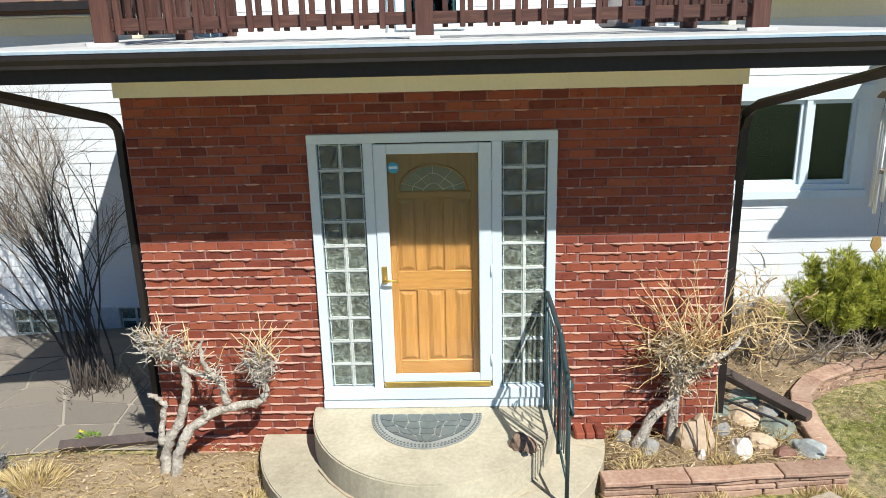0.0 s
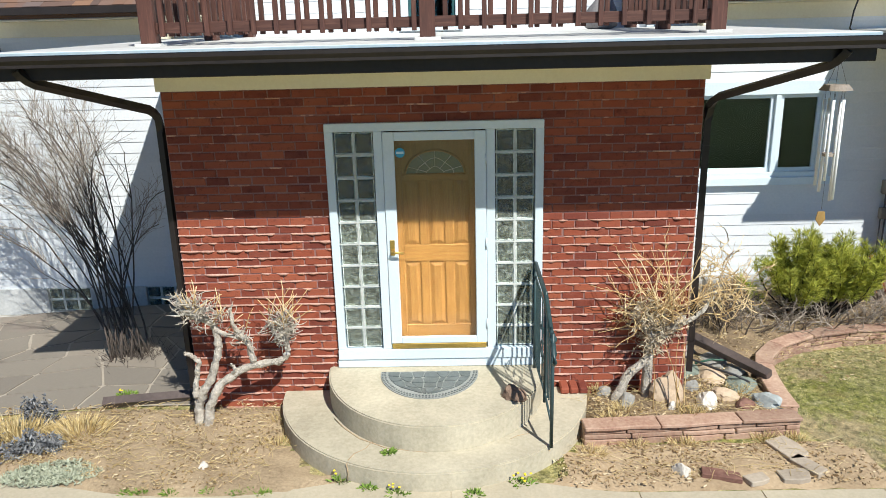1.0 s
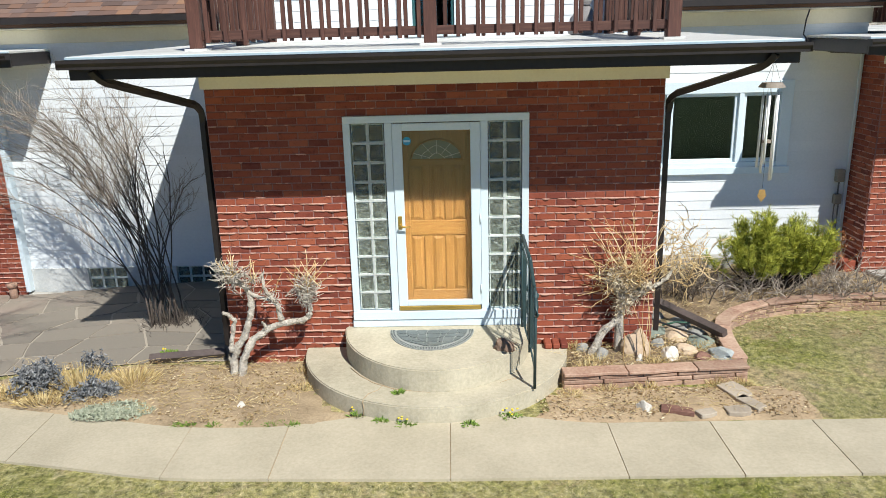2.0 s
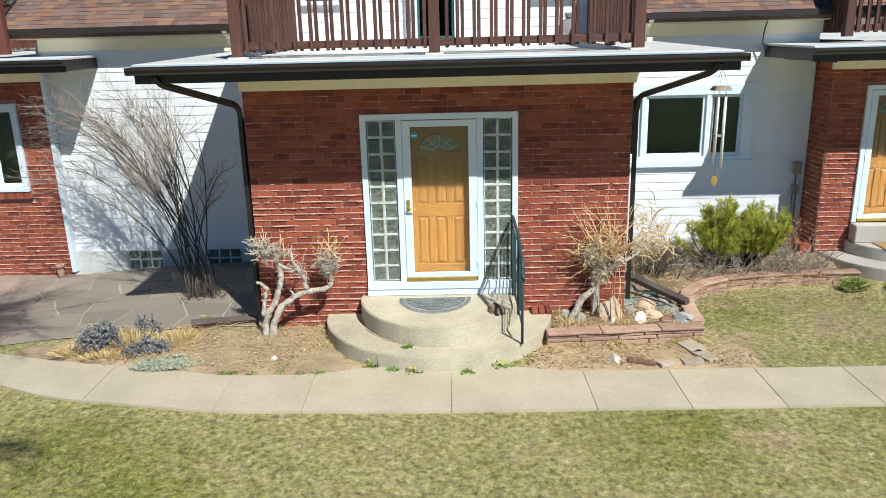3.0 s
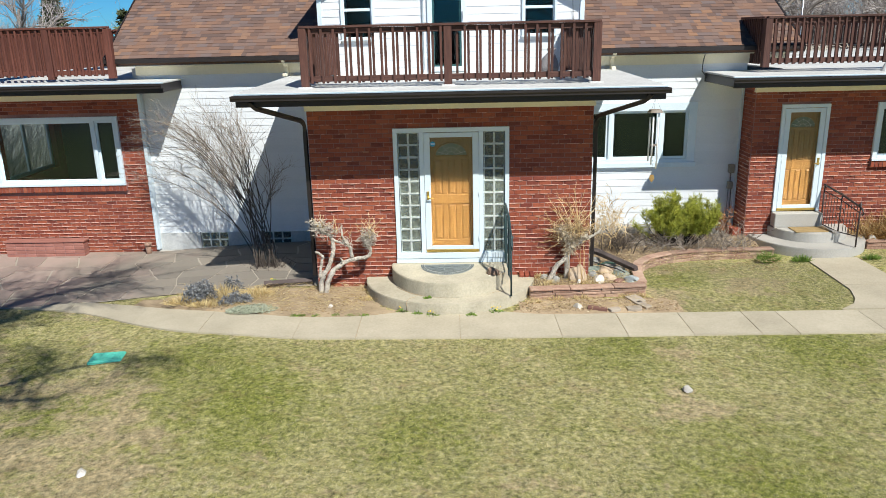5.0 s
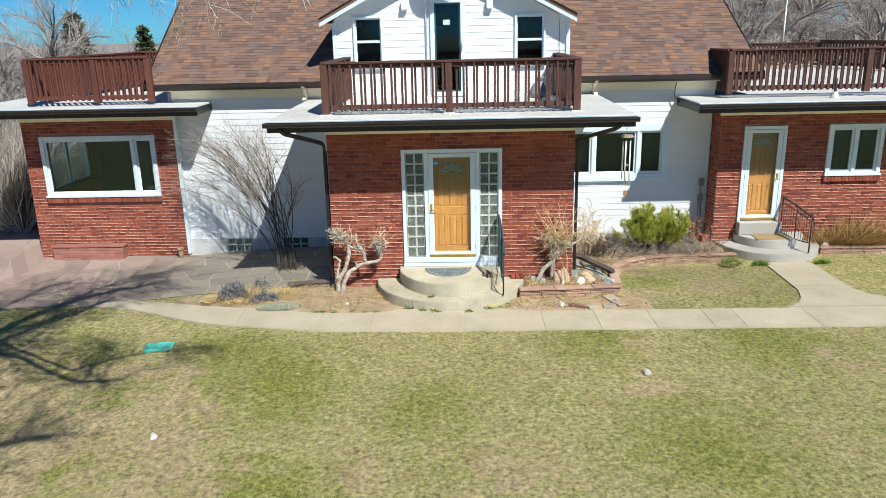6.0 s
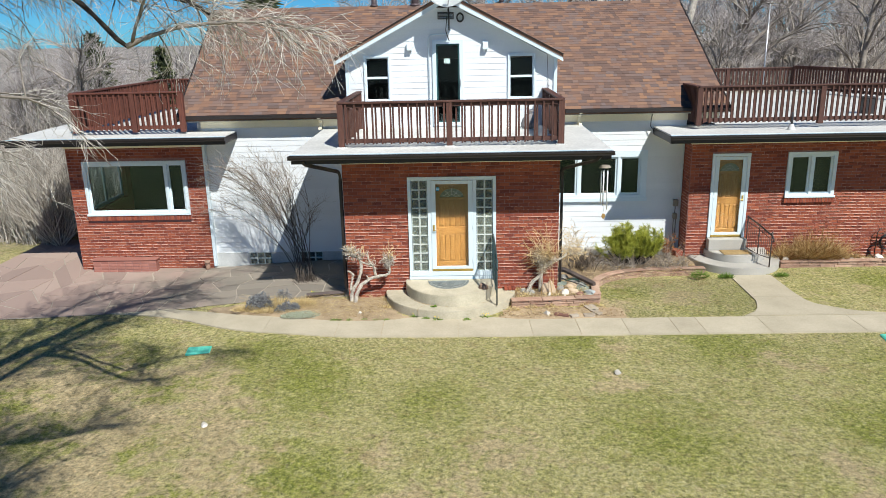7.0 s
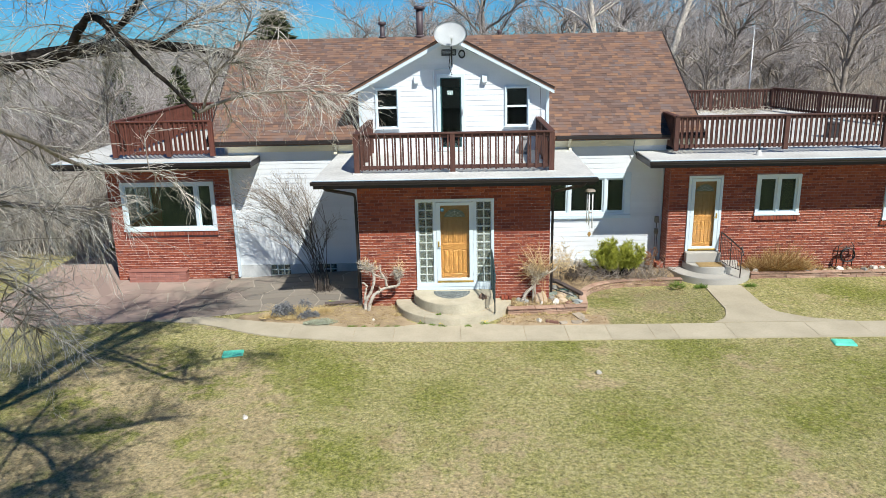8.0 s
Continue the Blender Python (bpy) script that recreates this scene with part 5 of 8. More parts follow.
soil_patch("rock_bed", ((1.35, 0.02), (1.35, -0.68), (3.2, -0.62), (3.26, -0.3), (3.36, 0.6), (3.9, 1.1), (4.8, 1.33), (6.2, 1.38), (6.25, 3.1), (2.43, 3.1), (2.43, 0.02)), 0.14, MULCH_DARK, "dry raised bed of soil between stones")
soil_patch("bare_strip", ((1.2, -0.75), (3.5, -0.75), (3.75, -1.0), (3.7, -1.50), (0.75, -1.52), (1.1, -1.2)), 0.012, SOIL, "strip of bare earth between the walk and the rock bed")
soil_patch("side_bed", ((8.3, 1.95), (15.8, 2.0), (15.8, 2.47), (8.3, 2.47)), 0.12, MULCH_DARK, "narrow dry bed along the side wing")


def stone_mesh(name, rng, sx, sy, sz, rough=0.36):
    bm = bmesh.new()
    bmesh.ops.create_icosphere(bm, subdivisions=3, radius=1.0)
    o = Vector((rng.uniform(0, 50), rng.uniform(0, 50), 0))
    for v in bm.verts:
        d = 1 + rough * noise.noise(v.co * 1.3 + o) + rough * 0.5 * noise.noise(v.co * 3.1 + o) + rough * 0.22 * noise.noise(v.co * 8.0 + o)
        q = v.co * d
        for axis in (Vector((1, 0.2, 0.3)), Vector((-0.6, 0.7, 0.5)), Vector((-0.1, -0.9, 0.4))):
            a = axis.normalized()
            over = q.dot(a) - 0.72
            if over > 0:
                q -= a * over * 0.8
        v.co = Vector((q.x * sx, q.y * sy, max(-0.35, q.z) * sz))
    return bm


ROCK_TONES = {
    "tan": grainy("tan_rock", (0.40, 0.29, 0.19), (0.62, 0.49, 0.36), 25, 0.9, 0.5, 0.01, 3),
    "white": grainy("white_quartz", (0.50, 0.46, 0.40), (0.74, 0.70, 0.63), 25, 0.8, 0.5, 0.01, 4),
    "grey": grainy("grey_rock", (0.19, 0.19, 0.18), (0.38, 0.37, 0.34), 25, 0.9, 0.5, 0.01, 4),
    "blue": grainy("bluish_rock", (0.24, 0.27, 0.27), (0.46, 0.49, 0.48), 25, 0.9, 0.5, 0.01, 4),
    "pale": grainy("dusty_slab", (0.33, 0.275, 0.215), (0.50, 0.43, 0.345), 25, 0.9, 0.4, 0.006, 4),
    "red": grainy("red_rock", (0.15, 0.075, 0.06), (0.30, 0.17, 0.13), 25, 0.9, 0.5, 0.01, 4),
    "brown": grainy("brown_rock", (0.17, 0.11, 0.08), (0.33, 0.235, 0.175), 25, 0.9, 0.5, 0.01, 4),
    "green": grainy("greenish_rock", (0.16, 0.19, 0.16), (0.30, 0.34, 0.29), 25, 0.9, 0.5, 0.01, 4),
}


def rock(x, y, z, sx, sy, sz, tone, label, seed, group="rocks in the bed"):
    rng = random.Random(seed)
    ob = part("rock", stone_mesh("rock", rng, sx, sy, sz), ROCK_TONES[tone])
    ob.location = (x, y, z + 0.30 * sz)
    ob.rotation_euler.z = rng.uniform(0, 6.28)
    tagged(ob, label, "rock", group)


for k, (x, y, sx, sy, sz, tone, label) in enumerate((
        (2.20, -0.20, 0.185, 0.14, 0.20, "tan", "large pale tan boulder at the foot of a bush"),
        (2.56, -0.34, 0.13, 0.10, 0.085, "white", "white quartz rock on the dry bed"),
        (2.93, 0.62, 0.20, 0.14, 0.05, "grey", "grey rock lying in the bed"),
        (3.00, 0.02, 0.20, 0.14, 0.055, "green", "greenish grey rock in the bed"),
        (3.13, -0.36, 0.18, 0.11, 0.085, "blue", "pale bluish rock by the stone edging"),
        (2.88, -0.42, 0.11, 0.08, 0.07, "red", "dark reddish rock by the stone edging"),
        (2.50, -0.02, 0.10, 0.08, 0.06, "grey", "small bluish rock in the bed"),
        (2.74, -0.24, 0.14, 0.09, 0.09, "tan", "flat tan rock in the bed"),
        (2.78, 0.26, 0.21, 0.14, 0.05, "tan", "grey rock lying in the bed"),
        (2.20, -0.42, 0.05, 0.04, 0.06, "white", "small white stone by the edging"),
        (2.58, 0.36, 0.18, 0.12, 0.045, "green", "greenish grey rock in the bed"),
        (1.80, -0.30, 0.11, 0.08, 0.07, "grey", "grey rock under a dry bush"),
        (3.05, 0.34, 0.15, 0.11, 0.045, "grey", "pale bluish rock in the bed"),
        (1.62, -0.10, 0.09, 0.07, 0.06, "grey", "grey rock near the wall"),
        (2.68, 0.80, 0.12, 0.10, 0.09, "grey", "grey rock lying in the bed"))):
    rock(x, y, 0.13, sx, sy, sz, tone, label, 40 + k)
rng = random.Random(77)
for k in range(16):
    s = rng.uniform(0.05, 0.12)
    rock(8.6 + k * 0.33 + rng.uniform(-0.1, 0.1), rng.uniform(2.02, 2.3), 0.11, s * 1.3, s, s * 0.8, rng.choice(("white", "tan", "grey", "grey")), "small weathered stone in the side bed", 90 + k, "stones in the side bed")
rock(0.68, -0.70, 0.425, 0.13, 0.085, 0.085, "brown", "brown rock lying on the top step", 31, "loose stones")
rock(2.98, -4.23, 0.0, 0.085, 0.055, 0.05, "white", "pale stone lying on the lawn", 32, "loose stones")
rock(-3.95, -5.93, -0.03, 0.09, 0.05, 0.03, "white", "flat white stone lying on the lawn", 33, "loose stones")
rock(2.05, -1.30, 0.0, 0.085, 0.06, 0.07, "white", "white stone on the bare earth", 34, "loose stones")
rock(-2.05, -1.15, 0.03, 0.05, 0.04, 0.04, "white", "small white stone in the planting bed", 35, "loose stones")
rng = random.Random(60)
for x, y, sx, sy, turn, tone in ((3.06, -0.97, 0.12, 0.17, 0.35, "pale"), (3.12, -1.24, 0.08, 0.15, 0.5, "pale"), (2.94, -1.38, 0.13, 0.08, 0.1, "pale"), (2.36, -1.36, 0.17, 0.06, -0.35, "red"), (2.62, -1.42, 0.10, 0.06, 0.3, "pale")):
    corners = [(px * sx * rng.uniform(0.8, 1.1), py * sy * rng.uniform(0.8, 1.1)) for px, py in ((-1, -1), (0.1, -1.08), (1, -0.9), (1.05, 0.2), (0.9, 1), (-0.2, 1.05), (-1, 0.9))]
    ob = part("flat_stone", prism(corners, "z", -0.02, 0.028, 0.006), ROCK_TONES[tone])
    ob.location, ob.rotation_euler.z = (x, y, 0.018), turn
    tagged(ob, "flat weathered stepping stone sunk in the earth", "stone", "stepping stones")


def stone_edging(name, pts, label, z0=0.0, height=0.21):
    """Sandstone blocks under flat capstones, along a line."""
    t = thing(name, (0, 0, 0), label, "stone edging")
    rng = random.Random(len(pts) * 7 + int(pts[0][0] * 10))
    fine = []
    for (xa, ya), (xb, yb) in zip(pts, pts[1:]):
        n = max(1, int(math.hypot(xb - xa, yb - ya) / 0.06))
        fine += [Vector((xa + (xb - xa) * k / n, ya + (yb - ya) * k / n)) for k in range(n)]
    fine.append(Vector(pts[-1]))
    run = [0.0]
    for a, b in zip(fine, fine[1:]):
        run.append(run[-1] + (b - a).length)
    total = run[-1]
    at = lambda s: Vector((float(np.interp(s, run, [p.x for p in fine])), float(np.interp(s, run, [p.y for p in fine]))))

    def course(nm, zlo, zhi, wide, mean):
        s = 0.0
        while s < total - 0.05:
            e = min(total, s + mean * rng.uniform(0.7, 1.35))
            if total - e < 0.12:
                e = total
            left, right = [], []
            for u in np.linspace(s + 0.005, e - 0.005, 4):
                p, d = at(u), (at(min(total, u + 0.05)) - at(max(0, u - 0.05))).normalized()
                nrm = Vector((-d.y, d.x))
                left.append(tuple(p + nrm * wide / 2))
                right.append(tuple(p - nrm * (wide / 2 + rng.uniform(-0.010, 0.010))))
            bm = prism(left + right[::-1], "z", z0 + zlo, z0 + zhi + rng.uniform(-0.004, 0.004), 0.007)
            part(nm, bm, SANDSTONE, t)
            s = e

    cap, rows_n = 0.034, 3
    rise = (height - cap) / rows_n
    for k in range(rows_n):
        course("block", rise * k - (0.06 if k == 0 else 0) + 0.002, rise * (k + 1) - 0.003, 0.135 + 0.015 * (k % 2), 0.40)
    course("capstone", height - cap + 0.001, height, 0.185, 0.8)


curve = [(3.28, -0.50), (3.29, -0.15), (3.34, 0.25), (3.46, 0.60), (3.70, 0.90), (4.10, 1.16), (4.65, 1.32), (5.45, 1.39), (6.28, 1.40)]
stone_edging("stone_edging", [(1.30, -0.76), (2.3, -0.70), (3.30, -0.62)], "low pink sandstone edging in front of the rock bed", height=0.18)
stone_edging("stone_edging", curve, "curved low pink sandstone edging round the lawn", height=0.19)
stone_edging("stone_edging", [(8.35, 1.92), (11.0, 1.96), (15.8, 2.0)], "low pink sandstone edging along the side bed", height=0.16)


def masonry_block(x, y, z, sx, sy, sz, material, label, turn=0.0):
    t = thing("masonry_block", (x, y, z), label, "block", "loose blocks")
    t.rotation_euler.z = turn
    part("body", boxes((-sx / 2, sx / 2, -sy / 2, sy / 2, 0, sz), bevel=0.012), material, t)


for x, turn in ((3.30, 0.02), (3.72, -0.03), (4.14, 0.05)):
    masonry_block(x, 2.86, 0.11, 0.36, 0.2, 0.20, CONCRETE_GREY, "grey concrete block standing against the siding wall", turn)
masonry_block(5.55, 2.75, 0.13, 0.4, 0.2, 0.21, CONCRETE_GREY, "grey concrete block standing against the siding wall", 0.1)
masonry_block(5.93, 2.62, 0.13, 0.22, 0.24, 0.17, BRICK, "reddish block lying at the wall corner", 0.3)
for k, x in enumerate((1.22, 1.31, 1.40)):
    masonry_block(x, -0.11, 0.187, 0.082, 0.19, 0.062, BRICK, "loose red brick lying on the step by the entry wall", 0.0)


def build_well_cover():
    t = thing("window_well_cover", (-8.98, 2.83, -0.2), "low pinkish painted brick planter box against the wing wall", "planter")
    n = 5
    for k in range(n):
        for i in range(8):
            w = 1.74 / 8
            box("brick", -0.87 + i * w + 0.005, -0.87 + (i + 1) * w - 0.005, -0.11, 0.11, -0.06 + k * 0.085, -0.06 + (k + 1) * 0.085 - 0.010, PINK_BRICK, t, bevel=0.006)
    box("mortar_core", -0.862, 0.862, -0.102, 0.10, -0.05, 0.355, MORTAR, t)
    box("top_slab", -0.89, 0.89, -0.13, 0.13, 0.366, 0.40, PINK_BRICK, t)


PINK_BRICK = grainy("painted_pink_brick", (0.30, 0.125, 0.10), (0.40, 0.19, 0.15), 30, 0.85, 0.3, 0.004, 3)
build_well_cover()


# ---- fittings ----
def wall_lamp(x, z):
    t = thing("wall_lamp", (x, 2.99, z), "square white outdoor lamp on the dormer siding", "wall lamp", "dormer lamps")
    box("back_plate", -0.055, 0.055, -0.02, 0.008, -0.08, 0.08, TRIM, t)
    part("shade", prism([(-0.12, -0.09), (-0.021, -0.09), (-0.021, 0.10), (-0.09, 0.07)], "x", -0.07, 0.07, 0.006), TRIM, t)
    box("lens", -0.055, 0.055, -0.11, -0.03, -0.105, -0.091, FLAG_JOINT_PALE, t)


wall_lamp(-1.035, 5.64)
wall_lamp(0.88, 5.63)


def build_dish():
    t = thing("satellite_dish", (-0.05, 2.62, 6.30), "round grey satellite dish on a mast at the gable peak", "satellite dish")
    bm = bmesh.new()
    rings, seg, rr = 7, 36, 0.45
    rows = []
    for k in range(rings + 1):
        r = rr * k / rings
        d = 0.10 * (k / rings) ** 2
        rows.append([bm.verts.new((r * math.cos(a), r * math.sin(a) * 0.92, d)) for a in np.linspace(0, 2 * math.pi, seg, endpoint=False)] if k else [bm.verts.new((0, 0, 0))])
    for i in range(seg):
        bm.faces.new((rows[0][0], rows[1][i], rows[1][(i + 1) % seg]))
        for k in range(1, rings):
            bm.faces.new((rows[k][i], rows[k + 1][i], rows[k + 1][(i + 1) % seg], rows[k][(i + 1) % seg]))
    bmesh.ops.solidify(bm, geom=bm.faces[:], thickness=0.012)
    ob = part("reflector", bm, GREY_PLASTIC, t, smooth=True)
    ob.matrix_basis = Matrix.Translation((0.0, -0.20, 0.50)) @ Matrix.Rotation(radians(52), 4, "X")
    Tubes(8).add([(0.02, 0.36, -0.28), (0.02, 0.02, -0.20), (0.02, 0.0, 0.10), (0.0, -0.12, 0.46)], 0.022).link("mast", DARK_PLASTIC, t)
    Tubes(6).add([(0.0, -0.16, 0.22), (0.02, -0.50, 0.30), (0.03, -0.62, 0.46)], 0.014).link("arm", STEEL, t)
    box("receiver", -0.01, 0.07, -0.68, -0.57, 0.43, 0.52, GREY_PLASTIC, t, bevel=0.01)
    Tubes(6).add([(0.02, 0.30, -0.55), (-0.06, 0.1, -0.3), (-0.02, 0.0, 0.05)], 0.012).link("stay", DARK_PLASTIC, t)


build_dish()


def build_gable_fittings():
    v = thing("gable_vent", (-0.11, 2.985, 6.36), "small dark louvred vent under the gable peak", "vent", kind="structure")
    part("vent_frame", boxes(*ring(-0.20, 0.20, -0.085, 0.085, 0.02, -0.02, 0.01), bevel=0.002), DARK_PLASTIC, v)
    for k in range(4):
        box("slat", -0.178, 0.178, -0.015, 0.008, -0.058 + k * 0.034, -0.046 + k * 0.034, DARK_PLASTIC, v, bevel=0)
    c = thing("cable_coil", (0.25, 2.965, 6.31), "coil of dark cable hung on the gable wall", "cable")
    coil = Tubes(5)
    coil.add([(0.09 * (1 - 0.08 * (k // 24)) * math.cos(k * math.pi / 12), -0.008 * (k // 24), 0.115 * (1 - 0.1 * (k // 24)) * math.sin(k * math.pi / 12)) for k in range(97)], 0.007)
    coil.link("loops", DARK_PLASTIC, c)
    w = thing("wall_cable", (0, 2.975, 0), "thin dark cable along the dormer gable", "cable")
    Tubes(4).add([(0.34, 0, 6.46), (1.2, 0, 6.05), (2.05, 0, 5.60), (2.44, 0, 5.38), (2.48, 0, 4.6), (2.46, 0, 3.75)], 0.006).link("run", DARK_PLASTIC, w)
    p = thing("conduit", (0, 2.965, 0), "white metal conduit from the gable down beside the balcony door", "conduit")
    Tubes(8).add([(0.0, 0, 6.02), (-0.05, 0, 5.93), (-0.50, 0, 5.91), (-0.56, 0, 5.84), (-0.56, 0, 3.66)], 0.016).link("pipe", TRIM, p)


build_gable_fittings()


def flue(x, y, z0, z1, r, label):
    t = thing("flue_pipe", (x, y, z0), label, "flue", "roof flues")
    h = z1 - z0
    Tubes(16).add([(0, 0, -0.3), (0, 0, h - 0.12)], r).link("pipe", FLUE, t)
    Tubes(16).add([(0, 0, h - 0.13), (0, 0, h - 0.11), (0, 0, h - 0.02), (0, 0, h)], (r * 1.15, r * 1.6, r * 1.6, r * 1.05)).link("cap", FLUE, t)
    Tubes(16).add([(0, 0, 0.0), (0, 0, 0.06)], (r * 1.7, r * 1.1)).link("flashing", FLUE, t)


flue(-2.43, 8.05, 6.80, 7.33, 0.085, "short dark metal flue with a cap on the roof ridge")
flue(-1.15, 8.1, 6.80, 7.82, 0.115, "tall dark metal flue with a cap on the roof ridge")
flue(1.57, 8.1, 6.80, 6.98, 0.05, "small roof vent pipe on the ridge")


def build_chime():
    t = thing("wind_chime", (3.33, -0.52, 3.36), "wind chime with metal tubes and a wooden sail under the eave", "wind chime")
    t.scale = (0.86, 0.86, 0.88)
    for k in range(3):
        a = k * 2.09
        Tubes(4).add([(0, 0, -0.02), (0.10 * math.cos(a), 0.10 * math.sin(a), -0.28)], 0.002).link("cord", DARK_PLASTIC, t)
    cone = bmesh.new()
    bmesh.ops.create_cone(cone, cap_ends=True, segments=24, radius1=0.15, radius2=0.11, depth=0.05, matrix=Matrix.Translation((0, 0, -0.29)))
    part("top_disc", cone, WEATHERED, t, "weathered wooden disc")
    for k, ln in enumerate((0.98, 0.90, 0.82, 0.76, 0.95)):
        a = k * 1.257 + 0.4
        x, y = 0.085 * math.cos(a), 0.085 * math.sin(a)
        Tubes(10).add([(x, y, -0.40), (x * 1.05, y, -0.40 - ln)], 0.0145).link("tube", GREY_PLASTIC, t)
        Tubes(4).add([(x, y, -0.30), (x, y, -0.40)], 0.002).link("cord", DARK_PLASTIC, t)
    strike = bmesh.new()
    bmesh.ops.create_cone(strike, cap_ends=True, segments=20, radius1=0.055, radius2=0.055, depth=0.03, matrix=Matrix.Translation((0, 0, -0.92)))
    part("striker", strike, WEATHERED, t)
    Tubes(4).add([(0, 0, -0.30), (0, 0, -1.46)], 0.002).link("cord", DARK_PLASTIC, t)
    part("sail", prism([(0, -1.63), (0.05, -1.56), (0.034, -1.48), (-0.034, -1.48), (-0.05, -1.56)], "y", -0.006, 0.006, 0.003), WEATHERED_GOLD, t, "golden wooden sail")


WEATHERED_GOLD = grainy("worn_golden_wood", (0.24, 0.14, 0.04), (0.42, 0.27, 0.09), 40, 0.7, 0.2, 0.002, 4)
WEATHERED = grainy("weathered_wood", (0.20, 0.17, 0.14), (0.36, 0.31, 0.26), 40, 0.8, 0.3, 0.003, 4)
build_chime()


def build_meter():
    t = thing("electric_box", (5.93, 3.09, 1.36), "weathered beige electrical box with conduit on the siding corner", "electrical box")
    box("box", -0.06, 0.06, -0.09, 0.0, 0.02, 0.21, BEIGE_METAL, t, bevel=0.01)
    box("box", -0.055, 0.055, -0.08, 0.0, -0.32, -0.17, BEIGE_METAL, t, bevel=0.01)
    Tubes(8).add([(0, -0.04, 0.02), (0, -0.04, -0.17)], 0.012).link("conduit", GREY_METAL, t)
    Tubes(8).add([(0.03, -0.04, -0.32), (0.03, -0.04, -1.14)], 0.011).link("conduit", GREY_METAL, t)
    Tubes(8).add([(-0.03, -0.04, -0.32), (-0.03, -0.04, -1.14)], 0.009).link("conduit", GREY_METAL, t)


BEIGE_METAL = grainy("beige_metal", (0.20, 0.18, 0.14), (0.32, 0.29, 0.23), 30, 0.5, 0.1, 0.001, 4)
GREY_METAL = grainy("grey_metal", (0.10, 0.10, 0.10), (0.20, 0.20, 0.20), 30, 0.5, 0.1, 0.001, 4)
build_meter()


def build_eave_fittings():
    """Short cream downspouts from the main eave to the porch roof, and a service cable."""
    for x in (-3.42, 3.30):
        d = thing("downspout", (x, 2.80, 3.58), "short cream downspout from the main eave to the porch roof", "downspout")
        part("pipe", boxes((-0.04, 0.04, 0.16, 0.25, 0.02, 0.30), bevel=0.008), CREAM, d)
        part("elbow", prism([(-0.10, 0.34), (-0.02, 0.34), (0.25, 0.27), (0.25, 0.20), (0.16, 0.21)], "x", -0.038, 0.038, 0.006), CREAM, d)
        box("shoe", -0.042, 0.042, 0.0, 0.25, 0.016, 0.075, CREAM, d)
    c = thing("service_cable", (0, 0, 0), "thin dark cable hanging from the main eave along the wing soffit", "cable")
    Tubes(5).add([(5.16, 2.86, 3.95), (5.13, 2.92, 3.72), (5.14, 2.98, 3.52), (5.26, 2.95, 3.36), (5.45, 2.75, 3.275), (5.85, 2.50, 3.255), (6.10, 2.44, 3.22)], 0.011).link("run", DARK_PLASTIC, c)
    h = thing("garden_hose", (2.5, 0.4, 0.16), "thin dark green hose lying between the rocks", "hose")
    Tubes(6).add([(0.02, 0.28, 0.10), (0.06, 0.10, 0.09), (0.16, -0.06, 0.10), (0.30, -0.22, 0.09), (0.46, -0.36, 0.08), (0.58, -0.42, 0.03)], 0.013).link("run", DARK_PLASTIC, h)
    Tubes(6).add([(0.16, -0.02, 0.06), (0.34, 0.02, 0.08), (0.52, 0.03, 0.06), (0.70, -0.02, 0.04)], 0.011).link("branch", HOSE_GREEN, h)


HOSE_GREEN = grainy("green_hose", (0.02, 0.09, 0.06), (0.04, 0.14, 0.09), 30, 0.5, 0.05, 0.001, 4)
build_eave_fittings()


def valve_lid(x, y, turn):
    t = thing("valve_box_lid", (x, y, ground_z(x, y)), "bright green plastic irrigation valve box lid set in the lawn", "valve box", "valve box lids")
    t.rotation_euler.z = turn
    part("rim", boxes((-0.235, 0.235, -0.165, 0.165, -0.05, 0.022), bevel=0.012), GREEN_LID, t)
    part("lid", boxes((-0.215, 0.215, -0.145, 0.145, 0.0225, 0.032), bevel=0.004), GREEN_LID, t)
    for k in range(5):
        box("rib", -0.18 + k * 0.09 - 0.006, -0.18 + k * 0.09 + 0.006, -0.11, 0.11, 0.0322, 0.036, GREEN_LID, t, bevel=0)


valve_lid(-5.09, -2.83, 0.15)
valve_lid(8.70, -2.80, -0.12)


def build_corner_pipe():
    t = thing("drain_stub", (-6.75, 2.86, -0.18), "short rust-red drain stub at the wing corner", "drain pipe")
    Tubes(14).add([(0, 0, -0.05), (0, 0, 0.26)], 0.06).link("pipe", SANDSTONE, t)
    Tubes(14).add([(0, 0, 0.20), (0, 0, 0.27)], 0.075).link("collar", SANDSTONE, t)


build_corner_pipe()


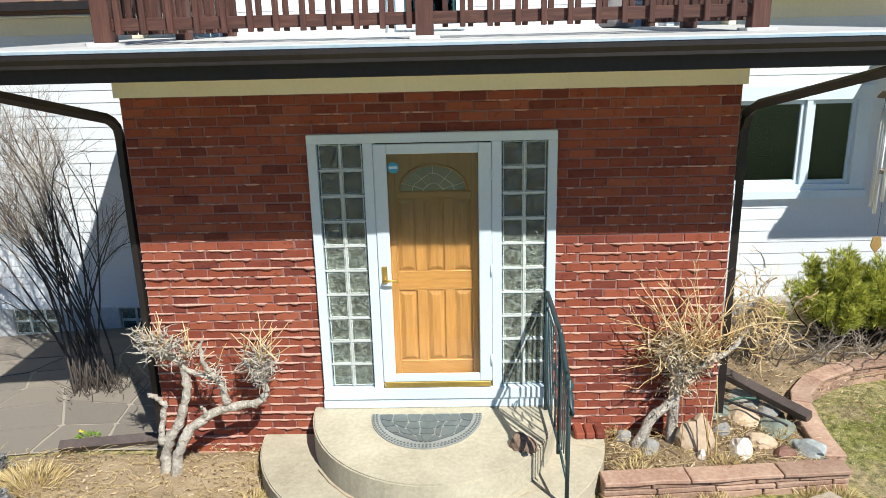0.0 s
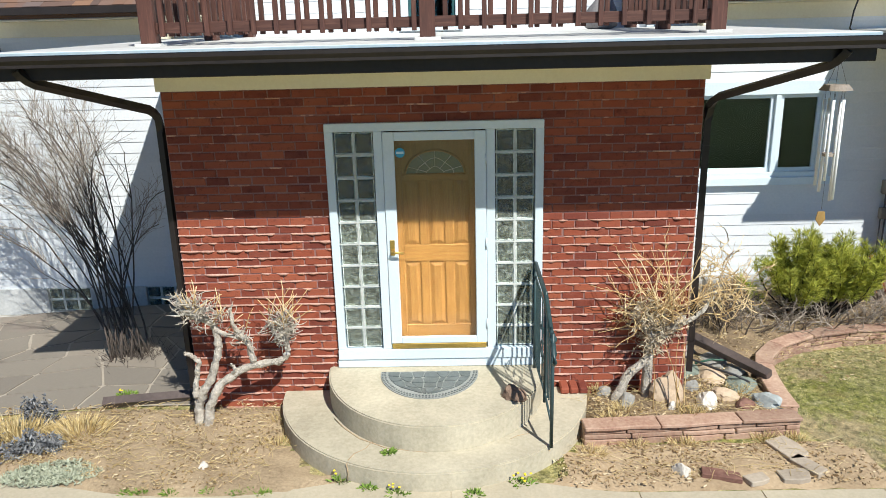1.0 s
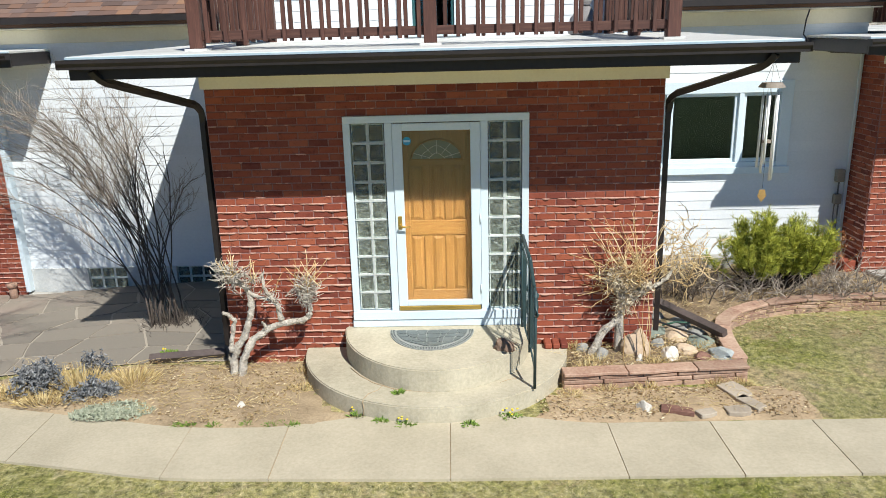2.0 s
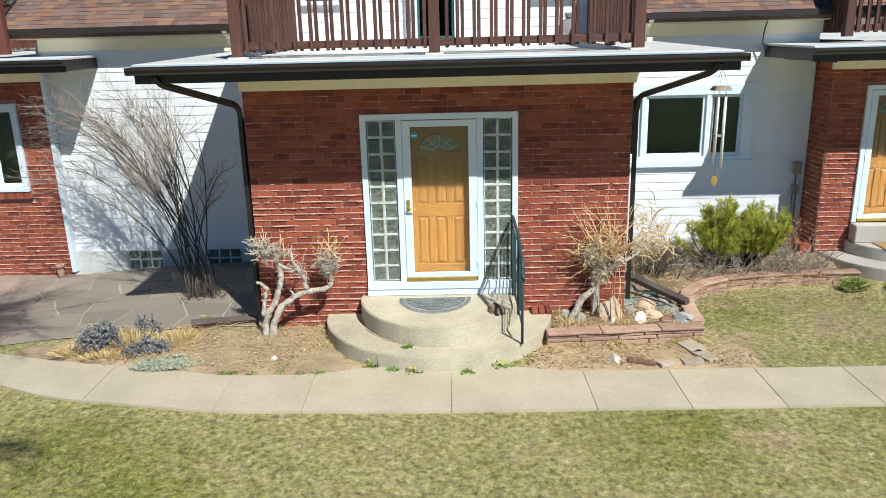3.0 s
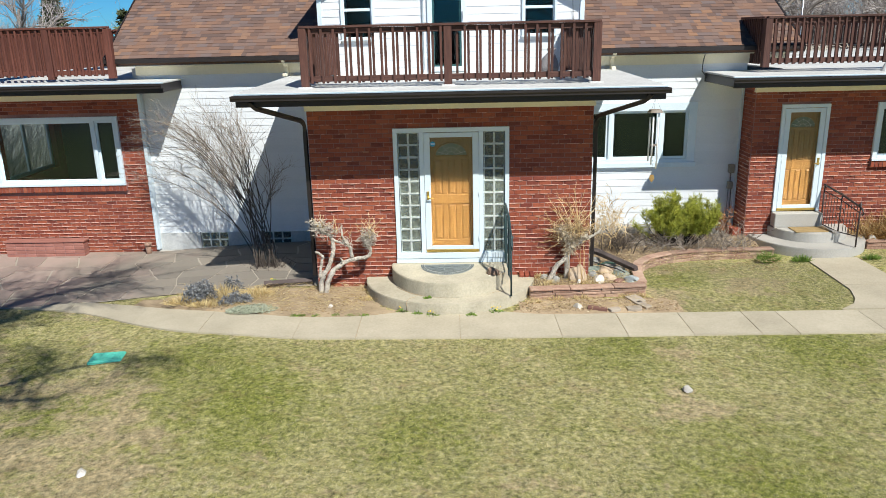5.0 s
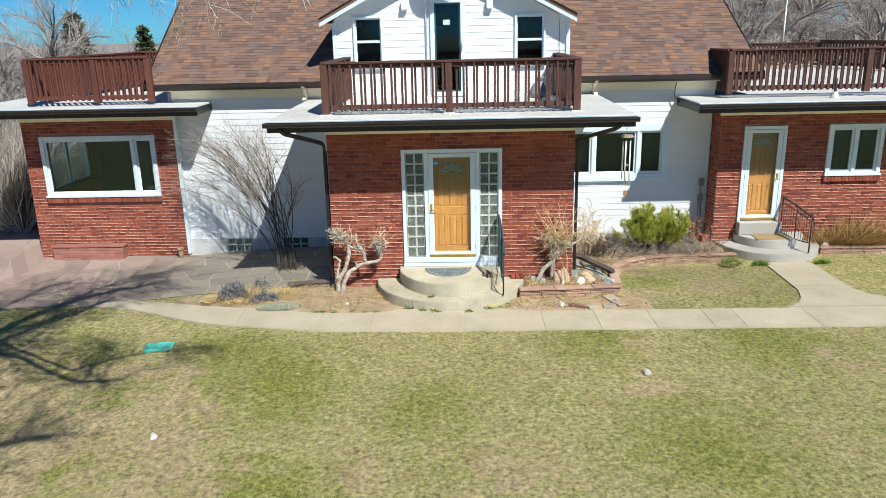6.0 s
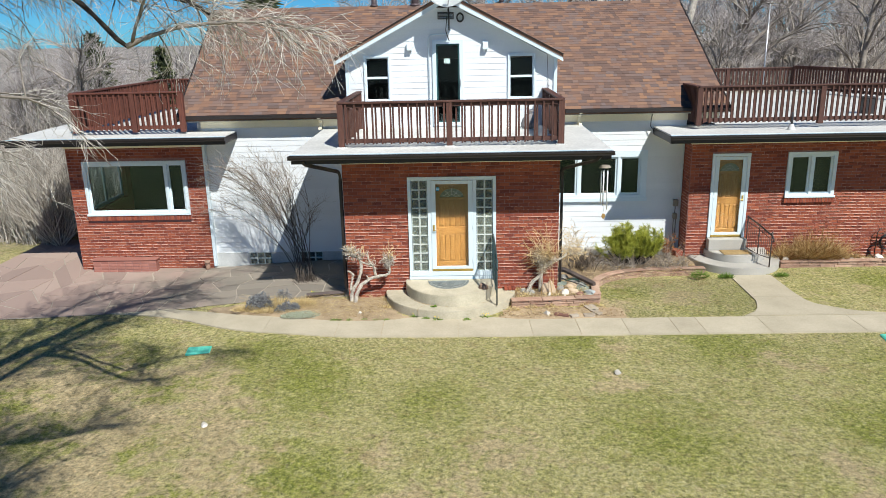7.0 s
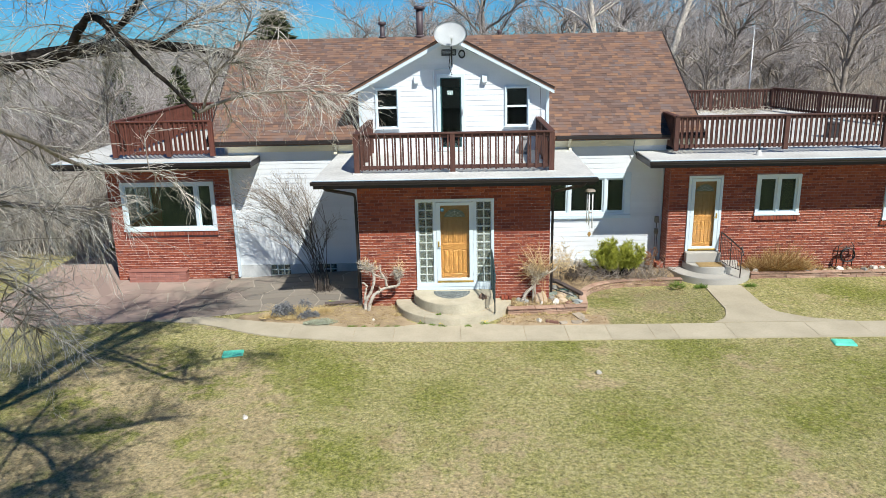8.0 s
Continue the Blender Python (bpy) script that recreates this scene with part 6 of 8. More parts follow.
def balcony_bag(x, y, z):
    """A slumped cloth sack with a gathered neck and a cord."""
    t = thing("cloth_sack", (x, y, z), "slumped grey cloth sack standing on the balcony floor", "sack")
    bm = bmesh.new()
    turns, prof = 18, ((0.0, 0.12), (0.03, 0.17), (0.12, 0.18), (0.22, 0.15), (0.32, 0.10), (0.38, 0.045), (0.42, 0.06), (0.46, 0.075))
    rings = []
    for k, (h, r) in enumerate(prof):
        rings.append([bm.verts.new((1.1 * r * f * math.cos(a) + 0.12 * h, 0.9 * r * f * math.sin(a), h)) for a in np.linspace(0, 2 * math.pi, turns, endpoint=False) for f in (1 + 0.22 * noise.noise(Vector((2.2 * math.cos(a), 2.2 * math.sin(a), h * 6))),)])
    bm.faces.new(rings[0][::-1])
    for a, b in zip(rings, rings[1:]):
        for i in range(turns):
            bm.faces.new((a[i], a[(i + 1) % turns], b[(i + 1) % turns], b[i]))
    bm.faces.new(rings[-1])
    part("bag", bm, SACKCLOTH, t, smooth=True)
    Tubes(5).add([(0.046 + 0.055 * math.cos(a), 0.05 * math.sin(a), 0.385) for a in np.linspace(0, 6.5, 20)], 0.008).link("cord", DARK_PLASTIC, t)


SACKCLOTH = grainy("grey_sackcloth", (0.20, 0.19, 0.19), (0.36, 0.34, 0.34), 60, 0.95, 0.4, 0.004, 4)
balcony_bag(1.93, 2.45, 3.59)


def build_hose():
    t = thing("hose_rack", (11.2, 2.30, 0.14), "metal hose rack with a coiled dark hose and red nozzle", "hose reel")
    for sx in (-0.22, 0.22):
        Tubes(6).add([(sx, 0.08, 0), (sx, 0.06, 0.62), (sx * 0.6, 0.06, 0.74)], 0.014).link("leg", IRON_BROWN, t)
    Tubes(6).add([(-0.22, 0.06, 0.6), (0.22, 0.06, 0.6)], 0.014).link("bar", IRON_BROWN, t)
    Tubes(6).add([(0.20 * math.cos(k * 0.5), -0.02 - 0.002 * k, 0.40 + 0.20 * math.sin(k * 0.5)) for k in range(50)], 0.011).link("hose", DARK_PLASTIC, t)
    box("nozzle", 0.2, 0.34, -0.06, 0.0, 0.54, 0.60, RED_PAINT, t, "red nozzle", 0.01)


RED_PAINT = grainy("red_plastic", (0.25, 0.02, 0.02), (0.36, 0.04, 0.03), 30, 0.5, 0.05, 0.001, 4)
build_hose()


# ---- plants ----
def bent(a, b, sag, rng, n=6, wig=0.04):
    """A wandering line from a to b with a bow."""
    a, b = Vector(a), Vector(b)
    ln = (b - a).length
    side = Vector((rng.uniform(-1, 1), rng.uniform(-1, 1), rng.uniform(-1, 1))) * wig * ln
    out = []
    for k in range(n + 1):
        t = k / n
        p = a.lerp(b, t) + Vector((0, 0, sag)) * 4 * t * (1 - t) + side * math.sin(math.pi * t)
        if 0 < k < n:
            p += Vector((rng.gauss(0, 1), rng.gauss(0, 1), rng.gauss(0, 1))) * wig * 0.35 * ln / n * 2
        out.append(p)
    return out


def taper(n, r0, r1):
    return [r0 + (r1 - r0) * k / n for k in range(n + 1)]


def twiglets(tubes, line, rng, count, length, radius, spread, lift, levels=1, sides=3, lo=0.3):
    """Side twigs along a line; each may carry finer ones."""
    n = len(line) - 1
    for _ in range(count):
        t = rng.uniform(lo, 1.0)
        i = min(n - 1, int(t * n))
        p = line[i].lerp(line[i + 1], t * n - i)
        d = (line[i + 1] - line[i]).normalized()
        w = Vector((rng.gauss(0, 1), rng.gauss(0, 1), rng.gauss(0, 0.8))).normalized()
        d = (d + w * spread + Vector((0, 0, lift))).normalized()
        ln = length * rng.uniform(0.45, 1.2)
        sub = bent(p, p + d * ln, ln * rng.uniform(-0.05, 0.12), rng, 4, 0.09)
        tubes.add(sub, taper(4, radius, radius * 0.45), sides, cap=False)
        if levels > 1:
            twiglets(tubes, sub, rng, max(2, int(count * 0.30)), length * 0.5, radius * 0.65, spread, lift, levels - 1, 3, 0.2)


class Leaves:
    """Collects small pointed blades into one mesh."""

    def __init__(self):
        self.v, self.f = [], []

    def blade(self, p, d, length, width, rng, fold=True):
        d = d.normalized()
        side = d.cross(Vector((rng.gauss(0, 1), rng.gauss(0, 1), rng.gauss(0, 1))))
        if side.length < 1e-4:
            side = d.orthogonal()
        side = side.normalized() * width / 2
        k = len(self.v)
        up = d.cross(side).normalized() * width * 0.25
        self.v += [p - side * 0.5, p + side * 0.5, p + d * length * 0.5 + side + up, p + d * length, p + d * length * 0.5 - side + up]
        self.f.append((k, k + 1, k + 2, k + 3, k + 4))

    def link(self, name, material, parent=None, label=""):
        return link_mesh(name, self.v, self.f, material, parent, label)


def build_tall_shrub():
    rng = random.Random(8)
    t = thing("bare_shrub", (-3.68, 1.25, -0.06), "tall leafless multi-stemmed shrub leaning beside the siding wall", "shrub")
    stems, twigs = Tubes(5), Tubes(3)
    for k in range(26):
        u = k / 25
        x = -2.45 + 2.65 * u ** 1.5 + rng.uniform(-0.15, 0.15)
        z = 1.95 + 1.15 * math.sin(math.pi * min(1, u * 0.80 + 0.10)) + rng.uniform(-0.5, 0.15)
        if k % 4 == 0:
            z -= 0.5
        a = (rng.uniform(-0.22, 0.20), rng.uniform(-0.16, 0.16), -0.05)
        b = (x, 0.75 + rng.uniform(-0.55, 0.5), z)
        line = bent(a, b, rng.uniform(-0.05, 0.10), rng, 9, 0.05)
        for i, p in enumerate(line):            # upright at the foot, leaning out above
            f = i / 9
            p.x = a[0] + (b[0] - a[0]) * f ** 1.4 + (p.x - (a[0] + (b[0] - a[0]) * f))
            p.z = a[2] + (b[2] - a[2]) * (1 - (1 - f) ** 1.45) + (p.z - (a[2] + (b[2] - a[2]) * f))
        stems.add(line, taper(9, rng.uniform(0.007, 0.013), 0.004), 5)
        for _ in range(2):                      # dark side stems
            i = rng.randint(3, 6)
            ahead = (line[i + 1] - line[i]).normalized()
            tip = line[i] + (ahead + Vector((rng.gauss(-0.10, 0.30), rng.gauss(0, 0.30), rng.gauss(0.15, 0.2)))) * rng.uniform(0.4, 0.8)
            fork = bent(line[i], tip, rng.uniform(-0.03, 0.06), rng, 6, 0.07)
            stems.add(fork, taper(6, 0.0065, 0.0025), 4)
            twiglets(twigs, fork, rng, 4, 0.34, 0.0030, 0.7, 0.1, 1, 3, 0.4)
        twiglets(twigs, line, rng, 11 if x > -0.6 else 21, 0.52, 0.0033, 0.7, 0.06, 2, 3, 0.45)
    stems.link("woody_base", STEM, t, "dark brown stems")
    twigs.link("crown", TWIG_GREY, t, "pale grey-brown twigs")
    low = Tubes(3)
    for _ in range(260):
        a = Vector((rng.gauss(0.05, 0.17), rng.gauss(0.02, 0.13), 0.0))
        low.add(bent(a, a + Vector((rng.gauss(0, 0.12), rng.gauss(0, 0.1), rng.uniform(0.06, 0.24))), 0.0, rng, 3, 0.1), taper(3, 0.004, 0.002), 3, False)
    low.link("undergrowth", STEM, t, "dark tangle of dead stems at the foot")


build_tall_shrub()


def gnarly(tubes, pts, r0, r1, rng, sides=9):
    """A thick twisted trunk through a few points, with knots."""
    fine = []
    pts = [Vector(p) for p in pts]
    for i in range(len(pts) - 1):
        p0, p1, p2, p3 = pts[max(0, i - 1)], pts[i], pts[i + 1], pts[min(len(pts) - 1, i + 2)]
        for k in range(5):
            t = k / 5
            fine.append(0.5 * ((2 * p1) + (p2 - p0) * t + (2 * p0 - 5 * p1 + 4 * p2 - p3) * t * t + (3 * p1 - p0 - 3 * p2 + p3) * t ** 3))
    fine.append(pts[-1])
    n = len(fine) - 1
    fine = [p + Vector((rng.gauss(0, 1), rng.gauss(0, 1), rng.gauss(0, 0.6))) * max(0.006, 0.10 * r0) for p in fine]
    tubes.add(fine, [(r0 + (r1 - r0) * k / n) * (1 + 0.32 * noise.noise(Vector((k * 0.7, r0 * 90, 3)))) for k in range(n + 1)], sides)
    return fine


def build_left_vine():
    rng = random.Random(14)
    t = thing("gnarled_shrub", (-2.30, -0.35, 0.0), "pale weathered gnarled leafless shrub with thick twisted trunks", "shrub")
    trunk, knots, twigs = Tubes(9), Tubes(5), Tubes(4)
    gnarly(trunk, ((-0.05, 0, -0.05), (-0.04, 0, 0.14), (0.0, 0.0, 0.30), (0.10, 0.01, 0.47), (0.17, 0.02, 0.64), (0.21, 0.03, 0.84), (0.19, 0.03, 1.0), (0.11, 0.02, 1.09), (0.0, 0.0, 1.15)), 0.051, 0.028, rng)
    gnarly(trunk, ((0.05, -0.04, -0.05), (0.07, -0.04, 0.14), (0.14, -0.03, 0.34), (0.29, -0.01, 0.49), (0.48, 0.02, 0.59), (0.77, 0.05, 0.64), (0.86, 0.06, 0.74), (0.82, 0.05, 0.92)), 0.053, 0.025, rng)
    gnarly(trunk, ((-0.04, -0.02, 0.30), (-0.03, -0.02, 0.46), (0.02, -0.03, 0.66), (-0.03, -0.04, 0.74), (-0.10, -0.05, 0.77)), 0.030, 0.018, rng)
    gnarly(trunk, ((0.54, 0.03, 0.60), (0.51, 0.02, 0.79), (0.46, 0.0, 0.90), (0.38, -0.02, 1.06), (0.39, -0.02, 1.24)), 0.036, 0.014, rng)
    gnarly(trunk, ((0.20, 0.02, 0.98), (0.31, 0.0, 0.93), (0.45, 0.0, 0.90)), 0.024, 0.018, rng)
    gnarly(trunk, ((0.34, 0.0, 0.52), (0.36, -0.03, 0.60), (0.33, -0.04, 0.66)), 0.026, 0.010, rng)
    trunk.link("trunk", BARK_PALE, t, "bleached twisted trunks")
    for centre, n, size, wide in (((0.06, 0.0, 1.17), 130, 0.20, 0.085), ((-0.05, 0.0, 1.22), 60, 0.17, 0.05), ((0.24, 0.02, 1.10), 34, 0.16, 0.05), ((0.45, 0.0, 0.93), 36, 0.15, 0.06), ((0.83, 0.05, 0.98), 160, 0.19, 0.07), ((0.82, 0.05, 0.84), 30, 0.13, 0.04)):
        for _ in range(n):
            p = Vector(centre) + Vector((rng.gauss(0, wide), rng.gauss(0, 0.045), rng.gauss(0, wide * 0.8)))
            w = Vector((rng.gauss(0, 1), rng.gauss(0, 0.7), rng.gauss(0.25, 0.8))).normalized()
            knots.add(bent(p, p + w * size * rng.uniform(0.3, 0.9), 0, rng, 4, 0.16), taper(4, 0.0075, 0.0028), 4)
    for centre, n, tall in (((0.04, 0.0, 1.20), 11, 0.30), ((0.24, 0.0, 1.12), 5, 0.30), ((0.44, 0.0, 0.98), 4, 0.22), ((0.84, 0.05, 1.04), 13, 0.40), ((0.72, 0.05, 1.08), 6, 0.38)):
        for _ in range(n):
            p = Vector(centre) + Vector((rng.gauss(0, 0.05), rng.gauss(0, 0.04), rng.gauss(0, 0.03)))
            w = Vector((rng.gauss(0.05, 0.5), rng.gauss(0, 0.3), rng.uniform(0.5, 1.1))).normalized()
            twigs.add(bent(p, p + w * tall * rng.uniform(0.5, 1.05), 0, rng, 4, 0.06), taper(4, 0.006, 0.003), 4)
    knots.link("knotted_growth", BARK_PALE, t, "knotted grey spurs")["kind"] = "stuff"
    twigs.link("crown", TWIG_TAN, t, "straw-coloured young twigs")


build_left_vine()


RUSSET_STRAW = leafy("russet_straw", ((0.0, (0.26, 0.135, 0.05)), (0.5, (0.48, 0.31, 0.13)), (1.0, (0.68, 0.52, 0.27))), 0.9)
WITHERED = leafy("withered_leaves", ((0.0, (0.22, 0.165, 0.11)), (0.6, (0.48, 0.40, 0.28)), (1.0, (0.68, 0.60, 0.46))), 0.9)


def build_right_bush():
    rng = random.Random(23)
    t = thing("gnarled_shrub", (2.0, -0.15, 0.12), "dry gnarled shrub with straw-coloured twigs by the brick corner", "shrub")
    trunk, twigs, pale = Tubes(9), Tubes(4), Tubes(3)
    gnarly(trunk, ((0.02, 0, -0.05), (0.02, 0.0, 0.40), (0.08, 0.02, 0.62), (0.26, 0.06, 0.72), (0.40, 0.10, 0.80)), 0.060, 0.026, rng)
    gnarly(trunk, ((-0.31, -0.06, -0.03), (-0.17, -0.04, 0.27), (0.0, -0.02, 0.42), (0.05, 0.0, 0.62), (0.08, 0.02, 0.82)), 0.052, 0.026, rng)
    gnarly(trunk, ((0.05, 0, 0.55), (-0.05, -0.02, 0.78), (-0.12, -0.03, 0.95)), 0.030, 0.016, rng)
    gnarly(trunk, ((0.08, 0.02, 0.58), (0.34, 0.12, 0.70), (0.58, 0.22, 0.80), (0.74, 0.30, 0.98)), 0.036, 0.014, rng)
    trunk.link("trunk", BARK_PALE, t, "grey fissured trunks")
    for _ in range(150):
        p = Vector((rng.gauss(0.78, 0.15), rng.gauss(0.34, 0.11), rng.gauss(1.00, 0.17)))
        w = Vector((rng.gauss(0.1, 0.8), rng.gauss(0, 0.6), rng.gauss(0.35, 0.7))).normalized()
        ln = rng.uniform(0.08, 0.26) * (1.7 if rng.random() < 0.12 else 1)
        line = bent(p, p + w * ln, ln * rng.uniform(-0.15, 0.25), rng, 4, 0.16)
        twigs.add(line, taper(4, 0.0055, 0.0025), 4)
        twiglets(twigs, line, rng, 2, 0.12, 0.0028, 0.9, 0.2, 1, 3, 0.3)
    for _ in range(105):
        c = Vector(rng.choice(((0.06, 0.0, 0.80), (-0.12, -0.02, 0.90), (0.20, 0.05, 0.84), (0.36, 0.1, 0.86), (0.0, 0, 0.98), (0.28, 0.05, 0.98))))
        p = c + Vector((rng.gauss(0, 0.07), rng.gauss(0, 0.06), rng.gauss(0, 0.07)))
        w = Vector((rng.gauss(-0.15, 0.85), rng.gauss(-0.1, 0.55), rng.gauss(0.55, 0.6))).normalized()
        ln = rng.uniform(0.10, 0.34) * (1.6 if rng.random() < 0.2 else 1)
        line = bent(p, p + w * ln, ln * rng.uniform(-0.1, 0.2), rng, 4, 0.13)
        twigs.add(line, taper(4, 0.006, 0.0026), 4)
        twiglets(twigs, line, rng, 2, 0.14, 0.0028, 0.9, 0.3, 1, 3, 0.3)
    for _ in range(22):
        p = Vector((rng.gauss(0.08, 0.16), rng.gauss(0, 0.06), 0.90))
        w = Vector((rng.gauss(-0.05, 0.75), rng.gauss(-0.1, 0.4), rng.uniform(0.4, 1.1))).normalized()
        line = bent(p, p + w * rng.uniform(0.45, 0.95), rng.uniform(-0.05, 0.15), rng, 7, 0.07)
        twigs.add(line, taper(7, 0.0065, 0.0028), 4)
        twiglets(twigs, line, rng, 3, 0.16, 0.0028, 0.8, 0.3, 1, 3, 0.4)
    shag = Leaves()
    for _ in range(1500):
        c = Vector(rng.choice(((0.06, 0.0, 0.72), (0.0, -0.02, 0.86), (0.16, 0.05, 0.74), (0.30, 0.1, 0.78), (0.04, 0, 0.56), (-0.06, -0.02, 0.92))))
        p = c + Vector((rng.gauss(0, 0.075), rng.gauss(0, 0.06), rng.gauss(0, 0.07)))
        shag.blade(p, Vector((rng.gauss(0, 1), rng.gauss(-0.3, 1), rng.gauss(-0.1, 0.9))), rng.uniform(0.03, 0.09), 0.014, rng)
    shag.link("matted_growth", WITHERED, t, "matted grey withered growth")
    twigs.link("crown", TWIG_TAN, t, "straw-coloured twigs")
    for _ in range(5):
        p = Vector((rng.uniform(0.0, 0.3), -0.3, 0.0))
        pale.add(bent(p, p + Vector((rng.uniform(-0.25, 0.1), rng.uniform(-0.1, 0.1), rng.uniform(0.6, 1.0))), 0, rng, 7, 0.06), taper(7, 0.007, 0.003), 4)
    pale.link("basal_growth", TWIG_TAN, t)


build_right_bush()


def build_tangle():
    """A low tangle of grey deadwood between the dry shrub and the juniper."""
    rng = random.Random(64)
    t = thing("dry_shrub", (3.25, 1.55, 0.13), "low tangle of leafless grey-brown deadwood beside the juniper", "shrub")
    wood = Tubes(4)
    for _ in range(38):
        a = Vector((rng.gauss(0.0, 0.18), rng.gauss(0, 0.16), 0.0))
        b = a + Vector((rng.gauss(0.0, 0.24), rng.gauss(-0.08, 0.16), rng.uniform(0.15, 0.52)))
        line = bent(a, b, rng.uniform(-0.05, 0.12), rng, 7, 0.10)
        wood.add(line, taper(7, rng.uniform(0.006, 0.012), 0.003), 5, False)
        twiglets(wood, line, rng, 9, 0.22, 0.0035, 0.95, 0.05, 2, 3, 0.2)
    wood.link("deadwood", TANGLE, t, "dark grey-brown dead stems")


TANGLE = leafy("tangled_twigs", ((0.0, (0.05, 0.040, 0.032)), (0.6, (0.13, 0.102, 0.08)), (1.0, (0.26, 0.21, 0.165))), 0.9)
build_tangle()


def build_juniper():
    rng = random.Random(31)
    t = thing("juniper_bush", (4.57, 1.85, 0.14), "bushy yellow-green juniper with feathery upright sprays", "shrub")
    stems, leaves = Tubes(5), Leaves()
    for k in range(95):
        a = rng.uniform(0, 6.283)
        lobe = rng.choice((-0.52, -0.38, -0.22, -0.04, 0.16, 0.34, 0.48))
        top = Vector((lobe + 0.40 * math.cos(a) * rng.random() ** 0.5, 0.48 * math.sin(a) * rng.random() ** 0.5, 0))
        h = 1.06 - 0.42 * abs(top.x / 0.95) ** 3 - 0.40 * abs(top.y / 0.6) ** 2 - 0.12 * math.exp(-((top.x - 0.08) / 0.09) ** 2)
        top.z = h * rng.uniform(0.62, 1.02)
        foot = Vector((top.x * 0.35, top.y * 0.3, 0.0))
        line = bent(foot, top, 0.0, rng, 7, 0.05)
        for i, p in enumerate(line):
            p.x += 0.10 * math.sin(math.pi * i / 7) * (1 if top.x > 0 else -1)
        stems.add(line, taper(7, 0.010, 0.003), 4, False)
        for _ in range(95):
            u = rng.uniform(0.28, 1.0) ** 0.8
            i = min(6, int(u * 7))
            p = line[i].lerp(line[i + 1], u * 7 - i)
            w = Vector((rng.gauss(0, 0.75), rng.gauss(-0.1, 0.75), rng.gauss(0.75, 0.45))).normalized()
            ln = rng.uniform(0.05, 0.15)
            q = p + w * ln * 0.4
            leaves.blade(p, w, ln, 0.007, rng)
            for _ in range(6):
                v = (w + Vector((rng.gauss(0.06, 0.42), rng.gauss(0, 0.42), rng.gauss(0.15, 0.35)))).normalized()
                leaves.blade(q, v, ln * rng.uniform(0.4, 0.9), 0.0055, rng)
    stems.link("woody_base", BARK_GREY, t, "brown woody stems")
    leaves.link("foliage", JUNIPER, t, "yellow-green needles")
    dead = Tubes(3)
    for _ in range(260):
        p = Vector((rng.uniform(-1.25, 1.35), rng.uniform(-0.55, 0.3), 0.0))
        line = bent(p, p + Vector((rng.gauss(0.05, 0.26), rng.gauss(-0.08, 0.2), rng.uniform(0.05, 0.42))), 0.03, rng, 4, 0.14)
        dead.add(line, taper(4, 0.008, 0.003), 3, False)
        twiglets(dead, line, rng, 2, 0.16, 0.003, 0.9, 0.1, 1, 3, 0.3)
    dead.link("deadwood", TWIG_GREY, t, "dry grey-brown dead branches round the foot")
    r = thing("dry_shrub", (5.62, 2.35, 0.12), "low dry shrub with reddish brown dead foliage", "shrub")
    st, lv = Tubes(4), Leaves()
    for _ in range(26):
        top = Vector((rng.gauss(0, 0.17), rng.gauss(0, 0.15), rng.uniform(0.35, 0.68)))
        line = bent((0, 0, 0), top, 0, rng, 5, 0.08)
        st.add(line, taper(5, 0.006, 0.003), 4, False)
        for _ in range(26):
            p = line[rng.randint(2, 5)]
            lv.blade(p, Vector((rng.gauss(0, 1), rng.gauss(0, 1), rng.gauss(0.5, 0.7))), rng.uniform(0.04, 0.08), 0.016, rng)
    st.link("woody_base", TWIG_GREY, r)
    lv.link("dead_leaves", RUSSET, r, "reddish brown dead leaves")


RUSSET = leafy("russet_leaves", ((0.0, (0.20, 0.075, 0.03)), (0.6, (0.34, 0.14, 0.06)), (1.0, (0.44, 0.24, 0.11))), 0.9)
build_juniper()


def clump(name, x, y, z, rx, ry, h, n, material, label, seed, width=0.008, category="plant", group="", lean=0.7, length=None):
    """A clump of upright blades or stems."""
    rng = random.Random(seed)
    t = thing(name, (x, y, z), label, category, group)
    lv = Leaves()
    for _ in range(n):
        a, r = rng.uniform(0, 6.283), rng.random() ** 0.6
        p = Vector((rx * r * math.cos(a), ry * r * math.sin(a), 0))
        d = Vector((math.cos(a) * r * lean + rng.gauss(0, 0.25), math.sin(a) * r * lean + rng.gauss(0, 0.25), 1.0 - 0.4 * r))
        ln = h * rng.uniform(0.45, 1.1) * (1 - 0.35 * r)
        lv.blade(p, d, ln, width, rng)
    lv.link("foliage", material, t)
    return t


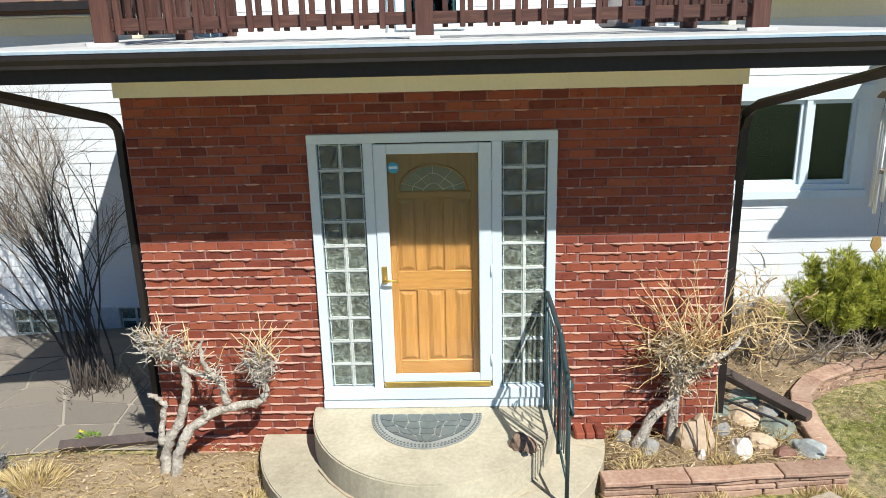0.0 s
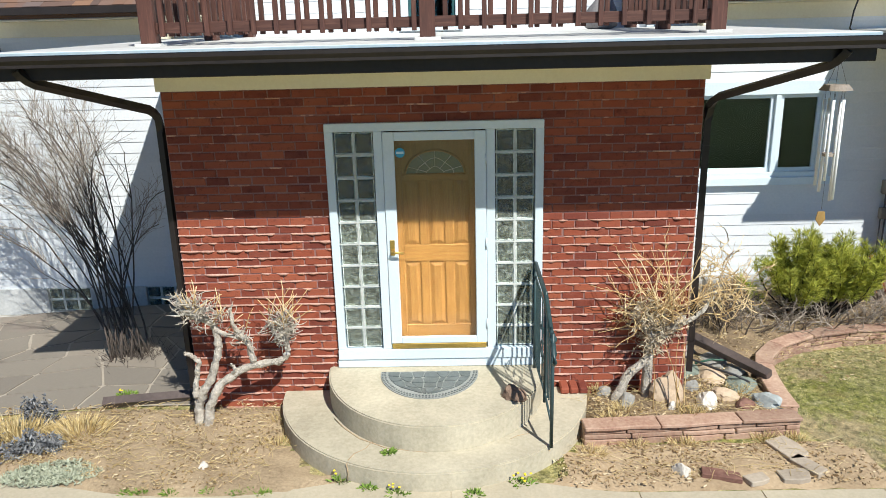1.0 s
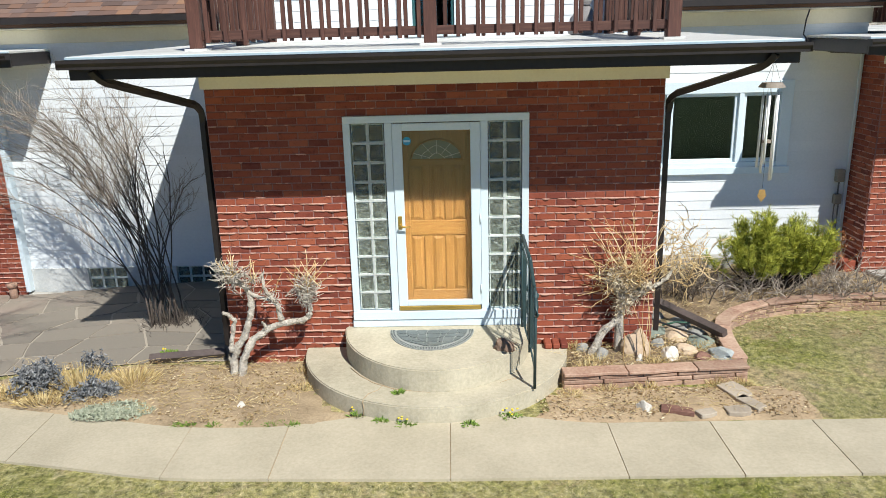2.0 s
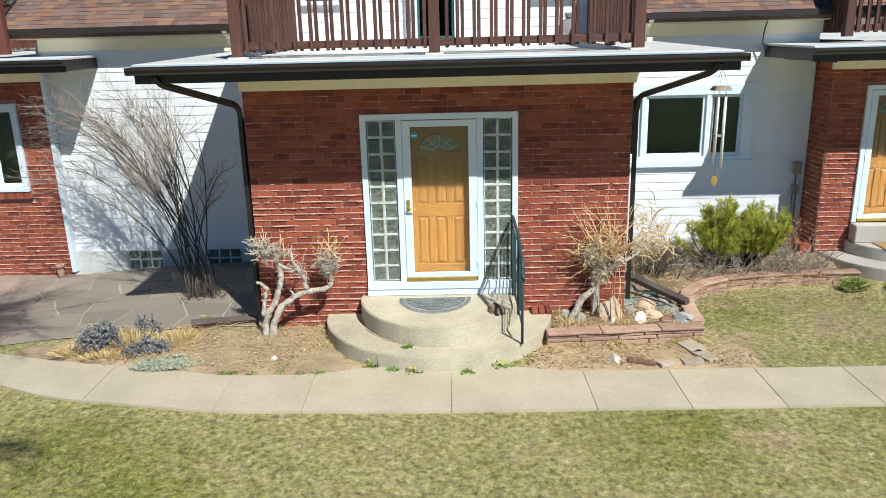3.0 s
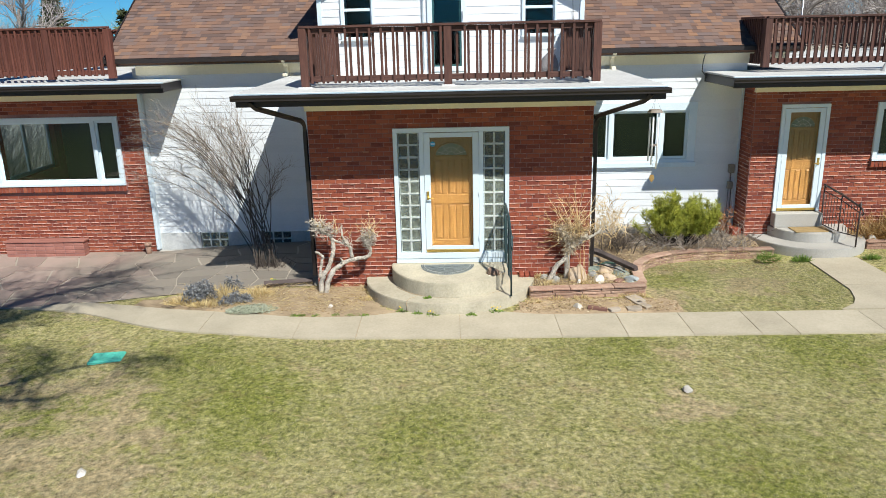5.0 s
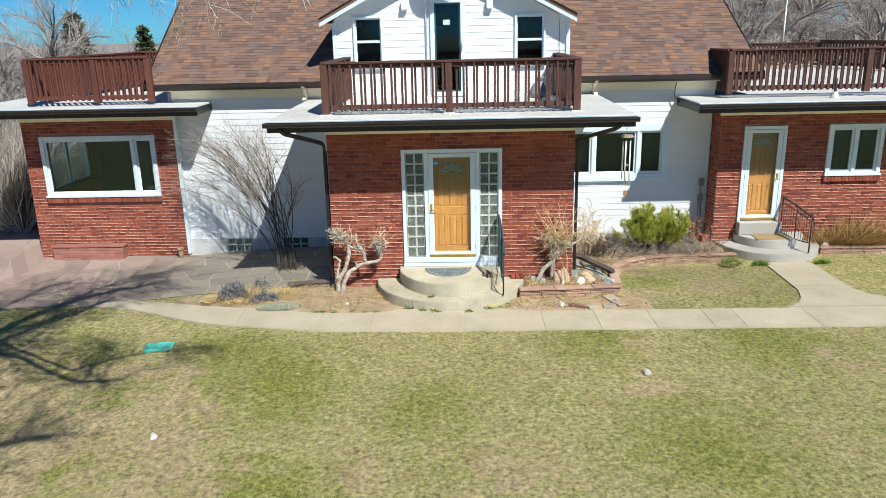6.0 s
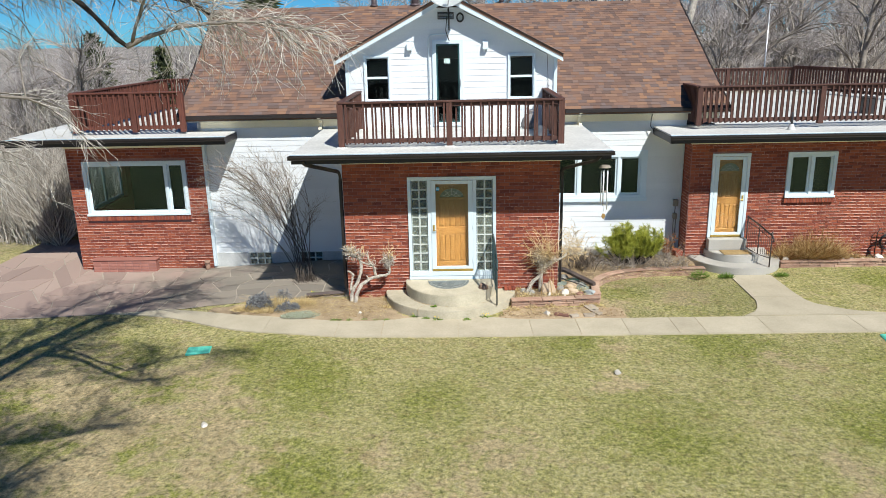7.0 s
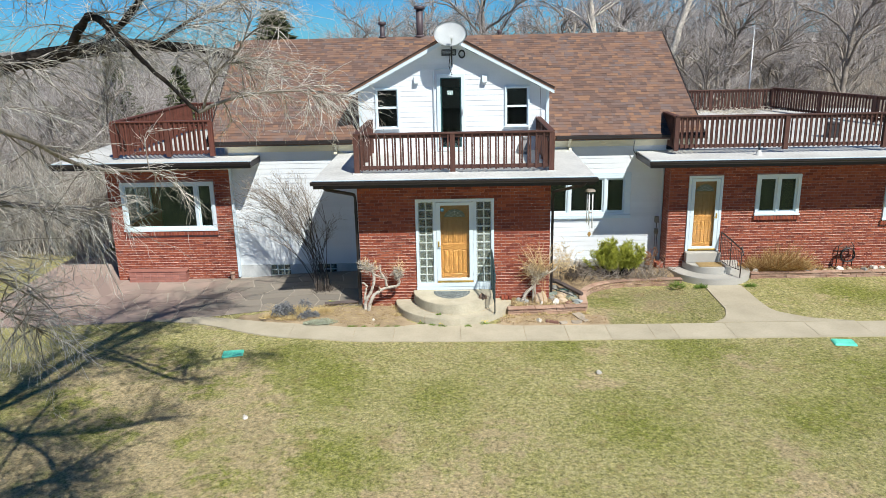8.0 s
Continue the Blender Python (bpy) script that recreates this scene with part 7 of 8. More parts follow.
def leafy_mound(name, x, y, z, rx, ry, h, n, material, label, seed, size=0.03):
    """A mound of many small leaves on hidden stems."""
    rng = random.Random(seed)
    t = thing(name, (x, y, z), label, "plant")
    lv, st = Leaves(), Tubes(3)
    lumps = [(rx * rng.uniform(-0.62, 0.62), ry * rng.uniform(-0.62, 0.62), rng.uniform(0.38, 0.62), rng.uniform(0.55, 1.1)) for _ in range(7)]
    for _ in range(n):
        lx, ly, lr, lh = rng.choice(lumps)
        a, r = rng.uniform(0, 6.283), rng.random() ** 0.5
        dome = h * lh * (1 - 0.75 * r * r) * rng.uniform(0.45, 1.05) * (1 + 0.35 * noise.noise(Vector((x + math.cos(a) * 3, y + math.sin(a) * 3, seed))))
        p = Vector((lx + rx * lr * r * math.cos(a), ly + ry * lr * r * math.sin(a), dome))
        if rng.random() < 0.06:
            st.add([Vector((p.x * 0.5, p.y * 0.5, 0)), p], (0.004, 0.002), 3, False)
        for _ in range(3):
            lv.blade(p, Vector((rng.gauss(0, 1), rng.gauss(0, 1), rng.gauss(0.6, 0.8))), size * rng.uniform(0.6, 1.3), size * 0.4, rng)
    st.link("woody_base", BARK_GREY, t)
    lv.link("foliage", material, t)


leafy_mound("lavender_bush", -4.32, -0.62, 0.0, 0.34, 0.26, 0.40, 900, LAVENDER, "grey-green lavender clump in the planting bed", 1, 0.05)
leafy_mound("lavender_bush", -3.72, -0.86, 0.0, 0.26, 0.18, 0.24, 500, LAVENDER, "low grey-green lavender clump in the planting bed", 2, 0.045)
leafy_mound("lavender_bush", -3.86, -0.38, 0.02, 0.22, 0.15, 0.32, 300, LAVENDER, "grey-green lavender clump beside dry grass", 12, 0.045)
leafy_mound("sage_mat", -3.35, -1.22, 0.02, 0.48, 0.17, 0.07, 900, SAGE, "pale silvery green ground cover at the walk", 3, 0.04)
clump("dry_grass", -3.98, -0.66, 0.02, 0.24, 0.2, 0.34, 500, STRAW, "tuft of golden dry grass among lavender", 4, 0.008, "grass", "dry grass tufts")
clump("dry_grass", -3.45, -0.55, 0.03, 0.28, 0.2, 0.24, 380, STRAW, "tuft of golden dry grass in the planting bed", 5, 0.008, "grass", "dry grass tufts", 1.0)
clump("dry_grass", -4.65, -0.80, 0.0, 0.30, 0.14, 0.22, 380, STRAW, "tuft of golden dry grass at the bed edge", 6, 0.008, "grass", "dry grass tufts", 1.2)
clump("dry_grass", -4.2, -1.0, 0.02, 0.3, 0.1, 0.16, 260, STRAW, "tuft of golden dry grass at the bed edge", 61, 0.008, "grass", "dry grass tufts", 1.2)
for k, (x, y, rx, h, n) in enumerate(((8.55, 2.22, 0.14, 0.70, 260), (8.84, 2.26, 0.15, 0.86, 300), (9.16, 2.20, 0.18, 1.02, 480), (9.50, 2.25, 0.20, 1.12, 560), (9.82, 2.21, 0.16, 0.86, 340), (10.05, 2.24, 0.12, 0.42, 160), (10.45, 2.2, 0.10, 0.25, 100))):
    clump("dry_grass", x, y, 0.12, rx, 0.13, h, n, RUSSET_STRAW, "arching golden-brown dry grass against the side wing", 7 + k * 3, 0.011, "grass", "dry grass tufts", 1.5)
clump("grass_tuft", 6.05, 1.05, 0.0, 0.15, 0.10, 0.30, 420, FRESH, "fresh green grass tuft at the stone edging", 10, 0.010, "grass", "green tufts", 0.7)
clump("grass_tuft", 6.72, 1.08, 0.0, 0.16, 0.07, 0.18, 260, FRESH, "fresh green grass tuft at the side steps", 11, 0.010, "grass", "green tufts", 0.7)
clump("grass_tuft", 8.1, 1.15, 0.0, 0.16, 0.07, 0.15, 220, FRESH, "fresh green grass tuft at the side steps", 13, 0.010, "grass", "green tufts", 0.7)
for k, (x, y) in enumerate(((1.55, -0.05), (1.75, -0.45), (2.35, -0.55), (2.95, -0.15), (1.6, -0.62), (2.4, 0.6))):
    clump("dry_grass", x, y, 0.13, 0.13, 0.10, 0.15, 120, STRAW, "small tuft of dry grass among the rocks", 70 + k, 0.006, "grass", "dry grass tufts", 1.1)
for k, (x, y) in enumerate(((1.35, -0.98), (1.75, -0.86), (2.2, -0.84), (2.95, -0.78), (3.2, -0.80), (-1.58, -0.35), (-1.5, -0.75))):
    clump("dry_grass", x, y, 0.0, 0.12, 0.07, 0.14, 110, STRAW, "small tuft of dry grass against the stone", 170 + k, 0.006, "grass", "dry grass tufts", 1.0)
for k in range(7):
    x = -2.6 + k * 0.21 + 0.1 * math.sin(k * 5)
    clump("weed_tuft", x, -1.49 + 0.03 * math.sin(k * 3), 0.01, 0.07, 0.04, 0.05, 70, FRESH, "small green weed at the edge of the walk", 80 + k, 0.012, "weed", "edge weeds", 1.2)


def dandelion(x, y, z, flowers, seed, size=0.09):
    t = clump("dandelion", x, y, z, size, size * 0.6, 0.07, 60, FRESH, "small dandelion in the joint between step and walk" if flowers else "small green weed in the joint of the step", seed, 0.016, "weed", "joint weeds", 1.5)
    rng = random.Random(seed)
    for _ in range(flowers):
        p = Vector((rng.uniform(-size, size) * 0.8, rng.uniform(-size, size) * 0.5, rng.uniform(0.05, 0.08)))
        bm = bmesh.new()
        bmesh.ops.create_icosphere(bm, subdivisions=1, radius=0.013, matrix=Matrix.Translation(p) @ Matrix.Diagonal((1, 1, 0.6, 1)))
        part("flower", bm, YELLOW, t, "yellow flower")


dandelion(-0.83, -1.34, 0.01, 2, 1)
dandelion(-0.58, -1.47, 0.01, 0, 2, 0.06)
dandelion(-0.33, -1.54, 0.01, 4, 3)
dandelion(0.30, -1.57, 0.01, 0, 4, 0.07)
dandelion(0.70, -1.42, 0.01, 7, 5, 0.10)
dandelion(-0.42, -1.22, 0.187, 0, 6, 0.05)
dandelion(-3.32, 0.25, 0.02, 3, 7, 0.10)


DEAD_LEAF = leafy("dead_leaves", ((0.0, (0.16, 0.10, 0.05)), (0.4, (0.36, 0.25, 0.13)), (0.8, (0.54, 0.42, 0.25)), (1.0, (0.68, 0.58, 0.41))), 0.9)


def build_litter():
    """Dead stems and straw strewn over the beds."""
    rng = random.Random(51)
    straw = Tubes(3)

    def strew(x0, x1, y0, y1, n, z):
        for _ in range(n):
            x, y, a = rng.uniform(x0, x1), rng.uniform(y0, y1), rng.uniform(0, 3.14)
            if y < along(WALK_BACK, x) + 0.08 or (x < -1.4 and math.hypot(x + 0.06, y) < 1.52):
                continue
            ln = rng.choice((0.03, 0.05, 0.05, 0.08, 0.08, 0.12, 0.18, 0.30)) * rng.uniform(0.7, 1.2)
            p = Vector((x, y, z + rng.uniform(0.0, 0.03)))
            q = p + Vector((math.cos(a) * ln, math.sin(a) * ln * 0.6, rng.uniform(-0.01, 0.03)))
            straw.add(bent(p, q, rng.uniform(0, 0.02), rng, 3, 0.06), taper(3, 0.0022, 0.0013), 3, False)
    strew(-4.9, -1.45, -1.5, -0.05, 1300, 0.04)
    strew(1.35, 3.25, -0.6, 0.1, 520, 0.15)
    strew(2.5, 6.1, 0.3, 2.9, 1100, 0.15)
    strew(8.4, 13.0, 2.0, 2.45, 260, 0.13)
    strew(1.2, 3.4, -1.45, -0.85, 240, 0.02)
    leaf = Leaves()
    for x0, x1, y0, y1, z, n in ((-4.9, -1.45, -1.5, -0.05, 0.035, 3400), (1.35, 3.3, -0.6, 0.1, 0.145, 1400), (2.5, 6.1, 0.1, 2.95, 0.145, 3200), (8.4, 13.0, 2.0, 2.45, 0.125, 1500), (1.0, 3.7, -1.5, -0.85, 0.018, 1500)):
        for _ in range(n):
            x, y = rng.uniform(x0, x1), rng.uniform(y0, y1)
            if y < along(WALK_BACK, x) + 0.03 or math.hypot(x + 0.06, y + 0.03) < 1.54 or noise.noise(Vector((x * 1.7, y * 1.7, 4))) < -0.25 + rng.uniform(-0.25, 0.25):
                continue
            leaf.blade(Vector((x, y, z + rng.uniform(0, 0.02))), Vector((rng.gauss(0, 1), rng.gauss(0, 1), rng.gauss(0.05, 0.15))), rng.uniform(0.015, 0.05), rng.uniform(0.008, 0.02), rng)
    ob = leaf.link("leaf_litter", DEAD_LEAF)
    tagged(ob, "small brown dead leaves lying on the beds", "leaf litter", kind="stuff")
    ob = straw.link("plant_litter", STRAW)
    tagged(ob, "dry straw and dead stems strewn over the beds", "plant litter", kind="stuff")


build_litter()


# ---- lawn ----
def build_grass():
    r = np.random.default_rng(4)

    def field(n, x0, x1, y0, y1):
        x, y = r.uniform(x0, x1, n), r.uniform(y0, y1, n)
        w = np.sin(x * 1.3 + 2 * np.sin(y * 0.9)) + np.sin(y * 1.7 + 1.4 * np.sin(x * 1.1 + 1)) + 0.7 * np.sin(x * 4.3 + y * 3.1)
        bare = sum(np.maximum(0, 1 - np.hypot(x - a, y - b) / c) for a, b, c in BARE)
        lush = sum(np.maximum(0, 1 - np.hypot(x - a, y - b) / c) for a, b, c in LUSH)
        keep = w * 0.7 + r.normal(0, 1.1, n) - 1.4 * np.minimum(bare, 0.8) + 0.6 * np.minimum(lush, 1) > -1.2
        return x[keep], y[keep]

    parts = [field(820000, -10.5, 11.5, -10.0, -2.46), field(130000, 3.45, 6.8, -1.48, 1.1), field(45000, 8.0, 14.0, -1.3, 1.85), field(50000, -6.2, -4.2, -1.1, -0.15), field(16000, -11, -6.0, -2.6, -0.5)]
    x, y = np.concatenate([p[0] for p in parts]), np.concatenate([p[1] for p in parts])
    front = np.interp(x, *zip(*WALK_FRONT))
    back = np.interp(x, *zip(*WALK_BACK))
    ok = (y < front + r.normal(0, 0.028, len(x))) | (y > back + 0.02)
    ok &= ~((x > 6.2) & (x < 9.7) & (y > -1.6) & (x < np.interp(y, (-1.49, -1.25, -0.75, -0.2, 1.1), (9.6, 8.6, 7.95, 7.88, 7.86))) & (x > np.interp(y, (-1.49, -1.2, -0.6, 1.1), (6.25, 6.62, 6.82, 6.85))))
    x, y = x[ok], y[ok]
    n = len(x)
    z = np.array([-0.17 * smooth_step(3.0, 7.0, -v) for v in x]) - 0.012
    a, ln, lean = r.uniform(0, 6.283, n), r.uniform(0.005, 0.016, n), r.uniform(0.9, 3.4, n)
    wd = r.uniform(0.0018, 0.0038, n)
    v = np.empty((n, 3, 3))
    v[:, 0] = np.c_[x - np.sin(a) * wd, y + np.cos(a) * wd, z]
    v[:, 1] = np.c_[x + np.sin(a) * wd, y - np.cos(a) * wd, z]
    v[:, 2] = np.c_[x + np.cos(a) * ln * lean, y + np.sin(a) * ln * lean, z + ln]
    me = bpy.data.meshes.new("grass")
    me.vertices.add(3 * n)
    me.vertices.foreach_set("co", v.reshape(-1).astype(np.float32))
    me.loops.add(3 * n)
    me.loops.foreach_set("vertex_index", np.arange(3 * n, dtype=np.int32))
    me.polygons.add(n)
    me.polygons.foreach_set("loop_start", np.arange(0, 3 * n, 3, dtype=np.int32))
    me.update(calc_edges=True)
    me.validate()
    me.materials.append(BLADES)
    tagged(new("grass", me), "short spring grass, part green and part straw", "grass", kind="stuff")


build_grass()


# ---- trees ----
def bare_tree(name, height, seed, label, group, limbs=9, twig_r=0.012):
    """A leafless tree: tapered trunk, limbs, and many fine twigs; built at the origin."""
    rng = random.Random(seed)
    t = thing(name, (0, 0, 0), label, "tree", group)
    wood, twigs = Tubes(7), Tubes(3)
    lean = Vector((rng.uniform(-0.08, 0.08), rng.uniform(-0.08, 0.08), 1))
    trunk = bent((0, 0, -0.3), lean * height * 0.75, 0, rng, 9, 0.03)
    wood.add(trunk, taper(9, height * 0.022, height * 0.006), 8)
    for k in range(limbs):
        u = 0.22 + 0.75 * k / limbs
        i = min(8, int(u * 9))
        p = trunk[i].lerp(trunk[i + 1], u * 9 - i)
        a = k * 2.4 + rng.uniform(-0.5, 0.5)
        d = Vector((math.cos(a), math.sin(a), rng.uniform(0.45, 1.1))).normalized()
        ln = height * rng.uniform(0.28, 0.45) * (1.15 - 0.5 * u)
        limb = bent(p, p + d * ln, ln * 0.10, rng, 7, 0.08)
        wood.add(limb, taper(7, height * 0.010 * (1.2 - u * 0.6), height * 0.0025), 6, False)
        for _ in range(7):
            i2 = rng.randint(2, 6)
            q = limb[i2]
            e = ((limb[i2 + 1] - q).normalized() + Vector((rng.gauss(0, 0.7), rng.gauss(0, 0.7), rng.gauss(0.3, 0.5)))).normalized()
            l2 = ln * rng.uniform(0.35, 0.65)
            sub = bent(q, q + e * l2, l2 * 0.08, rng, 5, 0.09)
            wood.add(sub, taper(5, height * 0.0035, height * 0.0012), 4, False)
            twiglets(twigs, sub, rng, 9, height * 0.11, twig_r, 0.8, 0.25, 2, 3, 0.15)
    wood.link("trunk", BARK_PALE_TREE, t, "grey-brown trunk and limbs")
    twigs.link("crown", WOODS, t, "fine leafless twigs")
    return t


def fir_tree(name, height, seed, label):
    rng = random.Random(seed)
    t = thing(name, (0, 0, 0), label, "tree", "conifers")
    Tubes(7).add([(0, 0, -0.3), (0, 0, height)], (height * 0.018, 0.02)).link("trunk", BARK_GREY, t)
    lv = Leaves()
    for k in range(int(height * 34)):
        u = rng.random() ** 0.8
        z = height * (0.08 + 0.9 * u)
        r = height * 0.27 * (1 - u) ** 0.85 * rng.uniform(0.65, 1.12) + 0.05
        a = rng.uniform(0, 6.283)
        for s in range(6):
            f = (s + 0.6) / 6
            p = Vector((math.cos(a) * r * f, math.sin(a) * r * f, z - 0.25 * r * f + 0.12 * r * f * f))
            for _ in range(3):
                lv.blade(p, Vector((math.cos(a) + rng.gauss(0, 0.7), math.sin(a) + rng.gauss(0, 0.7), rng.gauss(-0.1, 0.45))), height * rng.uniform(0.025, 0.05), height * 0.013, rng)
    lv.link("crown", FIR, t, "dark green needles")
    return t


def build_woods():
    rng = random.Random(3)
    kinds = [bare_tree("bare_tree", h, 100 + k, "leafless grey woodland tree behind the house", "woods behind the house", 9 + k) for k, h in enumerate((9.0, 11.0, 8.0, 12.5))]
    spots = []
    for k in range(46):                        # rising woods behind the side wing
        d = 8 + 46 * (k / 46) ** 1.1
        spots.append((rng.uniform(2, 12 + d * 0.95), 17 + d * rng.uniform(0.75, 1.1)))
    for k in range(64):                        # lower woods behind the patio side
        d = 6 + 60 * (k / 64)
        spots.append((-13 - d * rng.uniform(0.2, 0.95), 8 + d * rng.uniform(0.5, 1.0)))
    for k in range(12):                        # straight behind the ridge
        spots.append((rng.uniform(-12, 6), rng.uniform(26, 60)))
    for k in range(44):                        # far trees on the low ground
        y = 42 + 75 * k / 44
        spots.append((-8 - y * rng.uniform(0.22, 0.66), y + rng.uniform(-3, 3)))
    for x in (-26, -14, -3, 9, 21):            # across the lawn, behind the camera
        spots.append((x + rng.uniform(-2, 2), -34 + rng.uniform(-5, 5)))
    for k, (x, y) in enumerate(spots):
        src = kinds[k % 4]
        s = rng.uniform(0.7, 1.1) * ((1.25 if y > 42 else 0.9 if y > 34 else 0.62) if x < -10 and y > 0 else 1.0)
        m = pose(x, y, ground_z(x, y), 0, 0, rng.uniform(0, 360)) @ Matrix.Scale(s, 4)
        if k < 4:
            src.matrix_basis = m
        else:
            ob = copy_thing(src, Matrix.Identity(4))
            ob.matrix_basis = m
    for h, x, y, s in ((11.5, -19.5, 24.8, 5), (8.5, -14.6, 21.5, 6), (9.5, -8.6, 18.2, 7), (6.5, -12.2, 22.5, 9)):
        z = ground_z(x, y)
        top = {5: 6.5, 6: 5.7, 7: 8.3, 9: 5.0}[s]
        f = fir_tree("fir_tree", top - z, s, "dark green conifer standing among bare trees")
        f.location = (x, y, z)
        f.scale = (1.5, 1.5, 1.0) if s == 7 else (1.05, 1.05, 1)
    # thickets on the slopes
    br = Tubes(3)
    for _ in range(9000):
        if rng.random() < 0.6:
            d = rng.uniform(0, 42)
            x, y = -12.2 - d * rng.uniform(0.05, 0.9), 5.5 + d * rng.uniform(0.1, 1.0)
        else:
            d = rng.uniform(0, 45)
            x, y = rng.uniform(0, 14 + d), 17 + d
        p = Vector((x, y, ground_z(x, y) - 0.1))
        h = rng.uniform(0.8, 2.6) * (1 + d / 60)
        q = p + Vector((rng.gauss(0, 0.35) * h, rng.gauss(0, 0.3) * h, h))
        line = bent(p, q, 0, rng, 3, 0.10)
        br.add(line, taper(3, 0.016, 0.007), 3, False)
        twiglets(br, line, rng, 4, h * 0.45, 0.008, 0.7, 0.2, 1, 3, 0.25)
    for _ in range(5200):                     # far scrub on the falling ground
        d = rng.uniform(30, 190)
        x, y = -14 - d * rng.uniform(0.1, 0.8), 14 + d
        p = Vector((x, y, ground_z(x, y) - 0.1))
        h = rng.uniform(1.5, 3.6) * (1 + d / 120)
        q = p + Vector((rng.gauss(0, 0.5) * h, rng.gauss(0, 0.4) * h, h))
        line = bent(p, q, 0, rng, 3, 0.12)
        br.add(line, taper(3, 0.05, 0.03), 3, False)
        twiglets(br, line, rng, 3, h * 0.6, 0.03, 0.9, 0.1, 1, 3, 0.2)
    ob = br.link("thicket", BRUSH)
    tagged(ob, "dense leafless brush on the slopes behind the house", "brush", kind="stuff")


build_woods()


def build_near_tree():
    """The old tree whose limbs reach in from the side."""
    rng = random.Random(19)
    t = thing("old_tree", (-9.6, -12.6, -0.2), "old leafless tree reaching dark limbs over the lawn", "tree")
    o = Vector((-9.6, -12.6, -0.2))
    wood, pale, twigs = Tubes(10), Tubes(6), Tubes(3)

    def limb(pts, r0, r1, tb=wood):
        return gnarly(tb, [Vector(p) - o for p in pts], r0, r1, rng, 10)

    trunk = limb(((-9.6, -12.6, -0.5), (-9.5, -12.5, 1.5), (-9.2, -12.3, 3.2), (-8.6, -12.0, 4.6)), 0.42, 0.27)
    main = limb(((-8.6, -12.0, 4.6), (-7.4, -11.0, 5.7), (-6.3, -9.8, 6.25), (-5.6, -7.8, 6.62), (-4.9, -6.0, 6.75), (-4.2, -4.9, 6.6), (-3.7, -4.3, 6.3)), 0.21, 0.025)
    side = limb(((-5.45, -7.5, 6.62), (-5.15, -7.7, 6.98), (-4.85, -7.9, 7.15), (-4.55, -8.0, 6.95)), 0.07, 0.045)
    fall = limb(((-4.6, -8.0, 7.0), (-4.3, -8.05, 6.7), (-4.0, -8.1, 6.4), (-3.42, -8.2, 5.85)), 0.036, 0.026, wood)
    on = limb(((-3.42, -8.2, 5.85), (-3.1, -8.1, 5.98), (-2.6, -7.9, 6.08), (-2.0, -7.7, 6.08), (-1.55, -7.55, 6.0)), 0.030, 0.007, pale)
    up = limb(((-3.35, -8.2, 5.9), (-3.1, -8.3, 6.35), (-2.7, -8.4, 6.7), (-2.5, -8.4, 7.2)), 0.020, 0.007, pale)
    rise = limb(((-5.3, -7.0, 6.7), (-4.6, -7.2, 7.2), (-4.0, -7.4, 7.9), (-3.8, -7.5, 8.8)), 0.065, 0.02)
    reach = limb(((-8.6, -12.0, 4.6), (-7.4, -12.8, 5.2), (-6.1, -13.5, 5.6), (-4.8, -13.97, 5.92)), 0.14, 0.06)
    back = limb(((-4.8, -13.97, 5.92), (-4.65, -12.92, 6.42), (-4.78, -11.5, 6.73), (-5.02, -9.88, 6.66)), 0.05, 0.02)
    low = limb(((-4.8, -13.97, 5.92), (-4.28, -12.8, 5.67), (-4.03, -11.62, 5.3), (-3.85, -10.69, 5.05)), 0.045, 0.015, pale)
    drop = limb(((-4.8, -13.97, 5.92), (-3.95, -13.1, 6.35), (-3.47, -12.36, 6.04), (-3.35, -11.62, 5.67), (-2.98, -10.87, 5.49)), 0.04, 0.010, pale)
    sweep = limb(((-4.8, -13.97, 5.92), (-4.22, -12.6, 5.24), (-4.22, -11.74, 4.56), (-4.34, -11.0, 4.12)), 0.03, 0.008, pale)
    droop = limb(((-4.8, -13.97, 5.92), (-5.0, -12.4, 5.1), (-4.9, -11.3, 4.3), (-4.72, -10.5, 3.55)), 0.030, 0.007, pale)
    over = limb(((-4.9, -6.0, 6.7), (-4.3, -5.2, 7.2), (-3.6, -4.6, 7.5), (-2.9, -4.2, 7.4)), 0.03, 0.012)
    high = limb(((-8.6, -12.0, 4.6), (-7.2, -12.2, 6.6), (-5.5, -11.6, 7.8), (-4.83, -10.37, 7.9), (-4.54, -8.95, 7.9), (-4.12, -7.76, 7.9), (-3.32, -6.5, 8.0)), 0.10, 0.05)
    high3 = limb(((-4.54, -8.95, 7.9), (-3.6, -9.3, 8.0), (-2.2, -10.3, 8.1), (-1.2, -10.6, 8.4)), 0.075, 0.025)
    # high4 and high5 are unseen, added to cast more twig shade on the lawn
    high4 = limb(((-5.5, -11.6, 7.8), (-5.4, -9.8, 8.2), (-5.2, -8.2, 8.5), (-4.9, -6.6, 8.7)), 0.045, 0.02)
    high5 = limb(((-4.4, -12.6, 8.2), (-3.2, -13.6, 8.5), (-2.3, -14.6, 8.5), (-1.5, -15.4, 8.5)), 0.06, 0.025)
    high2 = limb(((-5.5, -11.6, 7.8), (-4.4, -12.6, 8.2), (-3.0, -12.9, 8.5), (-1.2, -12.6, 8.8)), 0.08, 0.025)
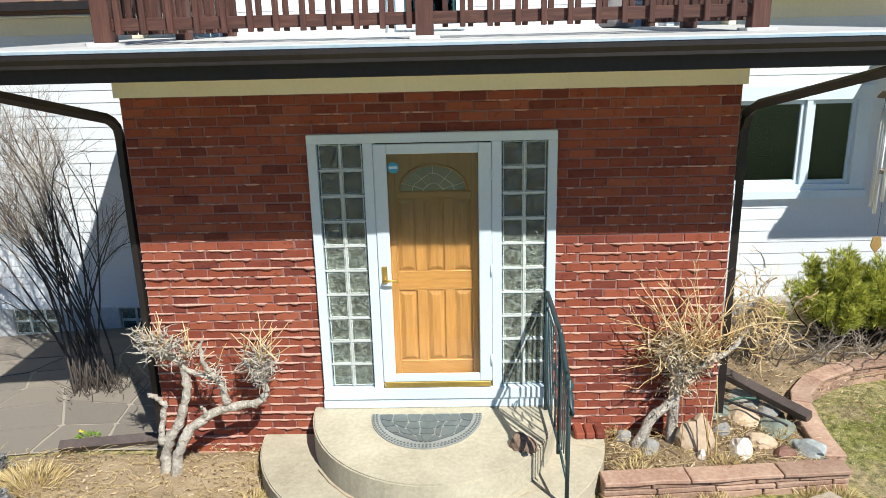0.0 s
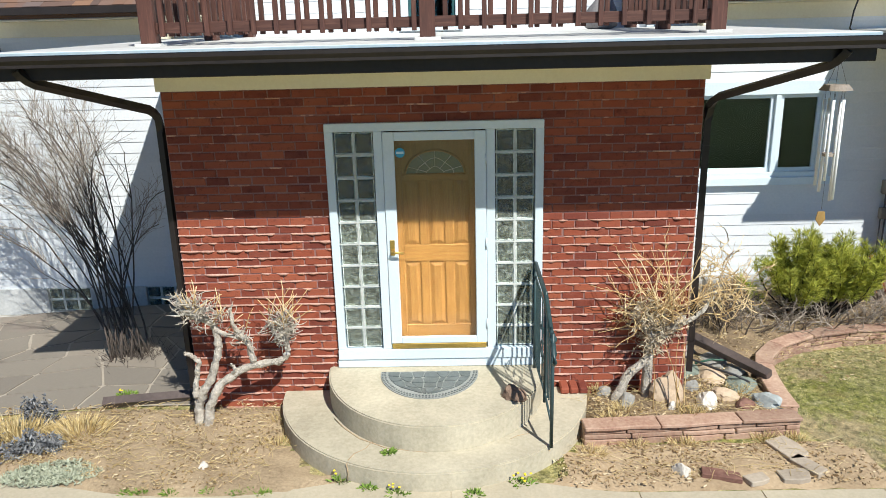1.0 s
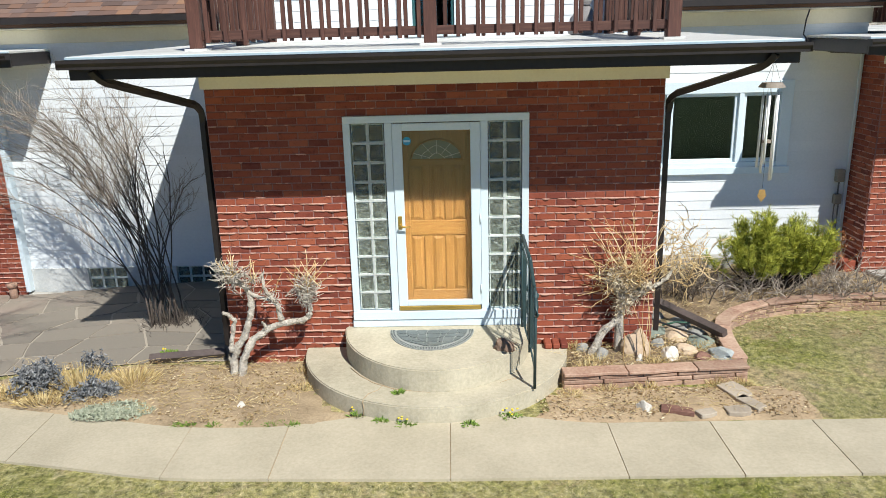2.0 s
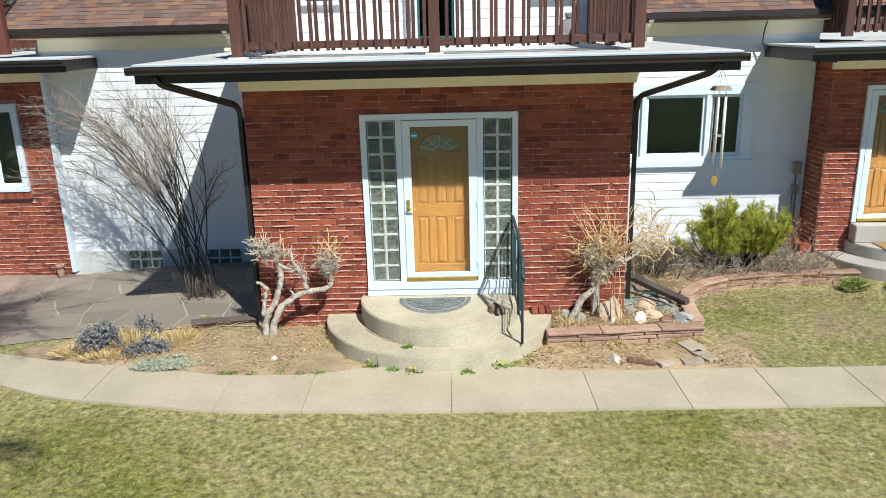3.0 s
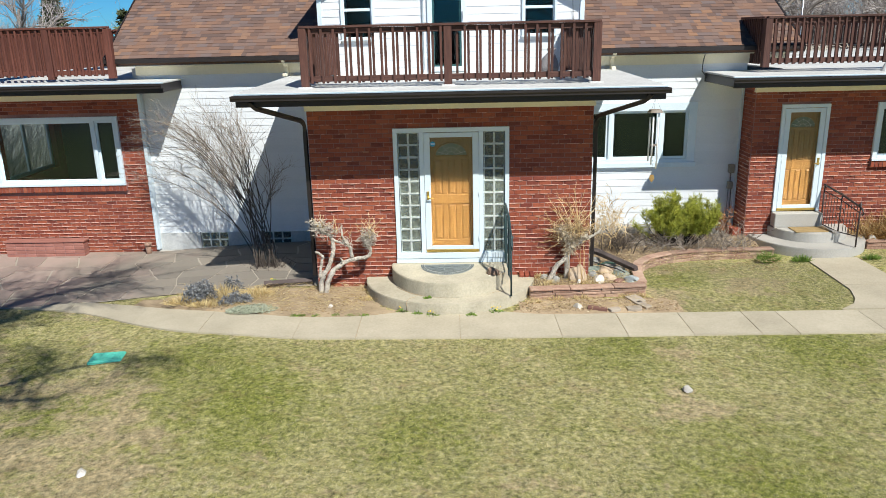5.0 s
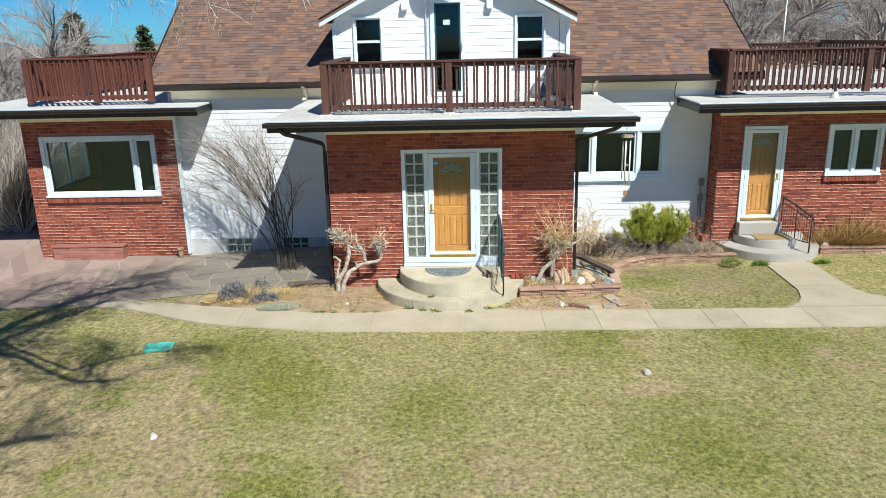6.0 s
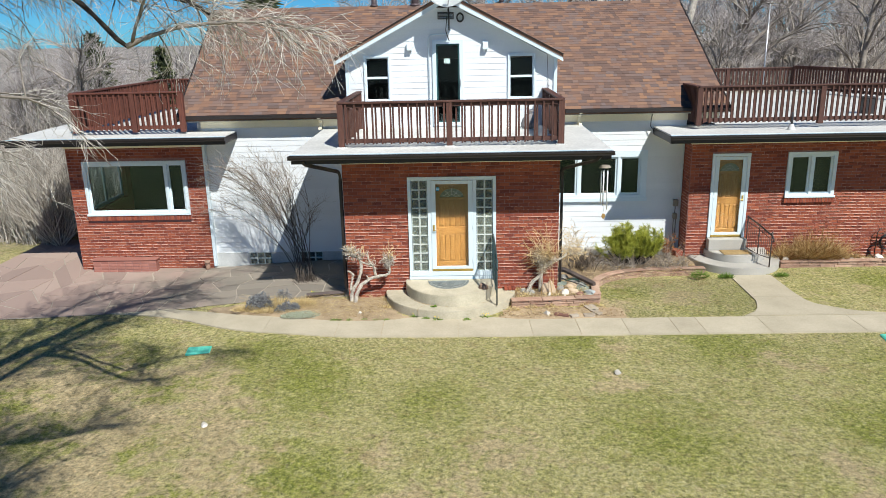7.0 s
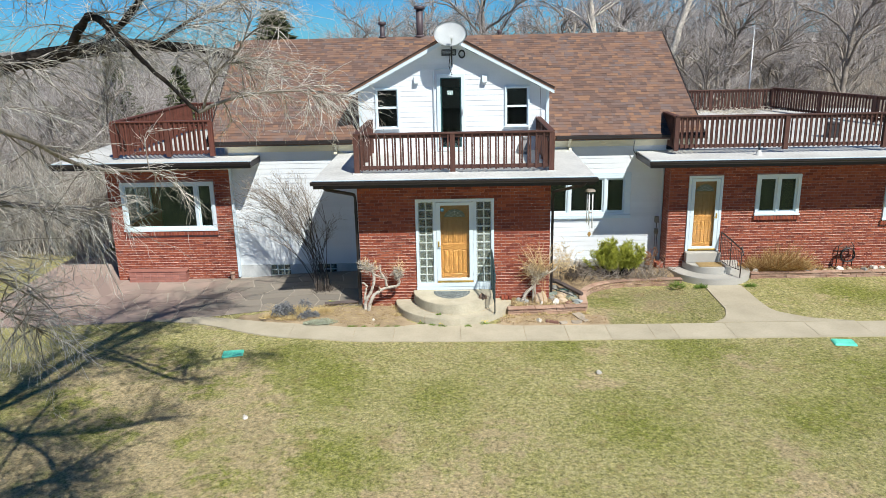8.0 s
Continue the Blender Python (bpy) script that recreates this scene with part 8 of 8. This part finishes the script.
    for line, n, ln, lift in ((high, 105, 1.6, 0.3), (high2, 95, 1.6, 0.3), (high4, 100, 1.6, 0.3), (high5, 70, 1.4, 0.3), (high3, 60, 1.3, 0.35), (main, 100, 1.5, -0.12), (side, 14, 1.0, 0.0), (on, 18, 0.5, -0.15), (up, 14, 0.7, 0.2), (rise, 36, 1.1, 0.1), (back, 34, 0.95, -0.1), (low, 60, 0.95, -0.25), (drop, 24, 0.83, -0.25), (over, 44, 1.1, 0.0), (sweep, 34, 0.88, -0.1), (droop, 100, 0.86, -0.1)):
        for _ in range(n):
            i = rng.randint(int(len(line) * 0.2), len(line) - 2)
            d = (line[i + 1] - line[i]).normalized()
            d = (d * 0.7 + Vector((rng.gauss(0, 0.8), rng.gauss(0.1, 0.8), rng.gauss(lift, 0.5)))).normalized()
            l2 = ln * rng.uniform(0.5, 1.1)
            bough = bent(line[i], line[i] + d * l2, l2 * rng.uniform(-0.02, 0.12), rng, 7, 0.07)
            thin = 0.65 if ln < 0.96 and ln > 0.82 else 1.0
            pale.add(bough, taper(7, 0.011 * thin, 0.004 * thin), 5, False)
            twiglets(twigs, bough, rng, 9, 0.55 * thin, 0.0048 * thin, 0.75, lift - 0.1, 2, 3, 0.15)
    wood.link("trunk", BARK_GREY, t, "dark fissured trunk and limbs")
    pale.link("bough", BARK_PALE_TREE, t, "paler grey boughs")
    twigs.link("crown", TWIG_PALE, t, "fine grey leafless twigs")


build_near_tree()


def build_pale_trees():
    """Two big trees with bleached trunks close behind the house."""
    rng = random.Random(91)
    for k, pts in enumerate((((9.0, 16.6, -0.3), (9.3, 16.4, 3.0), (9.7, 16.2, 5.9), (10.3, 16.0, 8.2), (11.3, 15.8, 11.0)), ((7.4, 19.5, -0.3), (7.2, 19.4, 4.0), (6.6, 19.2, 7.5), (6.0, 19.0, 11.0)))):
        o = Vector(pts[0])
        t = thing("bare_tree", o, "big leafless tree with a bleached trunk close behind the house", "tree", "woods behind the house")
        wood, twigs = Tubes(8), Tubes(3)
        line = gnarly(wood, [Vector(q) - o for q in pts], 0.24, 0.10, rng, 10)
        for _ in range(10):
            i = rng.randint(int(len(line) * 0.45), len(line) - 2)
            d = Vector((rng.gauss(0, 0.8), rng.gauss(0, 0.6), rng.uniform(0.4, 1.2))).normalized()
            ln = rng.uniform(1.6, 3.2)
            sub = bent(line[i], line[i] + d * ln, ln * 0.06, rng, 6, 0.08)
            wood.add(sub, taper(6, 0.06, 0.012), 6, False)
            twiglets(twigs, sub, rng, 14, 1.0, 0.011, 0.8, 0.2, 2, 3, 0.2)
        wood.link("trunk", BARK_PALE, t, "bleached grey trunk")
        twigs.link("crown", WOODS, t, "fine leafless twigs")


build_pale_trees()


def build_far():
    """A lamp pole with a cable behind the deck, and a board fence down the slope."""
    p = thing("utility_pole", (16.2, 24.0, ground_z(16.2, 24.0)), "slim grey steel pole carrying a cable behind the deck", "pole")
    h = 7.1 - ground_z(16.2, 24.0)
    Tubes(8).add([(0, 0, -0.3), (0, 0, h)], (0.05, 0.032)).link("shaft", STEEL, p)
    box("bracket", -0.05, 0.25, -0.04, 0.04, h - 0.25, h - 0.18, STEEL, p)
    Tubes(4).add([(0.2, 0, h - 0.2), (9, 4, h - 0.75), (22, 10, h - 0.2)], 0.014).link("cable", GREY_METAL, p)
    f = thing("board_fence", (0, 0, 0), "weathered reddish-brown board fence down the slope", "fence")
    me = None
    for k in range(60):
        x, y = -12.6 - k * 0.155, 12.0 + k * 0.10
        z = ground_z(x, y)
        if not me:
            ob = box("board", -0.07, 0.07, -0.012, 0.012, -0.2, 1.35, FENCE_WOOD, f)
            me = ob.data
            ob.matrix_basis = pose(x, y, z, 0, 0, -33)
        else:
            shared("board", me, (x, y, z), f, Matrix.Rotation(radians(-33), 4, "Z"))


FENCE_WOOD = wood_material("fence_wood", (0.09, 0.055, 0.04), (0.16, 0.10, 0.075), (0.24, 0.16, 0.12), "z", 0.85)
build_far()


def build_deck_bits():
    """Vent on the edge of the side roof, and dry vines gathered on the deck floor."""
    v = thing("roof_vent", (8.30, 1.95, 3.504), "small white plumbing vent cone on the flat roof edge", "vent")
    cone = bmesh.new()
    bmesh.ops.create_cone(cone, cap_ends=True, segments=18, radius1=0.10, radius2=0.045, depth=0.14, matrix=Matrix.Translation((0, 0, 0.07)))
    part("flashing", cone, MEMBRANE, v)
    Tubes(10).add([(0, 0, 0.12), (0, 0, 0.42)], 0.028).link("pipe", DARK_PLASTIC, v)
    d = thing("dry_vine", (11.4, 12.6, 3.556), "heap of dry pale vine stems on the deck floor", "vine")
    rng, heap = random.Random(8), Tubes(3)
    for _ in range(110):
        p = Vector((rng.gauss(0, 0.9), rng.gauss(0, 0.3), rng.uniform(0.0, 0.10)))
        q = p + Vector((rng.gauss(0, 0.6), rng.gauss(0, 0.3), rng.uniform(0.0, 0.22)))
        heap.add(bent(p, q, -0.08, rng, 5, 0.12), taper(5, 0.012, 0.006), 3, False)
    heap.link("stem_heap", BARK_PALE, d)
    b = thing("deck_box", (11.75, 5.1, 3.52), "small dark box standing on the deck floor", "box")
    box("body", -0.16, 0.16, -0.14, 0.14, 0, 0.42, DARK_PLASTIC, b, bevel=0.02)
    box("lid", -0.18, 0.18, -0.16, 0.16, 0.422, 0.47, DARK_PLASTIC, b, bevel=0.015)
    f = thing("soffit_light_base", (0.05, -0.42, PORCH_Z - 0.20), "oval dark outline of a light base on the cream soffit", "light fitting")
    Tubes(6).add([(0.13 * math.cos(a), 0.10 * math.sin(a), -0.002) for a in np.linspace(0, 2 * math.pi, 25)], 0.006).link("ring", IRON_BROWN, f)


build_deck_bits()


def build_shell():
    """Foundations, corner boards, and the plain walls and floors that close the house."""
    f = thing("foundation", (0, 0, 0), "rough whitewashed concrete foundation under the siding", "foundation", kind="structure")
    for a, b in ((-6.6, -5.635), (-5.015, -4.225), (-3.605, -2.46)):
        box("footing", a, b, 3.07, 3.26, -0.4, 0.248, FOUNDATION, f)
    for a, b in ((-5.635, -5.015), (-4.225, -3.605)):
        box("footing", a, b, 3.07, 3.26, -0.4, -0.102, FOUNDATION, f)
    box("footing", 2.43, 6.1, 3.07, 3.26, -0.4, 0.248, FOUNDATION, f)
    box("ledge", -6.6, -2.5, 2.98, 3.068, -0.4, -0.13, CONCRETE_GREY, f, bevel=0.02)
    t = thing("trim", (0, 0, 0), "white corner boards of the house", "trim", kind="structure")
    box("corner_board", -6.60, -6.53, 2.95, 3.095, -0.1, 3.36, TRIM, t)
    box("corner_board", -2.70, -2.61, 2.965, 2.997, 3.6, 5.30, TRIM, t)
    box("corner_board", 2.61, 2.70, 2.965, 2.997, 3.6, 5.30, TRIM, t)
    box("corner_board", 6.03, 6.075, 3.06, 3.095, 0.2, 3.28, TRIM, t)
    s = thing("wall_shell", (0, 0, 0), "plain inner and outer walls that close the house", "wall", kind="structure")
    # porch sides, wing sides, back, and room linings
    box("wall_panel", X_L, X_L + 0.2, 0.242, 3.09, -0.3, 3.34, SIDING, s)
    box("wall_panel", X_R - 0.2, X_R, 0.242, 3.09, -0.3, 3.34, SIDING, s)
    for a, b, c, d in ((3.25, 3.7, -0.6, 3.37), (5.9, 9.2, -0.6, 3.37), (3.7, 5.9, -0.6, 1.31), (3.7, 5.9, 2.85, 3.37)):
        box("wall_panel", -10.28, -10.06, a, b, c, d, BRICK_FAR, s)
    side_win = thing("window_9", (-10.2, 3.7, 1.31), "white framed side window of the wing room", "window", kind="structure")
    frame_bm = prism([(0, 0), (2.2, 0), (2.2, 1.54), (0, 1.54)], "x", 0.0, 0.006)
    side_pane = part("pane", frame_bm, GLASS, side_win)
    side_pane.visible_shadow = False
    for ya, yb, za, zb in ((0, 0.09, 0, 1.54), (2.11, 2.2, 0, 1.54), (0.09, 2.11, 0, 0.09), (0.09, 2.11, 1.45, 1.54), (1.05, 1.15, 0.09, 1.45)):
        box("window_frame", -0.05, -0.001, ya, yb, za, zb, TRIM, side_win)
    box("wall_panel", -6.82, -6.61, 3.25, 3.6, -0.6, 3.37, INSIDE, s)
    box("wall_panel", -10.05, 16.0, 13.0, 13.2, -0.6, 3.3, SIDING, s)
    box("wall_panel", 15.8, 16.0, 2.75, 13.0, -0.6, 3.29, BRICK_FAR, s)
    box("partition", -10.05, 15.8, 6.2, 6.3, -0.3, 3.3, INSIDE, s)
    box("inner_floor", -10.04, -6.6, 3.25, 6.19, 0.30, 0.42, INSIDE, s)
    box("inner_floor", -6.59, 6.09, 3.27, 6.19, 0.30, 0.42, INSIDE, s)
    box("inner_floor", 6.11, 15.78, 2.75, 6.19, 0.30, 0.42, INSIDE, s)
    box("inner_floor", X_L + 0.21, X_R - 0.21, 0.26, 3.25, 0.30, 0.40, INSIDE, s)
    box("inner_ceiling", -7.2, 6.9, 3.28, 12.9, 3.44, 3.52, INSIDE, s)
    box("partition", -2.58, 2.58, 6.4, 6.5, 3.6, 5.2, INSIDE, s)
    box("gable_end", ROOF_L + 0.3, ROOF_L + 0.45, 3.3, 12.6, 3.53, 3.8, SIDING, s)
    for x in (ROOF_L + 0.3, ROOF_R - 0.5):
        tri = [(EAVE_Y + 0.5, EAVE_Z - 0.1), (RIDGE_Y, RIDGE_Z - 0.2), (12.7, EAVE_Z - 0.1)]
        part("gable_end", prism(tri, "x", x, x + 0.15), SIDING, s)


# ---- walls ----
siding("wall_main_left", -6.6, -2.46, 0.25, EAVE_Z - 0.1, 3.1, ((-3.82, -3.10, -0.1, 0.25),), "white painted lapped siding, sunlit with branch shadows")
siding("wall_main_right", 2.43, 6.1, 0.25, EAVE_Z - 0.1, 3.1, ((2.45, 5.13, 1.535, 2.89),), "white painted lapped siding beside the porch")
siding("wall_dormer", -2.66, 2.66, 3.58, 6.55, 3.0, ((-2.225, -1.55, 4.265, 5.425), (1.445, 2.145, 4.27, 5.415), (-0.47, 0.32, 3.62, 5.78)), "white painted lapped siding of the dormer gable",
       lambda z: (-2.66, 2.66) if z < 5.1 else (max(-2.66, DORM_X - (DORM_APEX - 0.10 - z) / DORM_SLOPE), min(2.66, DORM_X + (DORM_APEX - 0.10 - z) / DORM_SLOPE)))


build_shell()
brick_wall("wall_entry", X_L, X_R, -0.0112, WALL_T, 0.0, ((-1.0, 1.0, -0.0112, FZ1),), "red brick entry front with mortar oozing from the joints", (1.0, X_R, 0.0, 3.2), 1)
brick_wall("wall_left_wing", -10.28, -6.60, -0.26, 3.36, 3.0, ((-9.88, -7.10, 1.235, 2.84),), "red brick wing wall with oozing mortar joints", (-7.1, -6.6, 0, 3.2), 2)
brick_wall("wall_right_wing", 6.10, 16.0, 0.05, 3.22, 2.48, ((6.63, 7.59, 0.05, 2.86), (8.53, 9.77, 1.565, 2.87), (12.15, 13.7, 1.37, 2.87)), "red brick wing wall with oozing mortar joints", (6.1, 8.5, 0, 3.2), 3)
ret = brick_wall("wall_wing_return", 0.0, 0.61, 0.05, 3.22, 0.0, (), "short red brick return of the wing beside the siding", (0, 0, 0, 0), 4)
ret.matrix_basis = Matrix.Translation((6.085, 3.099, 0)) @ Matrix.Rotation(-math.pi / 2, 4, "Z")
brick_sill("sill_left", -9.90, -7.08, 2.99, 1.235, 1.36)
brick_sill("sill_right", 8.51, 9.79, 2.47, 1.565, 1.69)
brick_sill("sill_far", 12.1, 13.75, 2.47, 1.37, 1.495)
build_main_roof()
build_dormer_roof()
build_walk()
build_patio()
